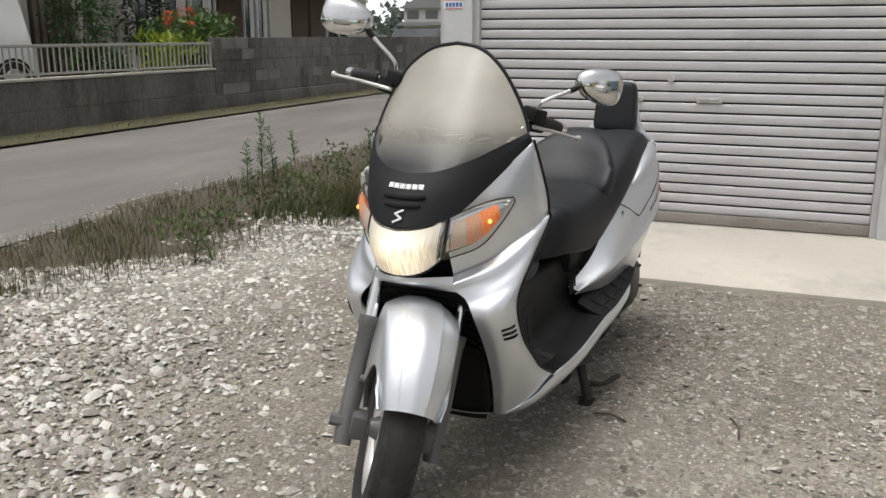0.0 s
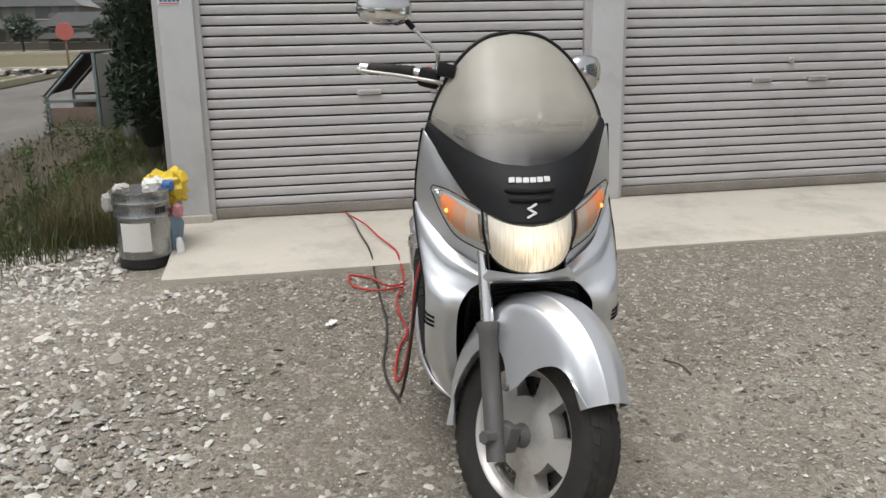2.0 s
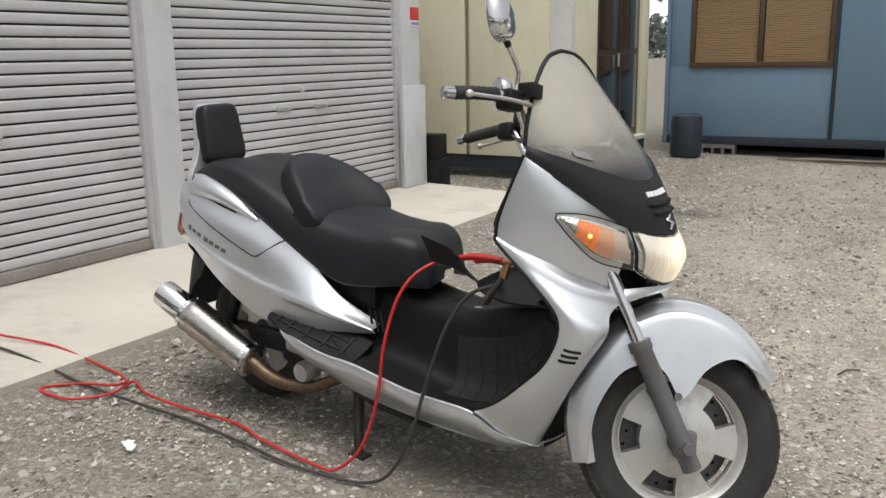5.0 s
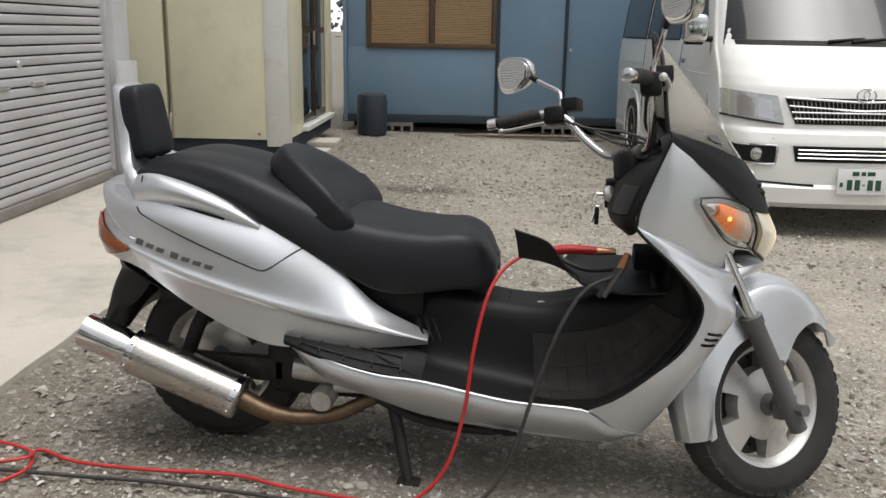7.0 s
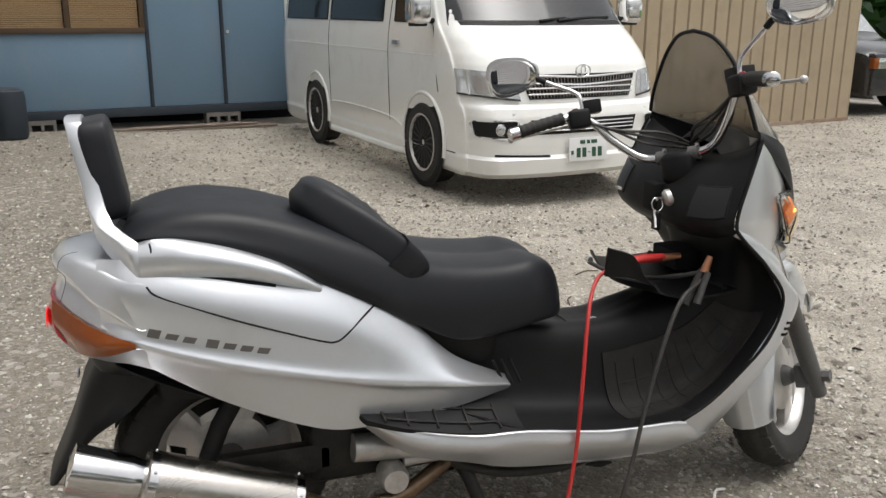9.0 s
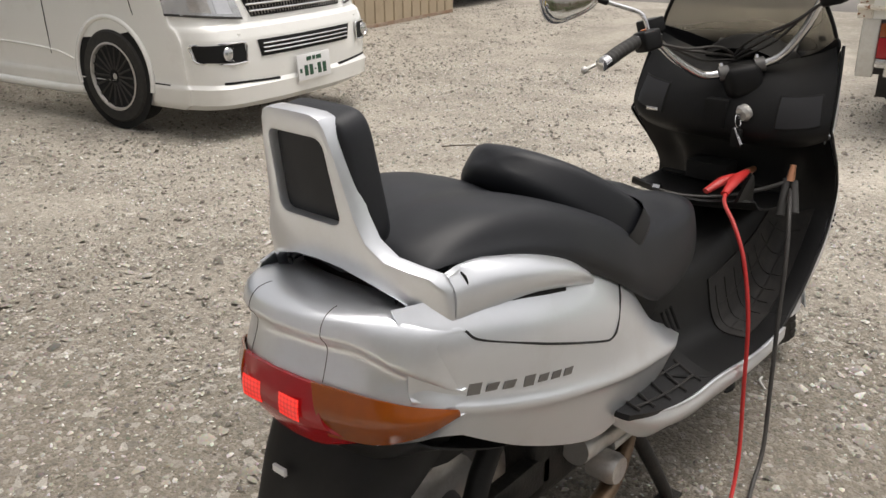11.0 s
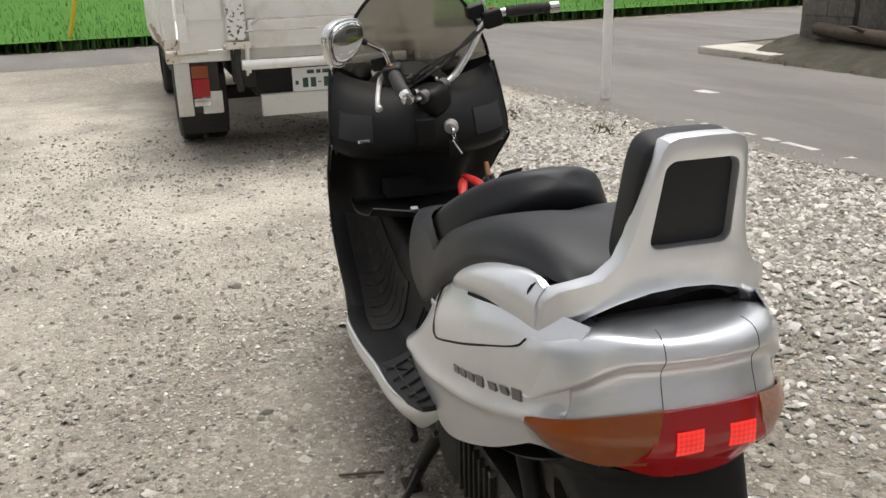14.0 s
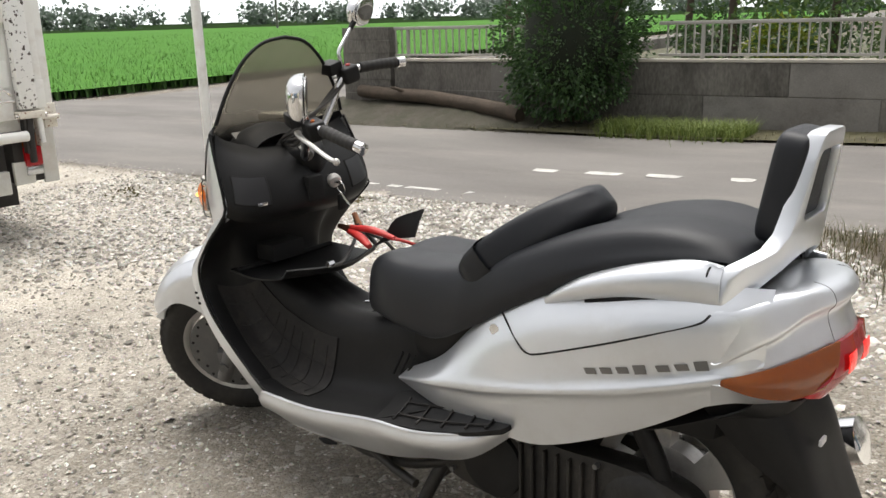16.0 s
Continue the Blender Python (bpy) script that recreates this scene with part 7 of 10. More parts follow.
for s in BOTH:
    side = shell("side_panel", net(body_rows(s), 70, 30), 0.004 * s, SILVER, scooter, "silver rear side panel with a long crease")
    # gap of the upper lid, and raised model mark as bars
    gap = [on_body(x, z, s, 0.0) for x, z in ((-0.947, 0.762), (-0.925, 0.742), (-0.828, 0.704), (-0.76, 0.677), (-0.684, 0.648), (-0.60, 0.617), (-0.572, 0.612), (-0.549, 0.622), (-0.50, 0.655), (-0.468, 0.672))]
    tube("panel_gap", gap, 0.0022, GAP, side, "", 6, 44)
    for k in range(7):
        x = -0.94 + 0.034 * k + (0.010 if k > 2 else 0)
        z = 0.668 - 0.245 * (x + 0.94)
        h = 0.0085 if k in (0, 3) else 0.0058
        lean = -0.004 * s
        quad = [[on_body(x - 0.015, z - h, s, 0.0012), on_body(x + 0.008, z - h - 0.005, s, 0.0012)], [on_body(x - 0.009, z + h, s, 0.0012), on_body(x + 0.015, z + h - 0.005, s, 0.0012)]]
        shell("mark_bar", np.array(quad), 0.001, GREY_MARK, side, "")
    if s > 0:
        c = on_body(-0.466, 0.633, 1, 0.002)
        lathe("seat_lock", [(0, -0.002), (0.012, -0.002), (0.013, 0.002), (0.006, 0.003), (0, 0.001)], CHROME, side, "round seat lock", 18, pose(*c))
    # grab rail: sweeps forward from the backrest's foot, hollow underneath
    rows = []
    for x, top, low, yo in ((-0.955, 0.846, 0.764, 0.190), (-0.905, 0.846, 0.774, 0.202), (-0.86, 0.840, 0.778, 0.213), (-0.78, 0.822, 0.772, 0.222), (-0.69, 0.790, 0.750, 0.222), (-0.635, 0.760, 0.733, 0.215), (-0.594, 0.730, 0.715, 0.203)):
        h = top - low
        rows.append([(x, s * a, b) for a, b in ((0.170, top - h * 0.4), (0.177, top), (yo - 0.014, top - 0.004), (yo, top - h * 0.35), (yo - 0.001, low + h * 0.25), (yo - 0.012, low))])
    grab = shell("grab_rail", net(rows, 40, 22), 0.006 * s, SILVER, scooter, "silver grab rail beside the seat", 50)
    # black tube painted in as the shade below the rail
    tube("grab_hollow", [on_body(x, z, s, -0.006) for x, z in ((-0.89, 0.776), (-0.82, 0.770), (-0.75, 0.757), (-0.69, 0.740))], [0.002, 0.008, 0.011, 0.008], GAP, grab, "", 8, 16)
    tube("rail_joint", flip([(-0.936, 0.166, 0.848), (-0.934, 0.184, 0.846), (-0.932, 0.196, 0.832), (-0.930, 0.197, 0.785)], s), 0.002, GAP, grab, "", 6, 12)
tail_grid = mirror(net([list(r) for r in np.array(TAIL).transpose(1, 0, 2)[:, ::-1]], 40, 34))
tail = shell("tail_panel", tail_grid, 0.004, SILVER, scooter, "silver tail panel with a soft lip", 45)
for y in (0.072, -0.085):
    j = int(np.argmin(np.abs(tail_grid[28, :, 1] - y)))
    tube("panel_seam", tail_grid[8:39, j], 0.0007, GAP, tail, "", 5)

# silver strip that wraps under the signals
for s in BOTH:
    under_strip = [[(-0.90, 0.222, 0.628), (-0.90, 0.203, 0.560)], [(-0.985, 0.214, 0.634), (-0.985, 0.188, 0.592)], [(-1.032, 0.194, 0.619), (-1.027, 0.172, 0.597)], [(-1.083, 0.149, 0.611), (-1.072, 0.138, 0.600)]]
    shell("tail_strip", net(flip(under_strip, s), 24, 6), 0.004 * s, SILVER, scooter, "silver strip under the signal lens")
# tail lamp
LAMP_T = [(-0.978, 0.2155, 0.648), (-1.036, 0.186, 0.668), (-1.084, 0.146, 0.690), (-1.134, 0.074, 0.714)]
LAMP_B = [(-0.976, 0.2160, 0.638), (-1.030, 0.192, 0.621), (-1.080, 0.148, 0.613), (-1.120, 0.090, 0.624)]
lamp = new("tail_lamp")
lamp.parent = scooter
lamp["label"] = "lit red tail lamp between two amber signals"
for s in BOTH:
    t3, b3 = flip(LAMP_T, s), flip(LAMP_B, s)
    m3 = (t3 + b3) / 2 + flip([(0, 0.001, 0), (-0.007, 0.004, 0), (-0.009, 0.004, 0), (-0.010, 0.001, 0)], s)
    shell("amber_lens", net([t3, m3, b3], 14, 24), 0.004 * s, AMBER, lamp, "dark amber signal lens")
R_T = [(-1.145, 0, 0.716), (-1.143, 0.04, 0.715), (-1.135, 0.080, 0.711)]
R_M = [(-1.154, 0, 0.655), (-1.151, 0.05, 0.655), (-1.134, 0.097, 0.645)]
R_B = [(-1.112, 0, 0.584), (-1.107, 0.06, 0.588), (-1.088, 0.125, 0.608)]
rg = mirror(net([R_T, R_M, R_B], 16, 14))
shell("red_lens", rg, 0.008, RED_LENS, lamp, "glowing red lens")
for y in (0.042, -0.042):
    rn = []
    for z in (0.686, 0.668, 0.651):
        xx = np.interp(z, [0.584, 0.655, 0.716], [-1.112, -1.1555, -1.1475]) + 0.9 * y * y
        rn.append([(xx - 0.003, y - 0.021, z), (xx - 0.004, y, z), (xx - 0.003, y + 0.021, z)])
    shell("lit_bulb_window", net(rn, 8, 8), 0.002, RED_LIT, lamp, "bright square of red light")
# under-tail, hugger and flap
under = [[(-1.092, 0, 0.583), (-1.077, 0.10, 0.588), (-1.03, 0.16, 0.608)], [(-1.03, 0, 0.535), (-1.03, 0.11, 0.54), (-1.0, 0.18, 0.575)], [(-0.85, 0, 0.56), (-0.85, 0.11, 0.56), (-0.85, 0.19, 0.50)], [(-0.6, 0, 0.57), (-0.6, 0.12, 0.56), (-0.6, 0.20, 0.42)]]
shell("under_tail", mirror(net(under, 16, 10)), 0.004, PLASTIC, scooter, "black under-tail")
flap = [[(-1.055, 0, 0.585), (-1.05, 0.10, 0.585), (-0.99, 0.16, 0.59), (-0.92, 0.165, 0.565)], [(-1.10, 0, 0.50), (-1.095, 0.10, 0.50), (-1.05, 0.135, 0.49), (-1.0, 0.14, 0.47)], [(-1.135, 0, 0.41), (-1.13, 0.09, 0.41), (-1.11, 0.115, 0.405), (-1.09, 0.118, 0.40)],
        [(-1.19, 0, 0.29), (-1.188, 0.07, 0.29), (-1.18, 0.09, 0.292), (-1.17, 0.092, 0.295)]]
shell("rear_mudguard", mirror(net(flap, 26, 18)), 0.004, PLASTIC, scooter, "dusty black rear mudguard and flap", 60)
block("reflector_plate", -1.118, -1.112, 0.03, 0.06, 0.49, 0.503, WHITE_MARK, scooter, "small white sticker", 0.001)
hug = []
for a in np.linspace(58, 150, 9):
    hug.append([(-0.795 + 0.285 * math.cos(radians(a)), y, 0.272 + (0.285 - 3.0 * y * y) * math.sin(radians(a))) for y in (0, 0.035, 0.062, 0.078)])
shell("rear_hugger", mirror(net(hug, 20, 10)), 0.004, PLASTIC, scooter, "black inner mudguard over the rear tyre")

# backrest
outer = [(0, 1.086), (0.044, 1.0845), (0.058, 1.079), (0.066, 1.066), (0.074, 1.03), (0.083, 0.98), (0.091, 0.94), (0.104, 0.903), (0.126, 0.876), (0.150, 0.863), (0.174, 0.850), (0.190, 0.828), (0.195, 0.762), (0.178, 0.757), (0.160, 0.785), (0.136, 0.812), (0.10, 0.836), (0.05, 0.850), (0, 0.854)]
loop = outer + [(-a, b) for a, b in outer[-2:0:-1]]
hole = [(a * (1 - 0.075 * b / 0.064), b + 0.986) for a, b in rounded(0.0595, 0.064, 0.015)]
bm = prism_bm(loop, 0.034, "x", 0.006, (hole,))
for v in bm.verts:
    y, z = abs(v.co.y), v.co.z
    v.co.x += -1.082 + (1.09 - z) * 0.155 + max(0, y - 0.11) ** 1.2 * 0.9 + 0.7 * y * y
rest = part("backrest_frame", bm, SILVER, scooter, "silver backrest frame with a rectangular window", True, 32)
pad_place = Matrix.Translation((-1.012, 0, 0.977)) @ Matrix.Rotation(radians(-9), 4, "Y")
blob("backrest_pad", (0.034, 0.086, 0.106), VINYL, rest, "thick black vinyl backrest pad", pad_place, 0.32, 0.35, 40, 24, lambda p: (p[0], p[1] * (1 - 0.09 * p[2] / 0.108), p[2]))
for y in (0.03, -0.03):
    tube("pad_tab", [(-1.01, y, 0.885), (-0.975, y, 0.868)], 0.008, VINYL, rest, "", 8)
shell("arch_filler", net([[(-0.93, -0.165, 0.775), (-0.985, 0, 0.80), (-0.93, 0.165, 0.775)], [(-0.92, -0.15, 0.835), (-0.98, 0, 0.858), (-0.92, 0.15, 0.835)]], 6, 14), 0.004, PLASTIC, rest, "black filler under the arch")

# -- handlebar
BAR_TURNED = TURNED @ pose(0.0, 0.012, -0.028)


def turn_bar(ob):
    """Turns a part of the handlebar to its full lock."""
    ob.data.transform(BAR_TURNED)
    return ob


bar_half = [(0.378, 0, 0.960), (0.377, 0.055, 0.961), (0.366, 0.105, 0.975), (0.335, 0.160, 1.03), (0.305, 0.200, 1.088), (0.268, 0.240, 1.106), (0.20, 0.295, 1.096), (0.135, 0.342, 1.083)]
bar = new("handlebar")
bar.parent = scooter
bar["label"] = "chromed handlebar turned to full left lock"
turn_bar(tube("bar_tube", [(x, -y, z) for x, y, z in bar_half[:0:-1]] + bar_half, 0.0112, CHROME, bar, "chromed bent tube", 14, 70))
for s in BOTH:
    gp = flip([(0.252, 0.252, 1.105), (0.20, 0.295, 1.096), (0.153, 0.329, 1.086)], s)
    turn_bar(tube("grip", cr(gp, 24), 0.0165 + 0.0012 * np.sin(np.arange(24) * 2.1), RUBBER, bar, "ribbed black rubber grip", 14))
    turn_bar(tube("bar_end", flip([(0.153, 0.329, 1.086), (0.150, 0.331, 1.0855), (0.131, 0.345, 1.082), (0.128, 0.347, 1.0815)], s), [0.011, 0.0165, 0.0165, 0.011], CHROME, bar, "bright bar-end weight", 16))
    sw = turn_bar(blob("switch_box", (0.026, 0.030, 0.026), PLASTIC, bar, "black switch housing", pose(0.285, s * 0.222, 1.098, 0, 0, s * 38), 0.35, 0.35, 20, 12))
    turn_bar(block("switch_button", -0.006, 0.006, -0.007, 0.007, 0, 0.006, RED_PLASTIC if s < 0 else AMBER, sw, "", 0.002, 1, pose(0.282, s * 0.228, 1.122)))
    turn_bar(block("reservoir", -0.028, 0.028, -0.024, 0.024, -0.018, 0.018, PLASTIC, bar, "black square reservoir", 0.005, 2, pose(0.330, s * 0.205, 1.128, 0, 0, s * 35)))
    turn_bar(tube("lever", flip([(0.335, 0.212, 1.092), (0.318, 0.245, 1.09), (0.27, 0.305, 1.085), (0.222, 0.362, 1.077), (0.196, 0.386, 1.074)], s), [0.009, 0.008, 0.007, 0.0065, 0.007], ALLOY, bar, "alloy brake lever", 10, 24, squash=0.7))
    turn_bar(blob("lever_ball", (0.0095, 0.0095, 0.0095), ALLOY, bar, "", pose(0.194, s * 0.388, 1.074), 1, 1, 14, 8))
    turn_bar(lathe("bar_clamp", [(0.010, -0.012), (0.019, -0.012), (0.019, 0.012), (0.010, 0.012)], FORK_GREY, bar, "", 14, pose(0.377, s * 0.045, 0.961)))
    turn_bar(tube("clamp_bolt", [(0.392, s * 0.045, 0.962), (0.398, s * 0.045, 0.985)], 0.006, CHROME, bar, "", 6))
    mir = turn_bar(tube("mirror_stem", flip([(0.298, 0.214, 1.112), (0.300, 0.218, 1.150), (0.300, 0.232, 1.172), (0.278, 0.285, 1.205), (0.258, 0.330, 1.235)], s), 0.006, CHROME, bar, "chromed mirror stem", 10, 24))
    turn_bar(tube("stem_collar", flip([(0.272, 0.300, 1.214), (0.262, 0.322, 1.229)], s), 0.0085, PLASTIC, mir, "", 10))
    head_place = pose(0.240, s * 0.385, 1.248, 0, -10, s * 12)

    def pear(p, s=s):
        x, y, z = p
        return (x * (1.0 if x > 0 else 0.12), y * (1 + 0.0), z * (1.0 + 0.22 * s * y / 0.077))
    turn_bar(blob("mirror_shell", (0.042, 0.077, 0.052), CHROME, mir, "chromed teardrop mirror shell", head_place, 0.75, 0.8, 32, 18, pear))
    turn_bar(blob("mirror_glass", (0.004, 0.070, 0.046), MIRROR, mir, "mirror glass", head_place @ pose(-0.006, 0, 0), 0.9, 0.8, 32, 10, lambda p, s=s: (p[0], p[1], p[2] * (1.0 + 0.22 * s * p[1] / 0.077))))
    for k in range(3):
        turn_bar(tube("control_cable", flip([(0.290 + 0.01 * k, 0.200, 1.085), (0.335 + 0.008 * k, 0.13 + 0.01 * k, 1.05), (0.395, 0.05 + 0.02 * k, 1.03 - 0.012 * k), (0.45, 0.01, 1.0 - 0.01 * k), (0.50, -0.02, 0.955)], s), 0.0042, BLACK_CABLE, bar, "black control cable", 6, 20))
turn_bar(blob("steering_shroud", (0.06, 0.05, 0.045), PLASTIC, bar, "black shroud at the steering head", pose(0.405, 0, 0.93), 0.5, 0.5, 20, 12))

# -- radiator grille and inner wheel arch
arch = [[(0.66, 0, 0.632), (0.66, 0.10, 0.630), (0.65, 0.14, 0.612)], [(0.60, 0, 0.60), (0.61, 0.11, 0.585), (0.625, 0.155, 0.57)], [(0.535, 0, 0.53), (0.54, 0.11, 0.52), (0.585, 0.162, 0.505)], [(0.475, 0, 0.37), (0.48, 0.11, 0.37), (0.53, 0.158, 0.365)], [(0.455, 0, 0.25), (0.455, 0.10, 0.25), (0.475, 0.145, 0.25)], [(0.45, 0, 0.16), (0.45, 0.08, 0.165), (0.455, 0.12, 0.175)]]
arch_grid = mirror(net(arch, 30, 12))
arch_part = shell("wheel_arch", arch_grid, 0.004, GAP, scooter, "black inner wheel arch")
for z in np.arange(0.40, 0.62, 0.022):
    i = int(np.argmin(np.abs(arch_grid[:, 11, 2] - z)))
    tube("grille_slat", arch_grid[i, 2:-2] + np.array((0.012, 0, 0.0)), 0.0055, PLASTIC, arch_part, "", 6)
shell("chin_filler", mirror(net([[(0.712, 0, 0.636), (0.668, 0.128, 0.620)], [(0.68, 0, 0.622), (0.655, 0.125, 0.612)], [(0.64, 0, 0.610), (0.64, 0.125, 0.602)]], 8, 8)), 0.004, PLASTIC, arch_part, "")

# the whole front body tapers in and stands a little to the right of the middle
def taper_front(ob):
    if ob.type == "MESH":
        for v in ob.data.vertices:
            w = min(1.0, max(0.0, (v.co.x - 0.26) / 0.14))
            v.co.y = v.co.y * (1 - 0.04 * w) - 0.008 * w
    for c in ob.children:
        taper_front(c)


for ob in list(scooter.children):
    if ob.name.split(".")[0] in ("nose_panel", "windscreen", "chin_panel", "upper_fairing", "leg_shield_panel", "turn_signal", "headlamp", "dashboard", "instrument_hood", "instrument_face", "footwell", "inner_leg_shield", "side_sill", "belly_pan", "wheel_arch"):
        taper_front(ob)

# -- engine, drive case and exhaust
case = [(-0.93, 0.215), (-0.90, 0.19), (-0.80, 0.175), (-0.60, 0.17), (-0.42, 0.175), (-0.28, 0.20), (-0.25, 0.26), (-0.28, 0.34), (-0.42, 0.375), (-0.60, 0.37), (-0.78, 0.375), (-0.90, 0.35), (-0.935, 0.29)]
engine = new("engine_unit")
engine.parent = scooter
engine["label"] = "oily black engine and drive case"
bm = prism_bm([tuple(q) for q in cr(case + case[:1], 60)[:-1]], 0.07, "y", 0.018)
bmesh.ops.translate(bm, vec=(0, 0.095, 0), verts=bm.verts)
part("drive_case", bm, ENGINE, engine, "black cast drive case")
lathe("case_cover", [(0, 0.012), (0.07, 0.012), (0.085, 0.006), (0.09, -0.01)], PLASTIC, engine, "round plastic cover", 40, pose(-0.42, 0.168, 0.275))
lathe("clutch_cover", [(0, 0.010), (0.055, 0.010), (0.085, 0.002), (0.10, -0.012)], ENGINE, engine, "", 40, pose(-0.80, 0.168, 0.272))
for k in range(7):
    x = -0.70 + 0.032 * k
    block("case_rib", x, x + 0.007, 0.155, 0.178, 0.20, 0.355, ENGINE, engine, "", 0.002, 1)
for x, z in ((-0.91, 0.24), (-0.88, 0.335), (-0.62, 0.185), (-0.45, 0.185), (-0.30, 0.22), (-0.28, 0.31), (-0.50, 0.362), (-0.70, 0.36)):
    lathe("case_bolt", [(0, 0.008), (0.007, 0.008), (0.007, -0.006), (0, -0.006)], FORK_GREY, engine, "", 6, pose(x, 0.170, z))
bm = box_bm(-0.62, -0.24, -0.12, 0.10, 0.20, 0.36, 0.03, 3)
part("crankcase", bm, ENGINE, engine, "grimy crankcase")
lathe("water_pump", [(0, -0.035), (0.03, -0.035), (0.036, -0.02), (0.034, 0.03)], ALLOY, engine, "round alloy cover", 24, pose(-0.43, -0.17, 0.225))
tube("starter_motor", [(-0.52, -0.145, 0.30), (-0.36, -0.145, 0.285)], [0.034, 0.034], ALLOY, engine, "alloy starter motor", 20)
tube("engine_rod", [(-0.40, -0.16, 0.255), (-0.30, -0.165, 0.26), (-0.25, -0.15, 0.262)], 0.016, ALLOY, engine, "", 12)
bm = box_bm(-0.86, -0.56, -0.12, -0.085, 0.235, 0.31, 0.012, 2)
part("swing_arm", bm, ENGINE, engine, "black swing arm")
lathe("rear_axle_nut", [(0, -0.02), (0.016, -0.02), (0.018, 0.01), (0, 0.01)], ALLOY, engine, "", 6, pose(-0.795, -0.118, 0.272))
for s in BOTH:
    tube("shock_absorber", [(-0.86, s * 0.135, 0.30), (-0.82, s * 0.135, 0.40), (-0.74, s * 0.14, 0.54)], 0.022, PLASTIC, engine, "black shock absorber", 12)
exhaust = new("exhaust")
exhaust.parent = scooter
exhaust["label"] = "short brushed stainless exhaust with a wide tail pipe"
A, B = np.array((-0.66, -0.205, 0.213)), np.array((-1.125, -0.215, 0.392))
ax_n = (B - A) / np.linalg.norm(B - A)


def along(d):
    return tuple(A + ax_n * d)


tube("silencer_can", [along(d) for d in (0.0, 0.004, 0.012, 0.03, 0.30, 0.345, 0.352, 0.356)], [0.03, 0.058, 0.063, 0.065, 0.065, 0.065, 0.062, 0.05], STEEL, exhaust, "brushed stainless can", 32)
tube("can_band", [along(0.012), along(0.030)], 0.0662, CHROME, exhaust, "", 32)
tube("can_band", [along(0.332), along(0.350)], 0.0662, CHROME, exhaust, "", 32)
verts, faces = tube_geo([along(d) for d in (0.352, 0.365, 0.385, 0.50, 0.504, 0.50, 0.42)], [0.046, 0.048, 0.052, 0.052, 0.049, 0.047, 0.046], 32, False)
obj("tail_pipe", verts, faces, CHROME, exhaust, "bright wide tail pipe")
# black disc just inside the mouth paints the shade of the bore
tube("pipe_bore", [along(0.478), along(0.482)], 0.0465, GAP, exhaust, "", 24)
tube("header_pipe", [along(0.01), (-0.58, -0.20, 0.178), (-0.50, -0.19, 0.165), (-0.40, -0.175, 0.175), (-0.30, -0.15, 0.22), (-0.22, -0.11, 0.25)], [0.03, 0.026, 0.022, 0.021, 0.02, 0.02], PIPE, exhaust, "heat-browned header pipe", 16, 40)
for k in range(6):
    a = k * math.pi / 3 + 0.3
    for d in (0.021, 0.341):
        side_v = np.cross(ax_n, (0, 0, 1.0))
        side_v /= np.linalg.norm(side_v)
        up_v = np.cross(side_v, ax_n)
        c = np.array(along(d)) + 0.0665 * (math.cos(a) * side_v + math.sin(a) * up_v)
        blob("rivet", (0.004, 0.004, 0.004), CHROME, exhaust, "", pose(*c), 1, 1, 8, 5)

# -- stands
stand = new("centre_stand")
stand.parent = scooter
stand["label"] = "black centre stand with both feet on the gravel"
for s in BOTH:
    tube("stand_leg", flip([(-0.25, 0.11, 0.235), (-0.215, 0.155, 0.14), (-0.185, 0.195, 0.04), (-0.175, 0.205, 0.006)], s), [0.02, 0.018, 0.016, 0.015], ENGINE, stand, "", 12, 16)
    block("stand_foot", -0.205, -0.14, s * 0.205 - 0.022, s * 0.205 + 0.022, -0.002, 0.010, ENGINE, stand, "", 0.003)
tube("stand_cross", [(-0.225, -0.145, 0.16), (-0.225, 0.145, 0.16)], 0.012, ENGINE, stand, "", 10)
tube("stand_pivot", [(-0.25, -0.14, 0.235), (-0.25, 0.14, 0.235)], 0.014, ENGINE, stand, "", 10)
tube("stand_tang", [(-0.20, 0.19, 0.06), (-0.26, 0.235, 0.045), (-0.33, 0.27, 0.06)], [0.011, 0.01, 0.009], ENGINE, stand, "", 8, 10)
side_stand = tube("side_stand", [(-0.02, 0.17, 0.18), (-0.12, 0.19, 0.165), (-0.20, 0.20, 0.155)], 0.012, ENGINE, scooter, "folded black side stand", 8)
tube("frame_rail", [(-0.30, -0.15, 0.235), (-0.15, -0.155, 0.175), (0.02, -0.15, 0.155), (0.12, -0.14, 0.165)], 0.013, ENGINE, scooter, "black frame rail", 8, 14)
tube("frame_rail", [(-0.30, 0.15, 0.235), (-0.15, 0.155, 0.175), (0.02, 0.15, 0.155), (0.12, 0.14, 0.165)], 0.013, ENGINE, scooter, "black frame rail", 8, 14)
part("battery_tray", box_bm(-0.30, 0.22, -0.085, 0.085, 0.20, 0.40, 0.03, 2), ENGINE, scooter, "black frame and tray under the floor")
part("under_seat_tub", box_bm(-0.95, -0.14, -0.14, 0.14, 0.46, 0.69, 0.05, 2), PLASTIC, scooter, "black tub under the seat")

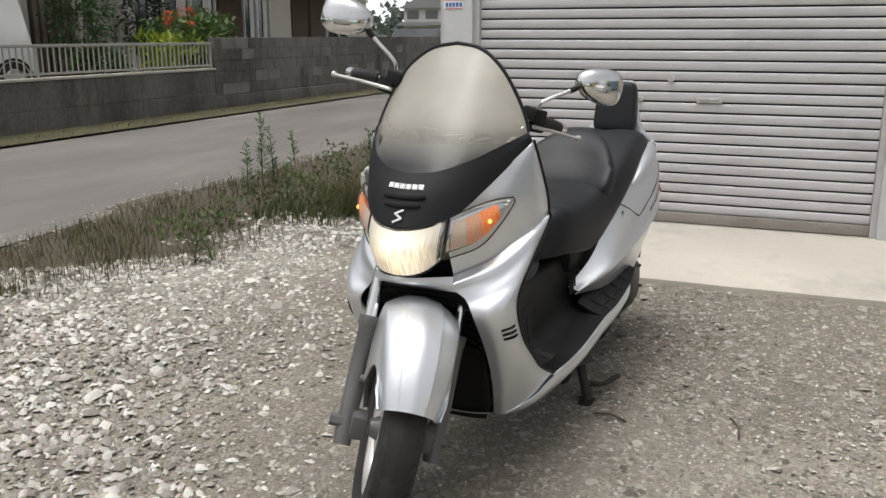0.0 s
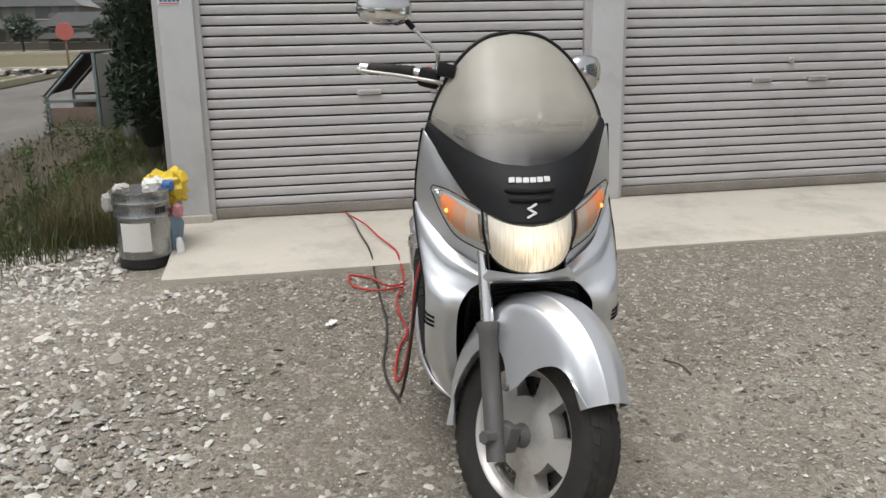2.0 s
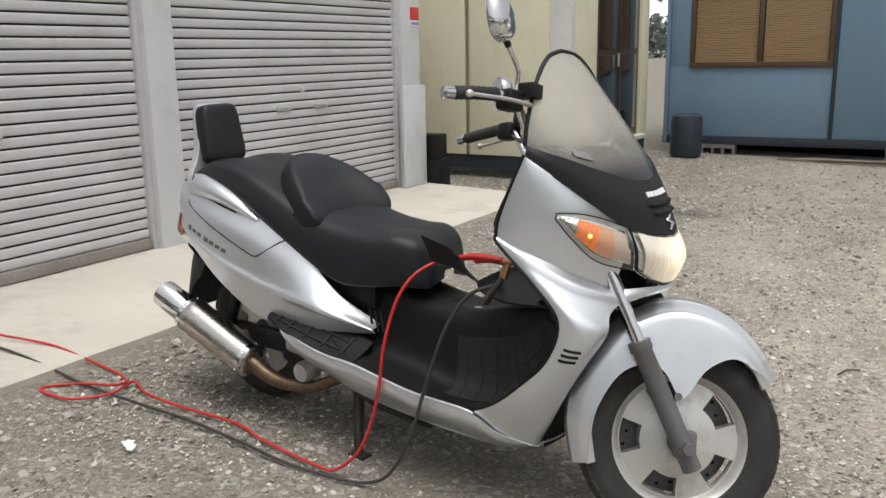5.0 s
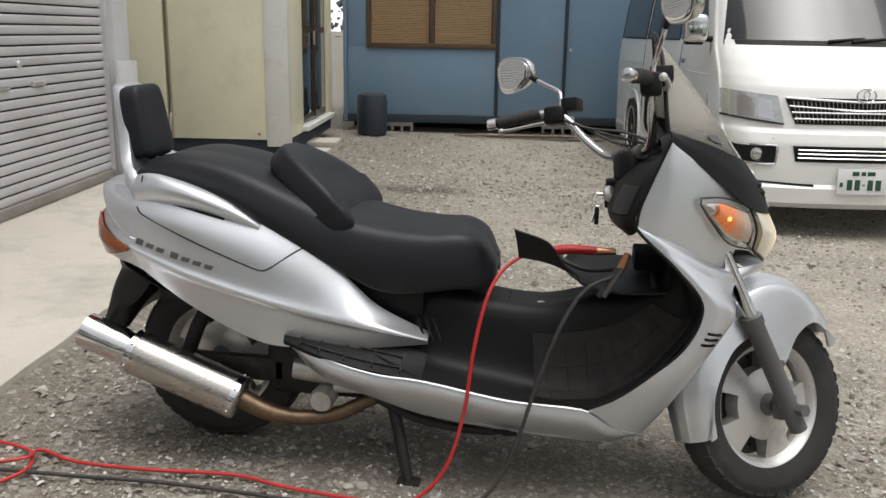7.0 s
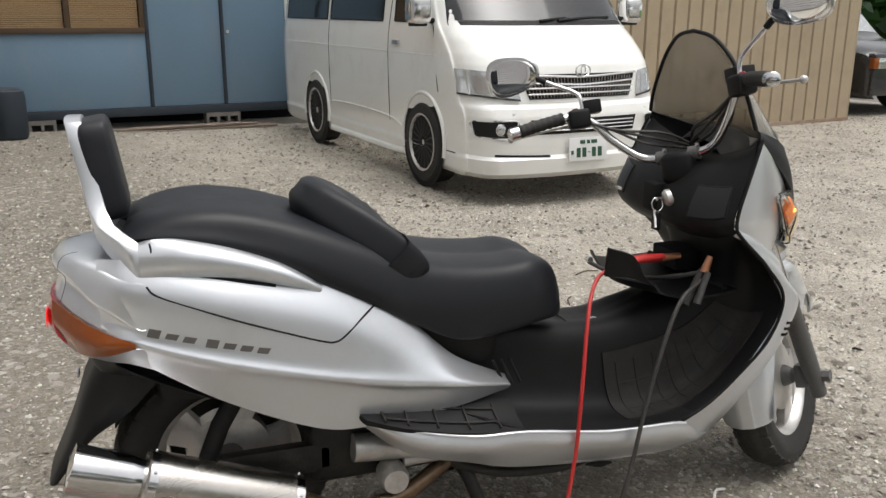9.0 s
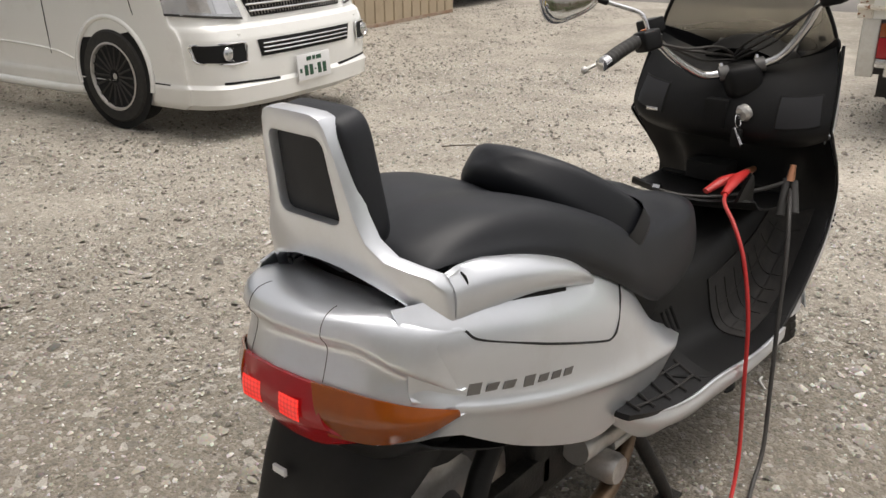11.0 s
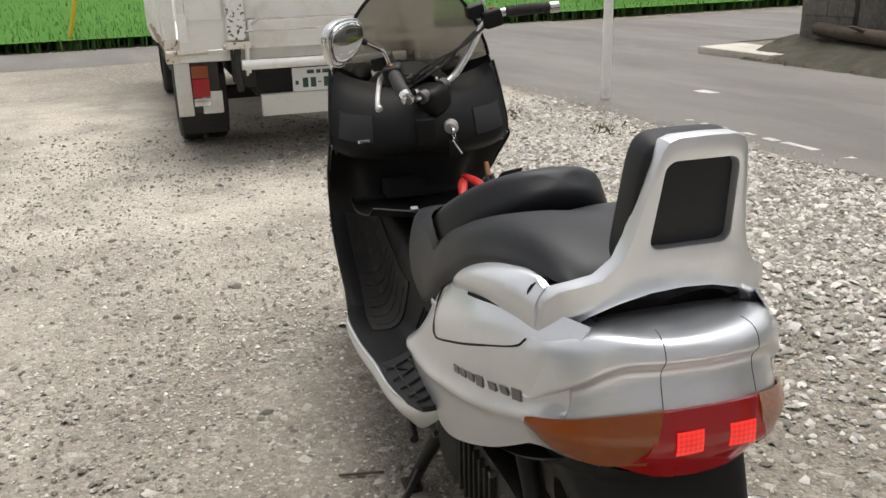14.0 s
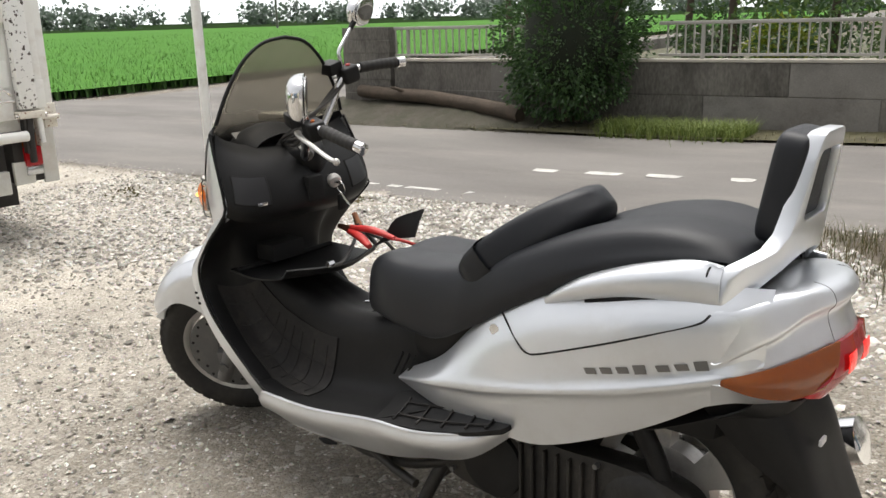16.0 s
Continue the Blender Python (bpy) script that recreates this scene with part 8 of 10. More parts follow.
# -- key in the lock
keys = thing("key_ring", "small bunch of keys with a black fob in the ignition", "keys", pose(-0.015, 0.001, -0.012))
tube("key", [(0.350, -0.078, 0.847), (0.322, -0.080, 0.846)], 0.005, CHROME, keys, "", 8)
ring = [(0.325 + 0.016 * math.cos(a), -0.080 + 0.004 * math.sin(a), 0.832 + 0.018 * math.sin(a)) for a in np.linspace(0, 2 * math.pi, 20)]
tube("ring", ring, 0.0016, CHROME, keys, "", 6)
block("fob", 0.318, 0.330, -0.095, -0.067, 0.765, 0.812, PLASTIC, keys, "black fob", 0.004)
tube("spare_key", [(0.322, -0.075, 0.815), (0.312, -0.10, 0.775)], 0.004, CHROME, keys, "", 6)

# -- jumper leads
red_lead = thing("red_jumper_lead", "long red jumper lead with a red-handled clamp, lying on the gravel", "jumper cable", Matrix())
black_lead = thing("black_jumper_lead", "long black jumper lead with a copper-jawed clamp, lying on the gravel", "jumper cable", Matrix())
RED_PATH = [(0.16, -0.128, 0.676), (0.11, -0.150, 0.664), (0.065, -0.198, 0.63), (0.034, -0.242, 0.56), (0.010, -0.277, 0.43), (-0.010, -0.295, 0.26), (-0.055, -0.32, 0.11), (-0.14, -0.342, 0.022), (-0.22, -0.355, 0.018), (-0.48, -0.335, 0.022), (-0.66, -0.30, 0.024), (-0.92, -0.33, 0.030),
            (-1.12, -0.335, 0.036), (-1.26, -0.30, 0.040), (-1.22, -0.42, 0.042), (-1.30, -0.54, 0.042), (-1.44, -0.57, 0.044), (-1.40, -0.46, 0.052), (-1.24, -0.375, 0.058), (-1.32, -0.30, 0.046), (-1.50, -0.30, 0.052), (-1.62, -0.31, 0.076), (-1.80, -0.33, 0.094), (-2.02, -0.42, 0.118), (-2.26, -0.50, 0.140), (-2.46, -0.60, 0.158), (-2.55, -0.64, 0.164)]
BLACK_PATH = [(0.365, -0.215, 0.65), (0.29, -0.245, 0.615), (0.232, -0.272, 0.52), (0.178, -0.292, 0.36), (0.132, -0.312, 0.20), (0.07, -0.335, 0.07), (-0.02, -0.35, 0.016), (-0.16, -0.385, 0.016), (-0.33, -0.40, 0.02), (-0.50, -0.39, 0.022), (-0.80, -0.385, 0.028), (-1.08, -0.41, 0.036),
              (-1.34, -0.43, 0.042), (-1.50, -0.445, 0.05), (-1.62, -0.45, 0.074), (-1.84, -0.475, 0.098), (-2.10, -0.53, 0.124), (-2.32, -0.57, 0.146), (-2.46, -0.61, 0.158), (-2.55, -0.63, 0.164)]
def laid(path):
    """Keeps a lead on top of the banked gravel."""
    out = []
    for x, y, z in path:
        if -1.75 < x < -1.1 and z < 0.1:
            u, v = x * ca8 + y * sa8, -x * sa8 + y * ca8
            z = max(z, float(ground_z(x, y) + bank_at(u, v)) + 0.008)
        out.append((x, y, z))
    return out


tube("cable", laid(RED_PATH), 0.0052, RED_PLASTIC, red_lead, "red insulated cable", 8, 220)
tube("cable", laid(BLACK_PATH), 0.0055, BLACK_CABLE, black_lead, "black insulated cable", 8, 180)
for k, (a, b) in enumerate((((0.315, -0.115, 0.690), (0.150, -0.130, 0.676)), ((0.31, -0.105, 0.680), (0.19, -0.065, 0.660)))):
    tube("clamp_handle", [a, tuple((np.array(a) + np.array(b)) / 2 + np.array((0, 0, 0.008))), b], [0.011, 0.015, 0.010], RED_PLASTIC, red_lead, "red clamp handle", 10, 10, squash=0.7)
tube("clamp_jaw", [(0.31, -0.111, 0.685), (0.365, -0.115, 0.688)], [0.012, 0.008], COPPER, red_lead, "metal jaw", 8)
for k, (a, b) in enumerate((((0.375, -0.200, 0.675), (0.325, -0.212, 0.590)), ((0.380, -0.218, 0.670), (0.335, -0.244, 0.600)))):
    tube("clamp_handle", [a, b], [0.009, 0.011], BLACK_CABLE, black_lead, "black clamp handle", 10, squash=0.7)
tube("clamp_jaw", [(0.376, -0.208, 0.668), (0.392, -0.206, 0.708)], [0.012, 0.008], COPPER, black_lead, "copper jaw", 8)

# ---------------------------------------------------------------- foliage helpers
def leaf_cloud(name, centres, length, width, mat_, parent=None, label="", seed=1, droop=0.3, out=None, matrix=None):
    """One mesh of folded leaves, one at each centre, turned at random or away from the point out."""
    r = np.random.default_rng(seed)
    c = np.asarray(centres, float)
    n = len(c)
    if out is None:
        d = r.normal(0, 1, (n, 3))
    else:
        d = c - np.asarray(out, float) + r.normal(0, 0.35, (n, 3)) * np.linalg.norm(c - np.asarray(out, float), axis=1, keepdims=True)
    d[:, 2] -= droop * np.linalg.norm(d, axis=1)
    d /= np.maximum(np.linalg.norm(d, axis=1, keepdims=True), 1e-6)
    side = np.cross(d, r.normal(0, 1, (n, 3)))
    side /= np.maximum(np.linalg.norm(side, axis=1, keepdims=True), 1e-6)
    up = np.cross(side, d)
    s = r.uniform(0.6, 1.3, (n, 1))
    L, W = length * s, width * s
    base, tip = c, c + d * L
    mid_l = c + d * L * 0.45 + side * W + up * W * 0.35
    mid_r = c + d * L * 0.45 - side * W + up * W * 0.35
    verts = np.stack([base, mid_l, tip, mid_r], 1).reshape(-1, 3)
    i = np.arange(n) * 4
    faces = np.concatenate([np.stack([i, i + 1, i + 2], 1), np.stack([i, i + 2, i + 3], 1)])
    return obj(name, verts, faces, mat_, parent, label, False, 40, matrix)


def clumps(centre, size, count, per, spread, seed, hollow=0.55):
    """Points in uneven clumps near the surface of a lumpy crown."""
    r = np.random.default_rng(seed)
    d = r.normal(0, 1, (count, 3))
    d /= np.linalg.norm(d, axis=1, keepdims=True)
    rad = hollow + (1 - hollow) * r.uniform(0, 1, (count, 1)) ** 0.5
    lump = 1 + 0.16 * np.sin(3.1 * d[:, :1] * 2 + seed) * np.cos(2.7 * d[:, 1:2] * 2 + 1.7 * seed)
    cc = np.asarray(centre) + d * rad * lump * np.asarray(size)
    pts = cc[:, None, :] + r.normal(0, spread, (count, per, 3))
    return pts.reshape(-1, 3)


def blades(name, u, v, height, width, mat_, seed, z0=0.0, lean=0.35, parent=None, matrix=SITE, follow=True):
    """Grass blades: tapered, leaning, two faces each."""
    r = np.random.default_rng(seed)
    n = len(u)
    h = height * r.uniform(0.5, 1.25, n)
    a = r.uniform(0, 2 * math.pi, n)
    le = lean * h * r.uniform(0.2, 1.3, n)
    w = width * r.uniform(0.7, 1.3, n)
    if follow:
        x, y = u * ca8 - v * sa8, u * sa8 + v * ca8
        z = ground_z(x, y) + z0
    else:
        z = np.full(n, z0)
    dx, dy = np.cos(a), np.sin(a)
    p = np.stack([u, v, z], 1)
    side = np.stack([-dy, dx, np.zeros(n)], 1) * w[:, None]
    m1 = p + np.stack([dx * le * 0.3, dy * le * 0.3, h * 0.6], 1)
    tip = p + np.stack([dx * le, dy * le, h], 1)
    verts = np.stack([p - side, p + side, m1 + side * 0.7, m1 - side * 0.7, tip], 1).reshape(-1, 3)
    i = np.arange(n) * 5
    faces = np.stack([i, i + 1, i + 2, i + 3], 1).tolist() + np.stack([i + 3, i + 2, i + 4], 1).tolist()
    return obj(name, verts, faces, mat_, parent, "", False, 40, matrix)


def limb(name, path, r0, r1, parent, n=14, mat_=None, label="", matrix=None):
    return tube(name, path, np.linspace(r0, r1, len(path)), mat_ or BARK, parent, label, 8, n, matrix)


# ---------------------------------------------------------------- block walls across the road
def block_wall(name, label, u0, u1, v, base, courses, top_z, length=0.40, seed=3, thick=0.12, at=SITE):
    """Mortar core with one proud block for each place in the courses."""
    core = block(name, u0 + 0.02, u1 - 0.02, v - thick / 2 + 0.008, v + thick / 2 - 0.008, -0.1, top_z - 0.01, BLOCK_WALL, None, "", 0.0, matrix=at)
    tagged(core, label, "wall", kind="structure")
    r = np.random.default_rng(seed)
    h = (top_z - base) / courses
    meshes = []
    for k in range(4):
        bm = box_bm(-length / 2 + 0.003, length / 2 - 0.003, -thick / 2, thick / 2, -h / 2 + 0.003, h / 2 - 0.003, 0.005, 1)
        for w in bm.verts:
            w.co.y += r.uniform(-0.002, 0.002)
        me_ = bpy.data.meshes.new("wall_block")
        bm.to_mesh(me_)
        bm.free()
        me_.materials.append(BLOCK_WALL if k else BLOCK_GREY)
        meshes.append(me_)
    for c in range(courses):
        shift = length / 2 if c % 2 else 0
        n = int((u1 - u0 - shift) / length)
        for i in range(n):
            ob = new("wall_block", meshes[int(r.integers(0, 4)) if r.uniform() < 0.6 else 1])
            ob.parent = core
            ob.matrix_world = at @ Matrix.Translation((u0 + shift + length * (i + 0.5), v + r.uniform(-0.003, 0.003), base + h * (c + 0.5)))
    return core


block_wall("wall_low_east", "low stained concrete block wall carrying a rail fence", -2.2, 5.62, -8.1, -0.03, 2, 0.70, 1.80, 3, 0.15)
block_wall("wall_low_west", "low stained concrete block wall carrying a rail fence", -9.42, -1.8, -8.1, -0.03, 2, 0.70, 1.80, 4, 0.15, WEST)
block_wall("wall_tall", "tall dark weathered concrete block wall", -20.85, -9.45, -8.12, 0.28, 5, 1.22, 0.40, 5, 0.12, WEST)
block_wall("wall_pier", "block pier at the wall's corner", 5.64, 6.46, -8.1, 0.10, 6, 1.16, 0.40, 8, 0.2)
foot = block("wall_footing", -20.9, -9.40, -8.10, -8.02, -0.1, 0.27, BLOCK_WALL, None, "", 0.02, matrix=WEST)
tagged(foot, "dark poured footing under the tall wall", "wall", kind="structure")
side_w = block("wall_return", 6.3, 6.46, -40, -8.2, -0.1, 0.5, BLOCK_WALL, None, "", 0.006, matrix=SITE)
tagged(side_w, "low stained wall running back along the side road", "wall", kind="structure")
raised = ground_strip("garden_ground", -24, 6.3, -34, -8.16, 0.30, None, 20, 20)
raised.data.materials.append(GRASS_SOIL)
tagged(raised, "raised garden ground of grass and soil", "ground", kind="structure")
for c0, c1, at in ((-2.2, 5.62, SITE), (-9.42, -2.05, WEST)):
    coping = block("wall_coping", c0, c1, -8.19, -8.01, 0.701, 0.735, CONCRETE, None, "", 0.006, matrix=at)
    tagged(coping, "pale concrete coping on the low wall", "wall", kind="structure")


def rail_fence(u0, u1, v, z0, z1, label, at=SITE):
    f = thing("rail_fence", label, "fence", at, "rail fences on the low wall")
    block("top_rail", u0, u1, v - 0.022, v + 0.022, z1 - 0.04, z1, FENCE_STEEL, f, "", 0.006)
    block("bottom_rail", u0, u1, v - 0.018, v + 0.018, z0 + 0.03, z0 + 0.06, FENCE_STEEL, f, "", 0.005)
    bar_mesh = None
    n = int((u1 - u0) / 0.1)
    for i in range(n + 1):
        if i % 18 == 0:
            block("post", u0 + 0.1 * i - 0.02, u0 + 0.1 * i + 0.02, v - 0.02, v + 0.02, z0, z1 - 0.005, FENCE_STEEL, f, "", 0.004, 1)
            continue
        if bar_mesh is None:
            bm = box_bm(-0.009, 0.009, -0.009, 0.009, 0, z1 - z0 - 0.07, 0.002, 1)
            bar_mesh = bpy.data.meshes.new("bar")
            bm.to_mesh(bar_mesh)
            bm.free()
            bar_mesh.materials.append(FENCE_STEEL)
        ob = new("bar", bar_mesh)
        ob.parent = f
        ob.matrix_world = at @ Matrix.Translation((u0 + 0.1 * i, v, z0 + 0.045))
    return f


rail_fence(-2.15, 1.95, -8.1, 0.735, 1.15, "grey galvanised steel rail fence on the low wall")
rail_fence(-9.40, -2.1, -8.1, 0.735, 1.15, "long grey galvanised steel rail fence before the house", WEST)
rail_fence(3.6, 5.62, -8.1, 0.735, 1.15, "short grey steel rail fence beside the block pier")

# bank of soil, root and drain cover before the wall
bank_v, bank_f = [], []
nb, mb = 60, 8
rb = np.random.default_rng(12)
for i in range(nb + 1):
    u = 2.6 + 4.0 * i / nb
    for j in range(mb + 1):
        v = -7.12 - 0.95 * j / mb
        rise = 0.26 * (j / mb) ** 0.8 * min(1, max(0, (u - 2.6) / 1.8))
        bank_v.append((u, v, ground_at(u, v) - 0.01 + rise + rb.normal(0, 0.010)))
for i in range(nb):
    for j in range(mb):
        a = i * (mb + 1) + j
        bank_f.append((a, a + 1, a + mb + 2, a + mb + 1))
bank = obj("ground_bank", bank_v, bank_f, LITTER, None, "", True, 40, SITE)
tagged(bank, "bank of litter and soil against the block wall", "ground", kind="structure")
log_pts = [(6.15, -7.98, 0.30), (5.6, -7.93, 0.27), (5.0, -7.90, 0.25), (4.4, -7.84, 0.19), (3.9, -7.76, 0.14), (3.5, -7.66, 0.09)]
log = thing("fallen_root", "dark fallen root lying on the bank by the wall", "log", SITE)
limb("trunk", log_pts, 0.085, 0.10, log, 30)
limb("branch_stub", [(5.3, -7.9, 0.30), (5.45, -7.82, 0.36), (5.5, -7.78, 0.37)], 0.03, 0.012, log, 6)
cover = block("drain_cover", 6.1, 7.4, -7.95, -7.2, -0.1, 0.03, CONCRETE, None, "", 0.015, matrix=SITE)
tagged(cover, "pale concrete drain cover at the road's edge", "drain cover", kind="structure")

# bush before the wall
bush = thing("bush", "dense dark green bush overhanging the low wall", "bush", SITE)
for k, (du, dv) in enumerate(((0, 0), (0.25, 0.1), (-0.3, 0.05), (0.1, -0.2))):
    limb("trunk" if k == 0 else "stem", [(2.95 + du * 0.3, -7.95 + dv * 0.3, 0.0), (2.95 + du, -7.95 + dv, 0.6), (2.95 + du * 2.2, -7.9 + dv * 2, 1.4)], 0.035, 0.012, bush, 10)
bp = np.concatenate([clumps((2.95, -7.95, 1.05), (0.90, 0.78, 0.80), 620, 14, 0.055, 2, 0.72), clumps((3.0, -7.95, 0.42), (0.78, 0.62, 0.40), 260, 13, 0.05, 4, 0.72), clumps((2.85, -8.0, 1.75), (0.72, 0.62, 0.6), 260, 13, 0.06, 6, 0.7)])
bp = bp[bp[:, 2] > 0.06]
leaf_cloud("crown", bp, 0.055, 0.016, BUSH, bush, "dense glossy dark leaves", 3, 0.15, (2.95, -8.0, 0.9))
# solid dark core: shade between the leaves, put in as colour
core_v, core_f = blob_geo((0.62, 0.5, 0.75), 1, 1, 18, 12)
obj("inner_shade", [(2.95 + p[0], -8.0 + p[1], 1.0 + p[2]) for p in core_v], core_f, BUSH_CORE, bush, "dark core painted as the shade inside the crown")
rg = np.random.default_rng(31)
tuft = blades("grass_tuft", rg.uniform(0.75, 2.35, 5200), -7.55 + rg.normal(0, 0.17, 5200), 0.17, 0.0045, TUFT, 32, 0.0, 0.9)
tagged(tuft, "thick tuft of bright grass at the wall's foot", "grass", kind="stuff")
nb_ = 2600
ub = rg.uniform(-16, 6.4, nb_)
vb = np.where(rg.uniform(0, 1, nb_) < 0.7, -7.35 + rg.normal(0, 0.13, nb_), -7.75 + rg.normal(0, 0.2, nb_))
tagged(blades("verge_grass", ub, np.clip(vb, -8.0, -7.1), 0.07, 0.004, DRY_GRASS, 33, 0.0, 0.7), "short dry grass along the far road edge", "grass", kind="stuff")

# ---------------------------------------------------------------- house and garden behind the wall
HV = -11.5
house = thing("house", "two-storey stucco house with louvred shutters behind the wall", "house", WEST)


def wall_piece(u0, u1, z0, z1):
    block("wall", u0, u1, HV - 0.12, HV, z0, z1, STUCCO, house, "", 0.004)


GZ = 0.45
for u0, u1 in ((-9.0, -7.0), (-11.62, -10.55), (-17.58, -16.62), (-22.0, -20.9)):
    wall_piece(u0, u1, GZ, 3.2)
wall_piece(-22.0, -7.0, 2.6, 3.2)
wall_piece(-20.9, -11.6, GZ, 0.86)
for u in (-9.5, -10.5):
    block("column", u - 0.07, u + 0.07, HV + 0.55, HV + 0.69, GZ, 2.6, STUCCO, house, "pale porch column", 0.006)
block("porch_roof", -11.0, -9.0, HV - 0.05, HV + 0.9, 2.6, 2.72, ROOF_TILE, house, "porch roof", 0.01)
door = block("door", -10.5, -9.05, HV - 0.08, HV - 0.03, GZ, 2.6, DOOR_DARK, house, "dark timber entrance door", 0.004)
for k in range(8):
    block("door_slat", -10.4 + 0.17 * k, -10.3 + 0.17 * k, HV - 0.03, HV - 0.01, GZ + 0.1, 2.5, WOOD, door, "", 0.003)


def sash(u0, u1, panes, curtain=True):
    w = block("window", u0, u1, HV - 0.10, HV - 0.07, 0.86, 2.6, DARK_GLASS, house, "sliding window with pale curtains", 0.0)
    for a, b, c, d in ((u0, u1, 0.86, 0.92), (u0, u1, 2.54, 2.6)):
        block("window_frame", a, b, HV - 0.06, HV + 0.01, c, d, WHITE_PAINT, w, "", 0.004)
    for k in range(panes + 1):
        u = u0 + (u1 - u0) * k / panes
        block("window_frame", max(u0, u - 0.035), min(u1, u + 0.035), HV - 0.055, HV + 0.012, 0.93, 2.53, WHITE_PAINT, w, "", 0.004)
    if curtain:
        for k in range(panes):
            a, b = u0 + (u1 - u0) * (k + 0.08) / panes, u0 + (u1 - u0) * (k + 0.45) / panes
            cv, cf = [], []
            m = 14
            for i in range(m + 1):
                for z in (0.93, 2.53):
                    cv.append((a + (b - a) * i / m, HV - 0.062 + 0.012 * math.sin(i * 1.9), z))
            for i in range(m):
                cf.append((2 * i, 2 * i + 2, 2 * i + 3, 2 * i + 1))
            obj("curtain", cv, cf, PAPER, w, "pale lace curtain")


def louvre(u0, u1):
    s = block("shutter", u0, u1, HV - 0.10, HV - 0.04, 0.86, 2.6, BROWN_FRAME, house, "brown louvred shutter", 0.004)
    slat_m = None
    for i in range(33):
        if slat_m is None:
            o = part("louvre_slat", box_bm(u0 + 0.05, u1 - 0.05, -0.008, 0.03, -0.018, 0.018, 0.0, 1, Matrix.Rotation(radians(28), 4, "X")), BROWN_FRAME, s)
            slat_m = o.data
        else:
            o = new("louvre_slat", slat_m)
            o.parent = s
        o.location = (0, HV - 0.03, 0.92 + 0.05 * i)


sash(-14.35, -11.62, 3)
louvre(-15.42, -14.42)
sash(-16.6, -15.45, 2)
louvre(-18.5, -17.6)
louvre(-19.45, -18.55)
sash(-20.88, -19.5, 2, False)
block("side_wall", -22.0, -21.88, -18.0, HV - 0.13, GZ, 5.6, STUCCO, house, "", 0.004)
block("side_wall", -7.12, -7.0, -18.0, HV - 0.13, GZ, 5.6, STUCCO, house, "", 0.004)
block("rear_wall", -22.0, -7.0, -18.12, -18.0, GZ, 5.6, STUCCO, house, "", 0.004)
block("upper_wall", -21.9, -7.1, HV - 0.7, HV - 0.58, 3.2, 5.6, STUCCO, house, "", 0.004)
for v0, v1, za, zb in ((HV + 0.4, HV - 3.2, 5.5, 7.2), (-18.7, HV - 3.2, 5.5, 7.2)):
    bm = bmesh.new()
    q = [bm.verts.new(p) for p in ((-22.6, v0, za), (-6.4, v0, za), (-6.4, v1, zb), (-22.6, v1, zb))]
    bm.faces.new(q)
    r_ = bmesh.ops.extrude_face_region(bm, geom=bm.faces[:])
    bmesh.ops.translate(bm, vec=(0, 0, 0.12), verts=[g for g in r_["geom"] if isinstance(g, bmesh.types.BMVert)])
    part("roof", bm, ROOF_TILE, house, "grey tiled roof slope")
bm = box_bm(-22.3, -6.7, HV, HV + 0.95, 3.0, 3.1, 0.01)
part("lean_roof", bm, ROOF_TILE, house, "tiled lower eave")

# minivan in the garden drive
mv = thing("parked_minivan", "white minivan parked behind the rail fence", "van", WEST)
MZ = 0.30
body_o = [(-7.2, MZ + 0.28), (-7.24, MZ + 0.75), (-7.16, MZ + 1.05), (-7.0, MZ + 1.62), (-6.85, MZ + 1.72), (-4.4, MZ + 1.74), (-3.7, MZ + 1.05), (-2.95, MZ + 0.85), (-2.85, MZ + 0.3)]
bm = prism_bm(body_o, 1.6, "y", 0.05)
bmesh.ops.translate(bm, vec=(0, -11.2, 0), verts=bm.verts)
mv_body = part("body", bm, CAR_WHITE, mv, "white painted body")
for a, b, c in ((-6.95, -6.15, 0), (-6.08, -5.2, 0), (-5.12, -4.35, 0.0)):
    part("window", prism_bm([(a, MZ + 1.03), (b, MZ + 1.03), (b - 0.02, MZ + 1.58), (a + 0.06, MZ + 1.58)], 0.012, "y", 0.004), DARK_GLASS, mv_body, "dark side window", matrix=WEST @ Matrix.Translation((0, -9.606, 0)))
for u in (-6.82, -3.6):
    w_ = lathe("wheel", [(0.0, 0.05), (0.12, 0.05), (0.18, 0.02), (0.19, 0.06), (0.29, 0.065), (0.305, 0.03), (0.305, -0.12), (0.2, -0.13)], RUBBER, mv, "black tyre", 28, pose(u, -9.66, MZ + 0.30))
    lathe("rim", [(0.0, 0.03), (0.06, 0.035), (0.17, 0.0), (0.185, 0.05)], ALLOY, w_, "silver rim", 20, pose(u, -9.615, MZ + 0.30))
    tube("arch_trim", [(u + 0.345 * math.cos(a), -9.598, MZ + 0.28 + 0.345 * math.sin(a)) for a in np.linspace(0, math.pi, 14)], 0.02, PLASTIC, mv_body, "dark wheel arch", 6)

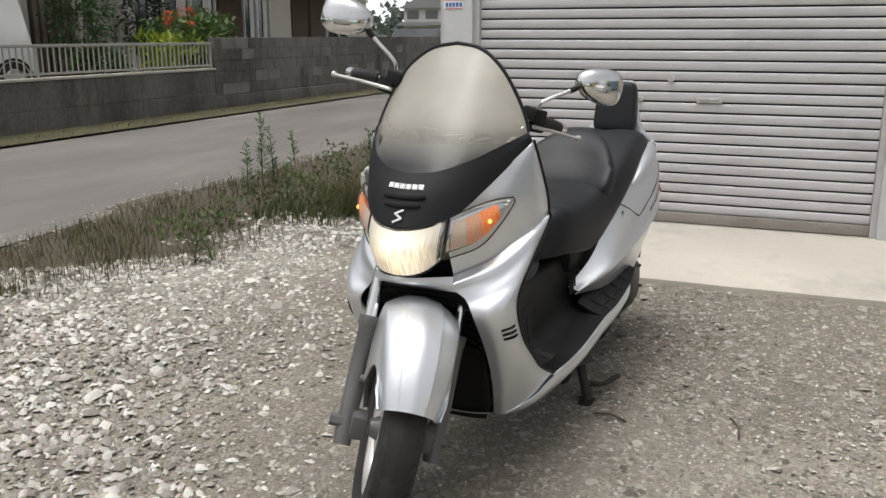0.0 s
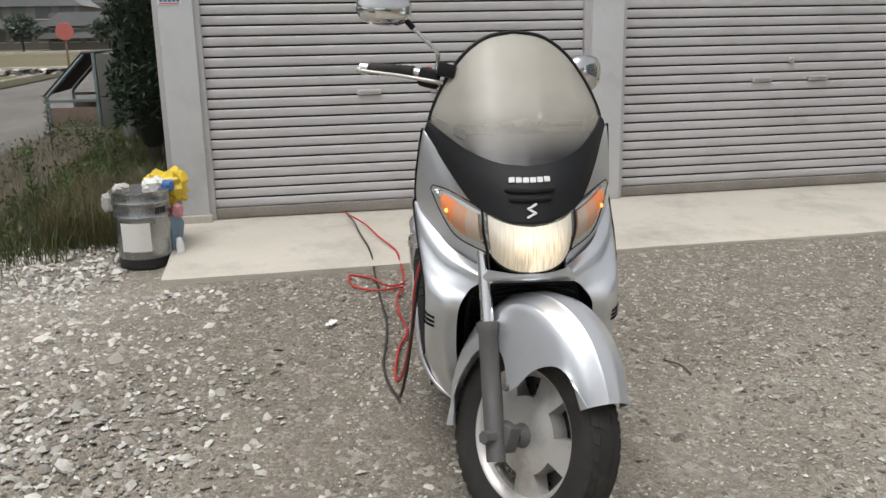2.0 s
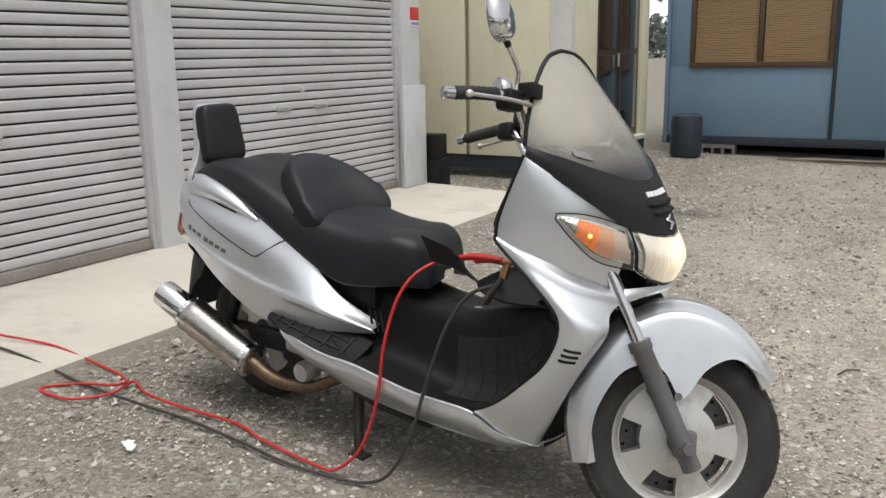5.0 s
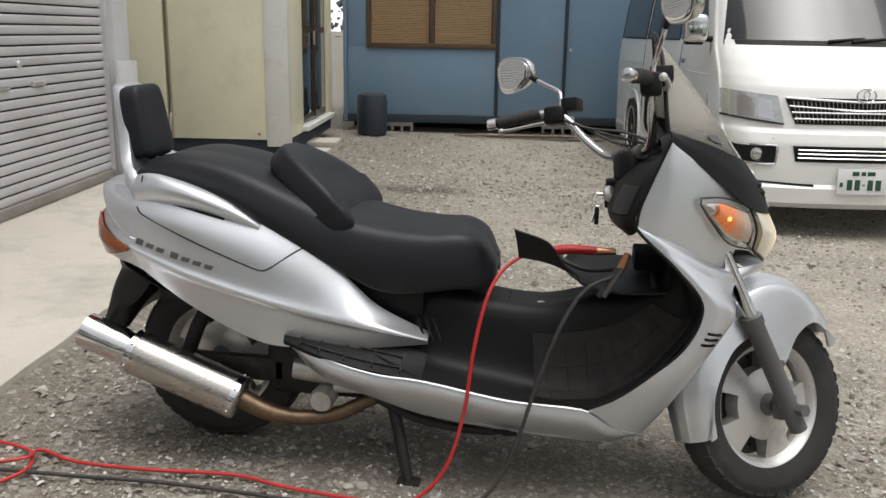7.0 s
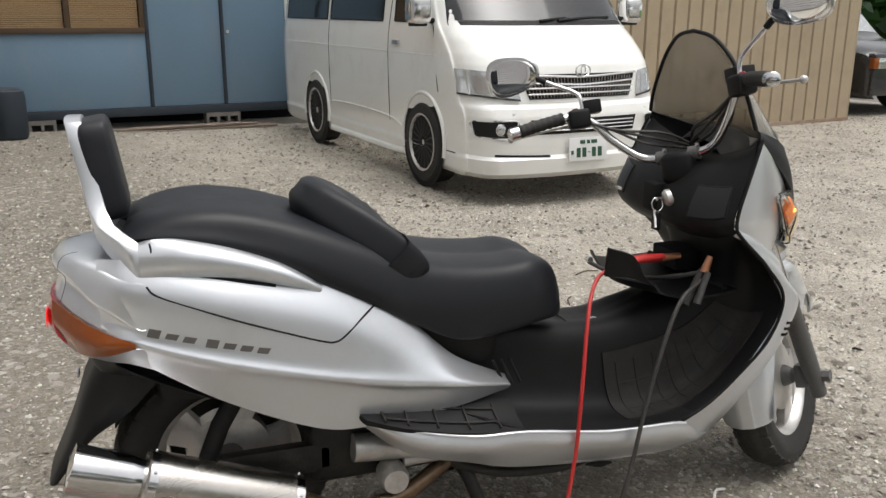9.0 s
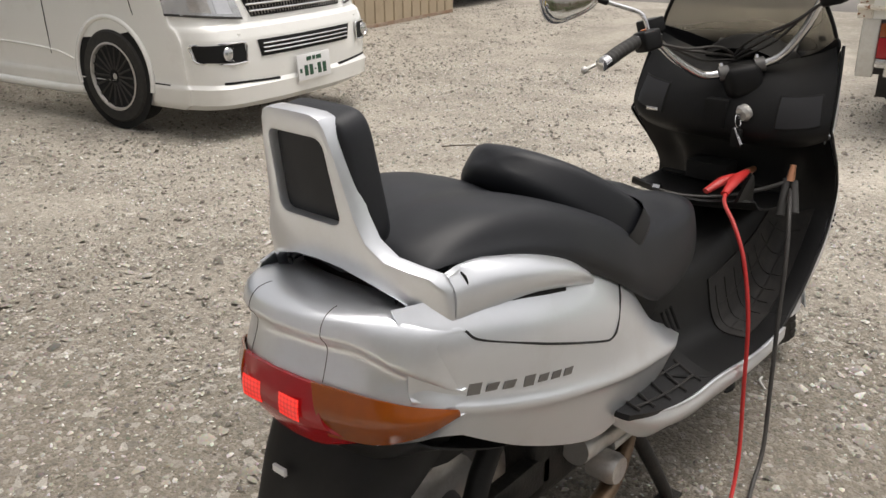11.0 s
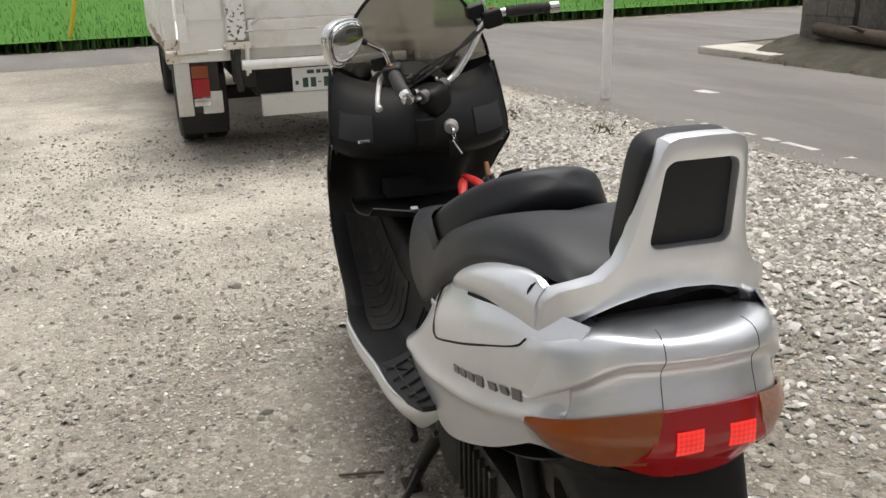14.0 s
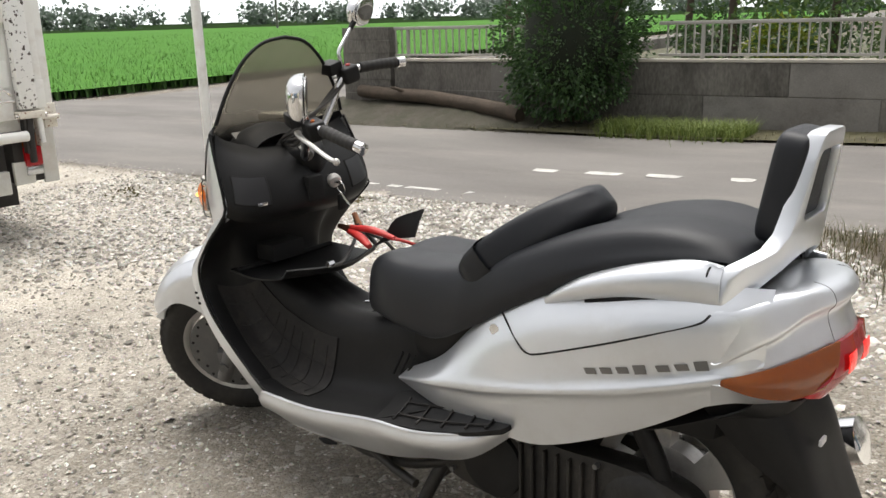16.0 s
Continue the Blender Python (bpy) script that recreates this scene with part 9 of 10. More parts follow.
# garden plants
plant = thing("flowering_plant", "yellow-green leafy plant with orange flowers behind the fence", "plant", WEST)
rp = np.random.default_rng(41)
for k in range(16):
    u, v = rp.uniform(-10.4, -8.9), rp.uniform(-9.15, -8.55)
    limb("stem", [(u, v, 0.5), (u + rp.uniform(-0.1, 0.1), v, 0.9), (u + rp.uniform(-0.2, 0.2), v, 1.25)], 0.012, 0.006, plant, 6, WEED)
pts = np.stack([rp.uniform(-9.75, -8.75, 420), rp.uniform(-9.1, -8.4, 420), 0.55 + 0.65 * rp.uniform(0, 1, 420) ** 0.7], 1)
leaf_cloud("yellow_leaf", pts, 0.22, 0.030, YELLOW_LEAF, plant, "long yellow-green leaves", 5, -0.5)
pts = np.stack([rp.uniform(-10.9, -9.3, 900), rp.uniform(-9.3, -8.5, 900), 0.6 + 0.95 * rp.uniform(0, 1, 900) ** 0.8], 1)
leaf_cloud("dark_leaf", pts, 0.16, 0.035, WEED, plant, "broad green leaves", 6, 0.1)
pts = np.concatenate([np.array((u, v, z)) + rp.normal(0, 0.05, (40, 3)) for u, v, z in ((-9.25, -8.8, 1.50), (-9.55, -8.85, 1.58), (-9.85, -8.8, 1.62), (-9.7, -8.7, 1.42))])
leaf_cloud("flower", pts, 0.07, 0.016, FLOWER, plant, "orange-red flower spikes", 7, -0.6)["kind"] = "stuff"


def tree(name, label, u, v, z, height, crown, seed, mat_, leaf=(0.12, 0.035), count=220, trunk_r=0.09, cat="tree", per=14, matrix=SITE, spread=None):
    t = thing(name, label, cat, matrix)
    r = np.random.default_rng(seed)
    h0 = height - crown[2] * 1.2
    limb("trunk", [(u, v, z), (u + r.uniform(-.1, .1), v, z + h0 * 0.5), (u + r.uniform(-.15, .15), v, z + height * 0.85)], trunk_r, trunk_r * 0.35, t, 12)
    for k in range(5):
        a = r.uniform(0, 6.28)
        hz = z + h0 * r.uniform(0.6, 1.05)
        limb("branch", [(u, v, hz), (u + 0.45 * crown[0] * math.cos(a), v + 0.45 * crown[1] * math.sin(a), hz + 0.4 * crown[2]), (u + 0.8 * crown[0] * math.cos(a), v + 0.8 * crown[1] * math.sin(a), hz + 0.75 * crown[2])], trunk_r * 0.45, trunk_r * 0.12, t, 8)
    pts_ = clumps((u, v, z + height - crown[2]), crown, count, per, spread or 0.09 * max(crown), seed, 0.45)
    leaf_cloud("crown", pts_, leaf[0], leaf[1], mat_, t, "", seed + 1, 0.3, (u, v, z + height - crown[2]))
    return t


for k, (u, v, h, cr_, m_) in enumerate(((-8.9, -10.3, 1.5, (0.55, 0.5, 0.6), BUSH), (-10.8, -10.6, 1.7, (0.45, 0.45, 0.7), CONIFER), (-10.3, -9.9, 0.95, (0.4, 0.4, 0.32), BUSH), (-11.3, -9.6, 1.25, (0.5, 0.45, 0.5), WEED), (-7.9, -9.0, 0.6, (0.45, 0.35, 0.25), BUSH), (1.15, -11.0, 0.62, (0.42, 0.4, 0.3), YELLOW_LEAF), (-0.6, -10.6, 0.6, (0.6, 0.4, 0.3), WEED), (2.4, -12.2, 0.7, (0.6, 0.5, 0.35), BUSH), (-2.6, -10.2, 0.8, (0.6, 0.5, 0.4), BUSH), (-4.6, -10.4, 1.0, (0.7, 0.5, 0.5), WEED))):
    tree("garden_shrub", "clipped green garden shrub behind the rail fence", u, v, 0.3, h + 0.2, cr_, 60 + k, m_, (0.07, 0.02), 130, 0.03, "shrub", 14, WEST if u < -6 else SITE)
for k, (u, v, h) in enumerate(((1.85, -11.2, 3.6), (0.7, -12.3, 4.2), (5.6, -11.6, 3.4), (-0.9, -12.6, 3.8), (-3.2, -12.0, 4.4), (3.4, -14.0, 4.5), (-5.6, -12.6, 4.0))):
    tree("garden_tree", "small garden tree with a dark trunk behind the fence", u, v, 0.3, h, (1.1, 1.0, 1.0), 80 + k, BUSH if k % 2 else WEED, (0.10, 0.03), 200, 0.08)
rh = np.random.default_rng(91)
hp = np.stack([rh.uniform(-6.5, 2.6, 9000), rh.uniform(-13.0, -9.6, 9000), 0.3 + 1.3 * rh.uniform(0, 1, 9000) ** 1.3], 1)
hp = hp[np.sin(hp[:, 0] * 2.1) + np.cos(hp[:, 1] * 2.7 + hp[:, 0]) + rh.normal(0, 0.4, len(hp)) > -0.1]
tagged(leaf_cloud("garden_foliage", hp, 0.11, 0.03, WEED, None, "", 92, 0.1, None, SITE), "dense mixed green foliage of the garden", "foliage", kind="stuff")
hp = hp + rh.normal(0, 0.15, hp.shape)
tagged(leaf_cloud("garden_foliage", hp[::2], 0.10, 0.028, BUSH, None, "", 93, 0.1, None, SITE), "dense dark green foliage of the garden", "foliage", kind="stuff")
heap = leaf_cloud("cut_branch_heap", np.random.default_rng(5).normal(0, 1, (700, 3)) * np.array((0.55, 0.3, 0.10)) + np.array((4.6, -10.6, 0.38)), 0.25, 0.012, DRY_TWIG, None, "", 8, 0.1, None, SITE)
tagged(heap, "heap of cut brown branches on the grass", "branches")

# ---------------------------------------------------------------- waste box, conifers and sign down the road
box = thing("waste_box", "steel-framed waste box with a sloping roof and plank front", "waste box", WEST)
U0, U1, V0, V1 = -11.4, -9.8, -3.75, -3.07
for u in (U0, U1):
    block("post", u - 0.02, u + 0.02, V1 - 0.04, V1, 0.0, 1.04, TEAL_STEEL, box, "blue-grey steel post", 0.004)
    block("post", u - 0.02, u + 0.02, V0, V0 + 0.04, 0.0, 0.48, TEAL_STEEL, box, "blue-grey steel post", 0.004)
    for z in (0.02, 0.40):
        block("rail", u - 0.02, u + 0.02, V0, V1, z, z + 0.04, TEAL_STEEL, box, "blue-grey steel rail", 0.004)
    tube("sloping_rail", [(u, V0 + 0.02, 0.48), (u, V1 - 0.14, 1.02)], 0.022, TEAL_STEEL, box, "blue-grey steel rail", 4)
    block("side_panel", u - 0.008, u + 0.008, V0 + 0.03, V1 - 0.03, 0.06, 0.33, WOOD, box, "weathered plank panel", 0.003)
lid = part("lid", prism_bm([(V0 - 0.01, 0.49), (V1 - 0.16, 1.04), (V1 - 0.16, 1.06), (V0 - 0.02, 0.51)], U1 - U0, "x"), DARK_MESH, box, "dark mesh lid")
bmesh_shift = Matrix.Translation((U0, 0, 0))
lid.data.transform(bmesh_shift)
block("rear_panel", U0, U1, V1 - 0.02, V1 + 0.01, 0.05, 1.03, SIDING, box, "grey-green rear sheet", 0.003)
block("top_cap", U0 - 0.02, U1 + 0.02, V1 - 0.17, V1 + 0.02, 1.04, 1.065, SIDING, box, "", 0.004)
shed = block("boundary_panel", -12.4, -9.6, -3.02, -2.62, 0.0, 1.03, SIDING, None, "", 0.01, matrix=WEST)
tagged(shed, "low weathered grey box behind the waste box", "storage box")
sign = thing("round_road_sign", "faded round red road sign on a post", "road sign", WEST)
tube("post", [(-19.98, -5.59, 0.0), (-19.98, -5.59, 1.6)], 0.03, RUST, sign, "rusty post", 8)
lathe("disc", [(0, 0.012), (0.205, 0.012), (0.21, 0.0), (0.0, -0.004)], FADED_RED, sign, "faded red disc", 28, pose(-19.95, -5.59, 1.38, 0, 0, -90))

for k, (u, v, h, w) in enumerate(((-5.6, -1.85, 3.2, 0.42), (-6.8, -1.95, 3.6, 0.5), (-8.2, -2.0, 3.8, 0.5), (-9.6, -1.9, 3.6, 0.5), (-11.2, -2.0, 3.8, 0.6))):
    c_ = thing("hedge_conifer", "dark evergreen conifer standing beside the garage", "tree", WEST, "conifers beside the garage")
    r = np.random.default_rng(110 + k)
    limb("trunk", [(u, v, 0), (u + 0.03, v, h * 0.5), (u, v, h)], 0.07, 0.02, c_, 8)
    n_ = 5200
    z = r.uniform(0.12, 1, n_) ** 0.9 * h
    rad = w * (1.12 - z / h) ** 0.6 * (0.7 + 0.3 * r.uniform(0, 1, n_)) * (1 + 0.12 * np.sin(z * 9 + k))
    a = r.uniform(0, 6.28, n_)
    leaf_cloud("crown", np.stack([u + rad * np.cos(a), v + rad * np.sin(a) * 0.8, z], 1), 0.09, 0.013, CONIFER, c_, "", 120 + k, -0.35)
    # dark blob painted as the shade within the conifer
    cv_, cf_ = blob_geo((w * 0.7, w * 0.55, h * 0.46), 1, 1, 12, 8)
    obj("inner_shade", [(u + p[0], v + p[1], h * 0.52 + p[2]) for p in cv_], cf_, BUSH_CORE, c_, "dark core painted as the shade inside the crown")
tr_ = thing("bare_trunk", "grey bare tree trunk beside the hedge", "tree", WEST)
limb("trunk", [(-8.0, -2.42, 0.0), (-8.02, -2.39, 1.3), (-8.0, -2.36, 2.8)], 0.09, 0.07, tr_, 10, BARK_GREY)

# ---------------------------------------------------------------- fields, far houses and far woods
fields = ((-400, -22.3, -60, -7.7, 0.005, DRY_FIELD, "dry_field", "dull brown ploughed field"), (-400, -22.3, -420, -60, 0.005, FIELD_GREEN, "far_field", "green field"))
for u0, u1, v0, v1, lift, m_, nm, lb in fields:
    tagged(ground_strip(nm, u0, u1, v0, v1, lift, m_, 30, 10), lb, "field", kind="structure")
for v, u in ((-8.05, -21.5), (-8.05, -36.0), (-17.5, -66.0)):
    kb = block("road_kerb", u - 16, u, v - 0.1, v, 0.0, 0.12, CONCRETE, None, "", 0.01, matrix=WEST) if v > -10 else block("road_kerb", u - 0.5, u, v - 60, v + 12, 0.0, 0.25, CONCRETE, None, "", 0.01, matrix=WEST)
    tagged(kb, "pale concrete kerb along the field", "kerb", kind="structure")
cross = block("road_kerb", -34.0, -33.5, -60, -8.3, 0.0, 0.14, CONCRETE, None, "", 0.01, matrix=WEST)
tagged(cross, "pale concrete kerb across the field", "kerb", kind="structure")
for k in range(9):
    r = np.random.default_rng(140 + k)
    v_, f_ = blob_geo((r.uniform(.25, .4), r.uniform(.2, .3), 0.16), 0.7, 0.7, 10, 6)
    st = obj("edge_stone", [(-28.3 + r.uniform(-.5, .5) + p[0], -8.9 + 0.55 * k * 0.8 - 2.0 + p[1], 0.10 + p[2]) for p in v_], f_, PALE_GRAVEL, None, "", True, 60, WEST)
    tagged(st, "pale rough stone at the field's edge", "stone", "stones at the field edge")


def far_house(u, v, w, d, h, roof_h, wall_m, seed, label):
    hs = thing("far_house", label, "house", WEST)
    block("wall", u - d, u, v - w / 2, v + w / 2, 0, h, wall_m, hs, "", 0.02)
    bm = prism_bm([(v - w / 2 - 0.6, h), (v + w / 2 + 0.6, h), (v + w * 0.28, h + roof_h), (v - w * 0.28, h + roof_h)], d + 1.2, "x")
    bmesh.ops.translate(bm, vec=(u - d - 0.6, 0, 0), verts=bm.verts)
    part("roof", bm, FAR_ROOF, hs, "dark tiled roof", True, 20)
    bm = prism_bm([(v - w / 2 - 0.9, h * 0.5), (v + w / 2 + 0.9, h * 0.5), (v + w / 2, h * 0.5 + 0.5), (v - w / 2, h * 0.5 + 0.5)], 1.2, "x")
    bmesh.ops.translate(bm, vec=(u - 0.1, 0, 0), verts=bm.verts)
    part("lean_roof", bm, FAR_ROOF, hs, "dark tiled lower roof", True, 20)
    r = np.random.default_rng(seed)
    for z0 in (0.8, h * 0.5 + 0.9):
        for k in range(4):
            c = v - w / 2 + w * (k + 0.5) / 4
            wn_ = block("window", u - 0.02, u + 0.05, c - w * 0.08, c + w * 0.08, z0, z0 + 1.3, FAR_GLASS, hs, "", 0.01)
            block("window_frame", u + 0.02, u + 0.09, c - w * 0.085, c + w * 0.085, z0 - 0.08, z0, WHITE_PAINT, wn_, "", 0.01)
    return hs


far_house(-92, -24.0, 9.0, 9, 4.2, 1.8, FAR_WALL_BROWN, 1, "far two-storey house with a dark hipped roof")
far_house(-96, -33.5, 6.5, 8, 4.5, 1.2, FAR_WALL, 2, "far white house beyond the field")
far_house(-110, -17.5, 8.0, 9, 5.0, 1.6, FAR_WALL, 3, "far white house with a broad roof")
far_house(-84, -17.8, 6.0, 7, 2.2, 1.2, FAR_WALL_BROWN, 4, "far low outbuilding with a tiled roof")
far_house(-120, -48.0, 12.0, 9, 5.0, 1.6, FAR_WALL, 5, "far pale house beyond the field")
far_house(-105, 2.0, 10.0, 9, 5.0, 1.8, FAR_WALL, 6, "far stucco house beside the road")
for k, (u, v, h) in enumerate(((-80, -22.0, 3.0), (-82, -27.5, 2.6), (-88, -30.0, 3.2), (-78, -14.5, 2.8), (-86, -14.0, 3.6), (-95, -11.0, 4.0), (-70, -9.0, 3.2))):
    tree("field_tree", "small dark tree among the far houses", u, v, 0.0, h, (1.2, 1.3, 0.9), 160 + k, FAR_TREE, (0.35, 0.12), 120, 0.10, "tree", 10, WEST)
dc = thing("parked_car", "dark car parked beyond the tall wall", "car", WEST)
bm = prism_bm([(-26.2, 0.22), (-26.2, 0.85), (-25.5, 0.95), (-24.9, 1.42), (-23.4, 1.44), (-22.8, 0.98), (-22.2, 0.9), (-22.1, 0.25)], 1.6, "y", 0.06)
bmesh.ops.translate(bm, vec=(0, -11.2, 0), verts=bm.verts)
dcb = part("body", bm, CAR_BLACK, dc, "dark painted body")
part("window", prism_bm([(-25.3, 0.98), (-22.95, 0.98), (-23.45, 1.38), (-24.85, 1.38)], 0.01, "y"), DARK_GLASS, dcb, "dark side windows", matrix=WEST @ Matrix.Translation((0, -9.605, 0)))
for u in (-25.3, -22.95):
    lathe("wheel", [(0, 0.05), (0.16, 0.04), (0.19, 0.06), (0.29, 0.065), (0.30, 0.03), (0.30, -0.1)], RUBBER, dc, "", 22, pose(u, -9.66, 0.30))

# rice field: one sheet with rows of blades near the road
rice = ground_strip("rice_field", 13.45, 420, -420, 130, 0.17, FIELD_GREEN, 30, 30)
tagged(rice, "bright green rice field sheet", "field", kind="structure")
rr_ = np.random.default_rng(51)
n1 = 34000
uu_ = 13.2 + rr_.exponential(16, n1)
uu_ += 0.2
vv_ = 8.0 - rr_.uniform(0, 1, n1) * (22 + 1.1 * (uu_ - 10))
uu_ += np.maximum(0, -(vv_ + 8.7)) * 0.0
rice_b = blades("rice_blades", uu_, vv_, 0.25, 0.011, RICE, 52, 0.0, 0.35)
tagged(rice_b, "dense bright green rice plants", "rice", kind="stuff")
n2 = 26000
uu_ = 13.2 + rr_.uniform(0, 1, n2) ** 1.5 * 55
uu_ += 0.3
vv_ = 14 - rr_.uniform(0, 1, n2) ** 1.1 * 100
tagged(blades("rice_blades", uu_, vv_, 0.27, 0.022, RICE, 53, 0.0, 0.4), "dense bright green rice plants", "rice", kind="stuff")
for dist, h_ in ((150.0, 0.45), (215.0, 0.8)):
    a = np.linspace(-1.45, -0.2, 40)
    pth = [(dist * math.cos(t), dist * math.sin(t), 0.0) for t in a]
    hv_, hf_ = [], []
    for i, p in enumerate(pth):
        hv_ += [(p[0], p[1], 0), (p[0], p[1], h_)]
    for i in range(len(pth) - 1):
        hf_.append((2 * i, 2 * i + 2, 2 * i + 3, 2 * i + 1))
    tagged(obj("field_hedge", hv_, hf_, FIELD_DARK, None, "", True, 40, SITE), "far field margin in haze-dulled green", "hedge", kind="structure")


def woods(name, dist, a0, a1, n, h, seed, mat_):
    """A far, uneven belt of trees, each a clump of many leaf shapes."""
    r = np.random.default_rng(seed)
    cs = []
    for k in range(n):
        a = radians(r.uniform(a0, a1))
        d = dist * r.uniform(0.85, 1.25)
        hh = h * r.uniform(0.5, 1.3)
        c = np.array((d * math.cos(a), d * math.sin(a), hh * 0.48))
        q = r.normal(0, 1, (150, 3)) * np.array((hh * 0.30, hh * 0.30, hh * 0.22))
        cs.append(c + q)
    p = np.concatenate(cs)
    p[:, 2] = np.maximum(p[:, 2], 0.1)
    o = leaf_cloud(name, p, h * 0.20, h * 0.09, mat_, None, "", seed, 0.2, None, SITE)
    tagged(o, "far belt of hazy green trees", "woods", kind="stuff")


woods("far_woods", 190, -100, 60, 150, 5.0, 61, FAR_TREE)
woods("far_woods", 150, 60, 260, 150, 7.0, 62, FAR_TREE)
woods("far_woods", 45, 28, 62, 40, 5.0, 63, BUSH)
for k, (u, v, h) in enumerate(((80, -88, 9), (120, -75, 9), (64, -22, 8), (130, -150, 10))):
    pl = thing("utility_pole", "far grey concrete utility pole", "pole", SITE)
    tube("shaft", [(u, v, 0), (u, v, h)], np.array((0.17, 0.11)), BARK_GREY, pl, "", 8)
    block("crossarm", u - 0.06, u + 0.06, v - 0.9, v + 0.9, h - 0.7, h - 0.58, FENCE_STEEL, pl, "", 0.01)
gp = thing("guy_wire_cover", "leaning yellow guy-wire cover at the field edge", "pole", SITE)
tube("sleeve", [(14.0, 0.37, -0.06), (14.0, -0.40, 2.9)], 0.035, YELLOW, gp, "", 10)
block("footing", 13.8, 14.2, 0.2, 0.55, -0.1, 0.02, CONCRETE, gp, "pale footing", 0.02)
# white marker pole at the yard's corner
wp = thing("white_pole", "slim white painted pole at the yard corner", "pole", Matrix())
tube("shaft", [(5.46, -3.22, -0.10), (5.46, -3.22, 3.4)], 0.045, TRUCK_WHITE, wp, "", 12)
lathe("collar", [(0.0, 0.03), (0.04, 0.03), (0.05, 0.0)], CONCRETE, wp, "", 12, pose(5.46, -3.22, -0.06, 90))

# bright overcast horizon behind everything
hz_v, hz_f = [], []
for i in range(49):
    a = 2 * math.pi * i / 48
    hz_v += [(520 * math.cos(a), 520 * math.sin(a), -4), (520 * math.cos(a), 520 * math.sin(a), 46)]
for i in range(48):
    hz_f.append((2 * i, 2 * i + 1, 2 * i + 3, 2 * i + 2))
tagged(obj("backdrop", hz_v, hz_f, HORIZON, None), "plain white overcast sky low over the horizon", "sky", kind="structure")

# ---------------------------------------------------------------- paint pail and rubbish at the garage corner
pail = thing("paint_pail", "dented zinc paint pail with a white label", "pail", WEST)
PU, PV = -2.10, -1.47
pz = ground_at(PU, PV)
prof = [(0, 0.0), (0.130, 0.0), (0.137, 0.006), (0.141, 0.13), (0.145, 0.27), (0.150, 0.275), (0.151, 0.285), (0.147, 0.292), (0.149, 0.345), (0.154, 0.35), (0.155, 0.36), (0.151, 0.367), (0.153, 0.405), (0.160, 0.409), (0.161, 0.418), (0.154, 0.42), (0.150, 0.40), (0.148, 0.385), (0, 0.383)]
lathe("body", prof, TIN, pail, "", 40, pose(PU, PV, pz, 90), 35)
lab = []
for i in range(9):
    a = radians(-10 - 32 + 64 * i / 8)
    lab.append([(PU + 0.1455 * math.cos(a), PV + 0.1455 * math.sin(a), pz + z) for z in (0.10, 0.16, 0.21, 0.255)])
shell("label", np.array(lab), 0.001, PAPER, pail, "white paper label")
lathe("foot_band", [(0.1345, 0.004), (0.1385, 0.004), (0.1405, 0.055), (0.1365, 0.055)], BLACK_PRINT, pail, "black painted foot", 40, pose(PU, PV, pz, 90), 35)
for k in range(4):
    a = radians(38 + 7 * k)
    block("print_bar", -0.002, 0.002, -0.006, 0.006, -0.018, 0.018, BLACK_PRINT, pail, "", 0.0, 1, Matrix.Translation((PU + 0.150 * math.cos(a), PV + 0.150 * math.sin(a), pz + 0.315)) @ Matrix.Rotation(a, 4, "Z"))
tube("bail", [(PU + 0.16 * math.cos(a), PV + 0.16 * math.sin(a), pz + 0.33 - 0.10 * math.sin((a - 1.2) * 1.0)) for a in np.linspace(1.2, 1.2 + math.pi, 18)], 0.003, STEEL, pail, "wire handle", 6)


def crumple(name, size, centre, mat_, seed, label, cat, rough_=0.25, squash=0.7):
    r = np.random.default_rng(seed)
    v, f = blob_geo(size, squash, squash, 22, 14)
    ph = r.uniform(0, 6, 6)
    out = []
    for p in v:
        q = np.array(p) / np.array(size)
        k = 1 + rough_ * (math.sin(5 * q[0] + ph[0]) * math.cos(6 * q[1] + ph[1]) + 0.6 * math.sin(9 * q[2] + 7 * q[1] + ph[2]) + 0.4 * math.sin(15 * q[0] - 11 * q[2] + ph[3])) * 0.5
        out.append((centre[0] + p[0] * k, centre[1] + p[1] * k, max(centre[2] + p[2] * k, 0.012)))
    o = obj(name, out, f, mat_, None, "", True, 28, WEST)
    return tagged(o, label, cat)


crumple("crumpled_rag", (0.07, 0.04, 0.022), (PU + 0.03, PV - 0.09, pz + 0.43), RAG, 3, "crumpled white rag on the pail rim", "rag")
crumple("crumpled_rag", (0.035, 0.04, 0.05), (PU - 0.02, PV - 0.165, pz + 0.35), RAG, 4, "crumpled white rag hanging from the pail", "rag")
crumple("yellow_bag", (0.11, 0.11, 0.085), (PU - 0.20, PV + 0.12, 0.43), YELLOW, 5, "bright yellow plastic bag behind the pail", "bag", 0.35, 0.6)
crumple("rubbish_sack", (0.18, 0.13, 0.18), (PU - 0.20, PV + 0.05, 0.19), BLUE_PANEL, 6, "stuffed dark rubbish sack behind the pail", "sack", 0.3)
crumple("paper_packet", (0.07, 0.06, 0.045), (PU - 0.05, PV + 0.07, 0.46), PAPER, 7, "white and lilac paper packet on the sack", "paper", 0.3)
crumple("blue_cloth", (0.05, 0.035, 0.03), (PU - 0.04, PV + 0.14, 0.46), SIGN_BLUE, 8, "small blue cloth on the rubbish", "cloth", 0.3)
crumple("pink_packet", (0.025, 0.035, 0.035), (PU - 0.03, PV + 0.18, 0.32), PINK, 9, "crushed pink packet beside the pail", "packet", 0.3)
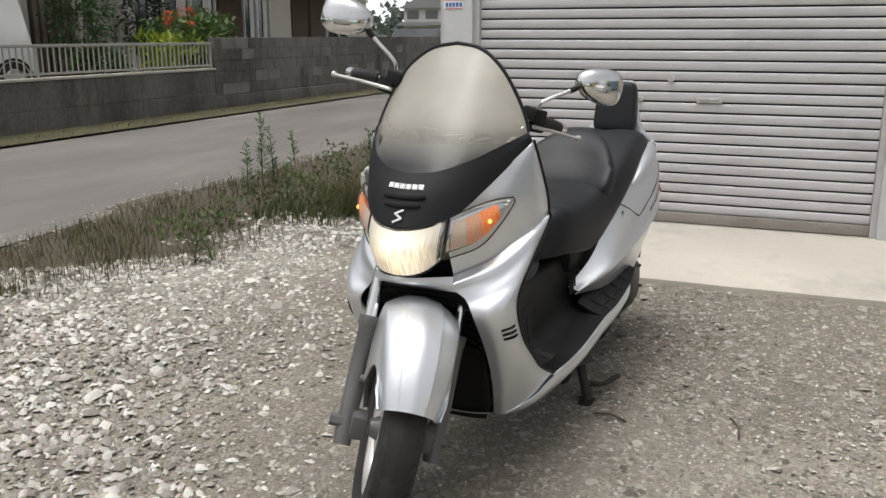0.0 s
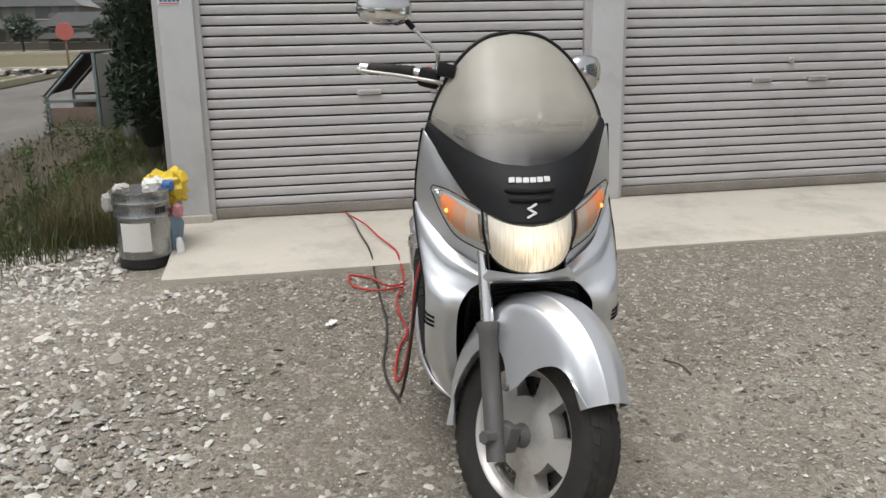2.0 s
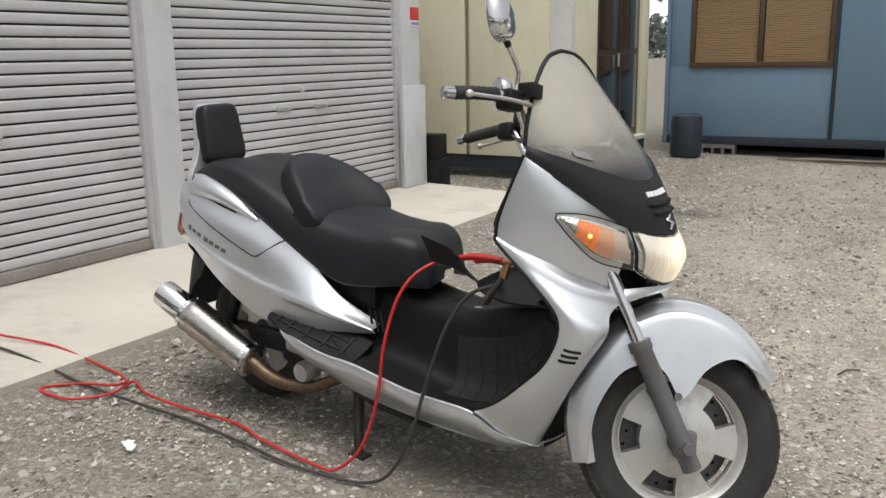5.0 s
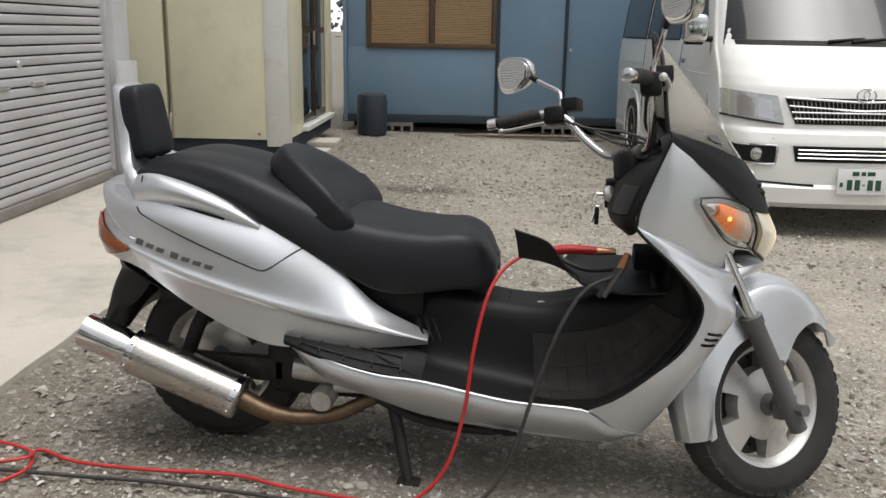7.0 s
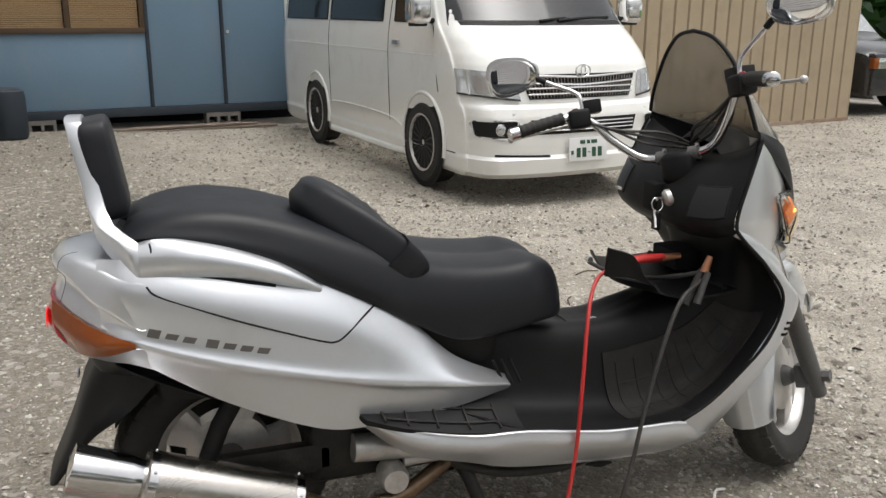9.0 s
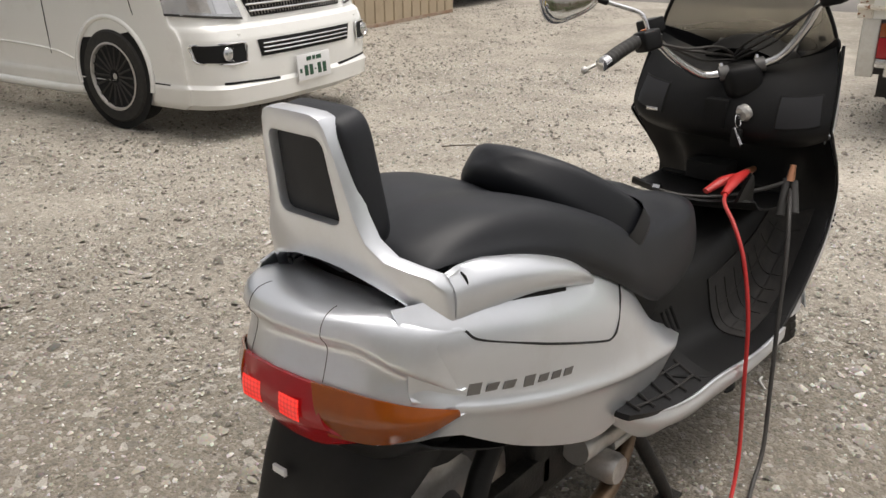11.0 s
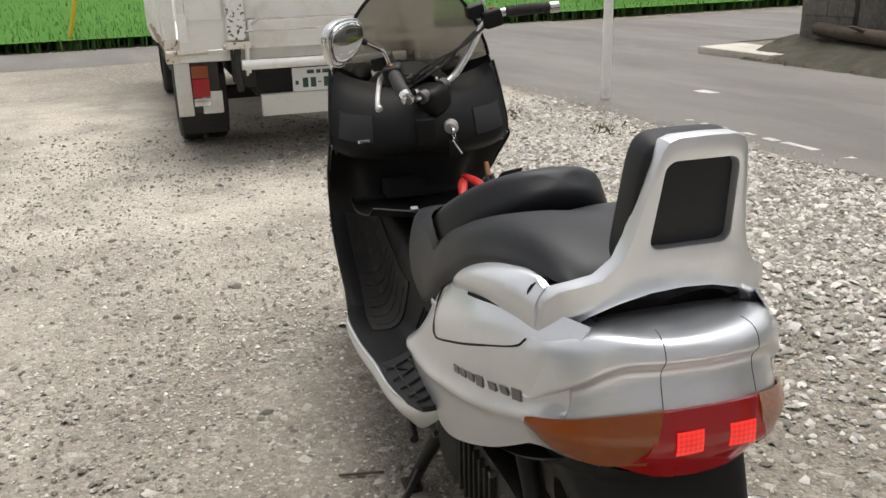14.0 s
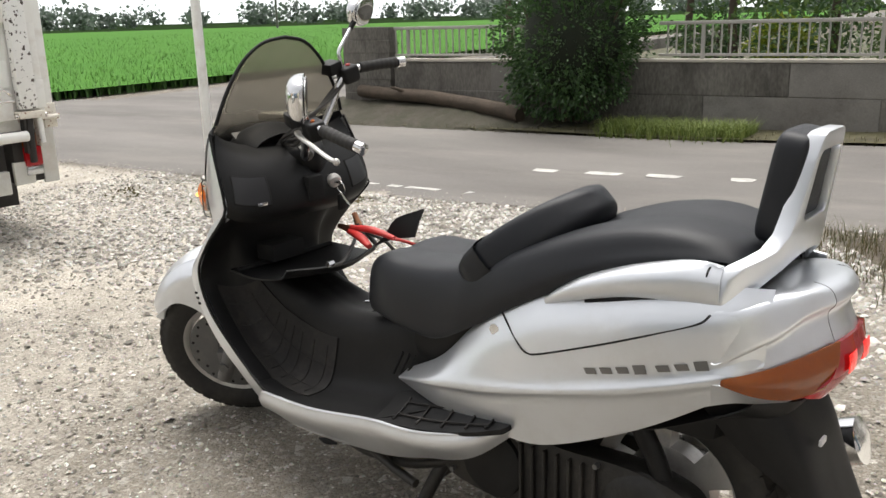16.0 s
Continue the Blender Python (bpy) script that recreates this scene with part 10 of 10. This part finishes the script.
crumple("white_bottle", (0.022, 0.022, 0.07), (PU + 0.02, PV + 0.185, 0.11), WHITE_MARK, 10, "white plastic bottle beside the pail", "bottle", 0.1)


# ---------------------------------------------------------------- weeds
def horseweed(u, v, h, seed, mat_, label):
    r = np.random.default_rng(seed)
    w = thing("tall_weed", label, "weed", SITE, "weeds along the road edge")
    z = ground_at(u, v) - 0.01
    bend_ = r.uniform(-0.06, 0.06, 2)
    limb("stem", [(u, v, z), (u + bend_[0] * 0.4, v + bend_[1] * 0.4, z + h * 0.5), (u + bend_[0], v + bend_[1], z + h)], 0.006, 0.002, w, 8, mat_)
    n = int(150 * h / 0.6)
    t = r.uniform(0.08, 1, n)
    a = r.uniform(0, 6.28, n)
    pts = np.stack([u + bend_[0] * t + 0.006 * np.cos(a), v + bend_[1] * t + 0.006 * np.sin(a), z + t * h], 1)
    d = np.stack([np.cos(a), np.sin(a), np.full(n, 0.75)], 1)
    d /= np.linalg.norm(d, axis=1, keepdims=True)
    L = (0.11 * (1 - 0.55 * t) * r.uniform(0.6, 1.2, n))[:, None]
    side = np.stack([-np.sin(a), np.cos(a), np.zeros(n)], 1) * 0.006
    tip = pts + d * L
    tip[:, 2] -= 0.02 * r.uniform(0, 1, n)
    mid_ = pts + d * L * 0.5
    verts = np.stack([pts, mid_ + side, tip, mid_ - side], 1).reshape(-1, 3)
    i = np.arange(n) * 4
    obj("foliage", verts, np.stack([i, i + 1, i + 2, i + 3], 1), mat_, w, "narrow leaves", False)
    return w


for k, (u, v, h, m_) in enumerate(((-3.40, -3.12, 0.62, WEED), (-3.55, -3.10, 0.50, WEED), (-3.30, -3.20, 0.40, WEED), (-4.6, -3.5, 0.34, WEED), (-1.2, -2.2, 0.24, DULL_LEAF), (-1.3, -2.15, 0.16, WEED), (-4.0, -2.4, 0.45, WEED), (-3.2, -2.0, 0.35, WEED), (-3.6, -1.75, 0.55, DULL_LEAF), (-4.4, -2.0, 0.6, WEED), (-2.9, -2.6, 0.3, WEED), (-7.5, -3.0, 0.6, DULL_LEAF))):
    horseweed(u, v, h, 200 + k, m_, "tall narrow-leaved green weed in the verge" if h > 0.35 else "low green weed at the gravel edge")
rw = np.random.default_rng(77)
for k in range(26):
    u, v = rw.uniform(-9.5, -1.6), rw.uniform(-3.45, -2.05)
    if u > -2.4 and v > -2.3:
        v -= 0.5
    n = 70
    pts = np.array((u, v, ground_at(u, v))) + np.stack([rw.normal(0, 0.09, n), rw.normal(0, 0.09, n), rw.uniform(0.02, 0.18, n)], 1)
    lc = leaf_cloud("broadleaf_weed", pts, 0.05, 0.010, DULL_LEAF if k % 3 else WEED, None, "", 300 + k, -0.3, None, SITE)
    tagged(lc, "low spreading broad-leaved weed in the verge", "weed", kind="stuff")
for k, (u, v, r_) in enumerate(((3.6, -3.05, 0.14), (4.6, -2.7, 0.10), (2.7, -3.25, 0.08), (-0.4, -2.9, 0.1))):
    lc = leaf_cloud("broadleaf_weed", np.array((u, v, ground_at(u, v))) + np.stack([rw.normal(0, r_, 40), rw.normal(0, r_, 40), rw.uniform(0.0, 0.05, 40)], 1), 0.05, 0.010, DRY_GRASS, None, "", 340 + k, -0.2, None, SITE)
    tagged(lc, "small dry weed on the gravel", "weed", kind="stuff")

# ---------------------------------------------------------------- litter and twigs
scrap_v, scrap_f = [], []
rs_ = np.random.default_rng(9)
for i in range(6):
    for j in range(4):
        scrap_v.append((-0.83 + 0.015 * i, -0.645 + 0.013 * j + 0.008 * math.sin(i), float(ground_z(-0.8, 0)) + 0.012 + 0.012 * abs(math.sin(i * 1.7 + j * 1.3))))
for i in range(5):
    for j in range(3):
        a = i * 4 + j
        if (i, j) not in ((0, 0), (4, 2), (2, 2)):
            scrap_f.append((a, a + 4, a + 5, a + 1))
tagged(obj("paper_scrap", scrap_v, scrap_f, PAPER, None), "torn white paper scrap on the gravel", "paper")
for k, (x, y, L, a, m_, nm, lb) in enumerate(((0.52, -0.17, 0.07, 30, PAPER, "cigarette_end", "white cigarette end on the gravel"), (-0.19, 0.71, 0.16, 20, BARK, "twig", "dry dark twig on the gravel"), (-0.08, 0.32, 0.12, 80, BARK, "twig", "dry dark twig on the gravel"), (2.19, 2.39, 0.22, 140, BARK, "twig", "dry dark twig on the gravel"), (0.9, 1.5, 0.12, 60, BARK, "twig", "dry dark twig on the gravel"), (1.2, 1.9, 0.15, 10, BARK, "twig", "dry dark twig on the gravel"), (-1.0, 2.2, 0.14, 100, BARK, "twig", "dry dark twig on the gravel"), (0.6, -1.35, 0.1, 150, BARK, "twig", "dry dark twig on the gravel"))):
    c, s_ = math.cos(radians(a)), math.sin(radians(a))
    z = float(ground_z(x, y)) + 0.008
    pth = [(x - c * L / 2, y - s_ * L / 2, z), (x - s_ * 0.01, y + c * 0.012, z + 0.008), (x + c * L / 2, y + s_ * L / 2, z + 0.002)]
    o = tube(nm, pth, 0.004 if nm == "cigarette_end" else 0.0035, m_, None, "", 6, 8)
    tagged(o, lb, "twig" if nm == "twig" else "litter")

# ---------------------------------------------------------------- loose gravel and grass of the yard
def stones(name, u, v, size, mat_, seed, label, sink=0.35):
    """Small angular stones, each an uneven octahedron with cut top, joined into one part of the ground."""
    r = np.random.default_rng(seed)
    n = len(u)
    base = np.array([(1, 0, 0), (0.35, 0.9, 0.1), (-0.8, 0.55, -0.1), (-0.75, -0.6, 0.1), (0.3, -0.95, 0.0), (0.35, 0.25, 0.75), (-0.4, 0.2, 0.8), (-0.05, -0.45, 0.7)])
    tri_ = np.array([(0, 1, 5), (1, 6, 5), (1, 2, 6), (2, 3, 6), (3, 7, 6), (3, 4, 7), (4, 0, 7), (0, 5, 7), (5, 6, 7)])
    p = base[None] * (1 + r.normal(0, 0.20, (n, 8, 3)))
    sc = size[:, None] * np.stack([r.uniform(0.7, 1.2, n), r.uniform(0.55, 1.0, n), r.uniform(0.40, 0.85, n)], 1)
    p = p * sc[:, None, :]
    a = r.uniform(0, 2 * math.pi, n)
    c, s_ = np.cos(a)[:, None], np.sin(a)[:, None]
    t = r.normal(0, 0.25, (n, 2))
    x = p[..., 0] * c - p[..., 1] * s_
    y = p[..., 0] * s_ + p[..., 1] * c
    z = p[..., 2] + x * t[:, :1] + y * t[:, 1:]
    gx, gy = u * ca8 - v * sa8, u * sa8 + v * ca8
    g = ground_z(gx, gy) + bank_at(u, v)
    z = z + (g + 0.004 - sink * sc[:, 2] * 0.4)[:, None]
    verts = np.stack([x + u[:, None], y + v[:, None], z], -1).reshape(-1, 3)
    faces = (tri_[None] + (np.arange(n) * 8)[:, None, None]).reshape(-1, 3)
    me_ = bpy.data.meshes.new(name)
    me_.vertices.add(len(verts))
    me_.vertices.foreach_set("co", verts.reshape(-1).astype(np.float32))
    me_.loops.add(len(faces) * 3)
    me_.loops.foreach_set("vertex_index", faces.reshape(-1).astype(np.int32))
    me_.polygons.add(len(faces))
    me_.polygons.foreach_set("loop_start", np.arange(0, len(faces) * 3, 3, dtype=np.int32))
    me_.materials.append(mat_)
    me_.update(calc_edges=True)
    o = new(name, me_)
    o.matrix_world = SITE
    return tagged(o, label, "gravel", kind="stuff")


def keep(u, v):
    """Outside the apron, the road and the buildings."""
    return ~((u < -1.52) & (v > -1.5) & (v < 4.5)) & (v > -3.7) & ~((u < -1.7) & (v > 5.8)) & (v < 8.2)


rs = np.random.default_rng(21)


def field(n, u0, u1, v0, v1, lo, hi, power=2.2):
    u, v = rs.uniform(u0, u1, n), rs.uniform(v0, v1, n)
    size = lo + (hi - lo) * rs.uniform(0, 1, n) ** power
    k = keep(u, v) & (soil_at(u, v) < rs.uniform(0.05, 0.9, n))
    return u[k], v[k], size[k]


u, v, s = field(48000, -3.2, 5.2, -3.6, 5.0, 0.004, 0.0145, 2.2)
k = rs.uniform(0, 1, len(u)) > 0.65 * np.clip((u - 0.8) / 0.8, 0, 1)
u, v, s = u[k], v[k], s[k]
stones("gravel", u, v, s, GRAVEL, 22, "small grey-brown gravel strewn over the yard")
u, v, s = field(8500, -3.0, 6.0, -3.6, 6.5, 0.009, 0.026, 3.0)
stones("gravel", u, v, s, GRAVEL, 23, "larger grey gravel strewn over the yard")
u, v, s = field(42000, -2.8, 5.5, -3.6, -0.3, 0.007, 0.026, 2.0)
w = np.clip((-0.55 - v + 0.25 * np.sin(u * 2.1) + 0.15 * np.sin(u * 5.3 + v * 3)) / 1.1, 0, 1) * np.clip(1.25 - 0.18 * np.maximum(u - 1, 0), 0.25, 1)
k = rs.uniform(0, 1, len(u)) < w
stones("pale_gravel", u[k], v[k], s[k], PALE_GRAVEL, 24, "coarse pale crushed stone near the road")
u, v, s = field(9000, 0.5, 6.5, -3.6, 4.5, 0.004, 0.016, 2.6)
stones("pale_gravel", u, v, s, PALE_GRAVEL, 25, "pale crushed stone scattered over the yard")
u, v, s = field(2600, -2.4, 4.5, -3.5, -0.8, 0.018, 0.042, 2.4)
k = rs.uniform(0, 1, len(u)) < np.clip((-0.9 - v) / 1.2, 0, 1) * np.clip(1.2 - 0.3 * np.maximum(u - 0.5, 0), 0.1, 1)
stones("pale_gravel", u[k], v[k], s[k], PALE_GRAVEL, 35, "large flat pale stones near the road")
u, v, s = field(14000, -5, 10, 3.5, 8.1, 0.007, 0.022, 2.4)
stones("gravel", u, v, s, GRAVEL, 26, "grey gravel before the huts")
u, v, s = field(30000, -1.4, 5.2, -0.6, 3.6, 0.003, 0.010, 2.2)
stones("pale_gravel", u, v, s, PALE_GRAVEL, 36, "fine pale grit over the yard")
# crumbs along the road edge
u = rs.uniform(-6, 8, 5000)
v = -3.62 + rs.normal(0, 0.12, 5000)
stones("gravel", u, v, rs.uniform(0.003, 0.011, 5000), GRAVEL, 27, "loose stones along the road edge")

# verge grass
n = 8500
u = -0.4 - rs.exponential(3.2, n)
v = rs.uniform(-3.55, -2.1, n)
edge_ = -2.35 + 0.25 * np.sin(u * 1.7) + 0.18 * np.sin(u * 4.1 + 1.3)
patch = np.sin(u * 3.3 + 1) * np.cos(v * 4.1) + 0.6 * np.sin(u * 7.7 - v * 6.1)
k = (v < edge_ + rs.normal(0, 0.12, n)) & (patch + rs.normal(0, 0.4, n) > 0.1) & (u > -16)
blades_ob = blades("verge_grass", u[k], v[k], 0.065, 0.0026, GRASS, 28, 0.0, 0.8)
tagged(blades_ob, "uneven green verge grass along the road", "grass", kind="stuff")
n = 4800
u = -0.4 - rs.exponential(3.0, n)
v = rs.uniform(-3.5, -2.0, n)
k = (v < -2.3 + 0.3 * np.sin(u * 2.9) + rs.normal(0, 0.15, n)) & (u > -14)
tagged(blades("verge_grass", u[k], v[k], 0.10, 0.0022, DRY_GRASS, 29, 0.0, 0.9), "dry straw-coloured grass along the road", "grass", kind="stuff")
n = 9500
u = rs.uniform(-12, -2.2, n)
v = rs.uniform(-2.5, -1.5, n)
k = (u < -2.4) | (v < -1.85)
tagged(blades("verge_grass", u[k], v[k], 0.15, 0.0032, GRASS, 30, 0.0, 0.8), "long grass beside the garage wall", "grass", kind="stuff")
n = 3500
u = rs.uniform(-4.2, -2.5, n)
v = rs.uniform(-2.1, -1.5, n)
tagged(blades("verge_grass", u, v, 0.26, 0.0022, DRY_GRASS, 34, 0.0, 0.9), "long dry straw beside the garage wall", "grass", kind="stuff")
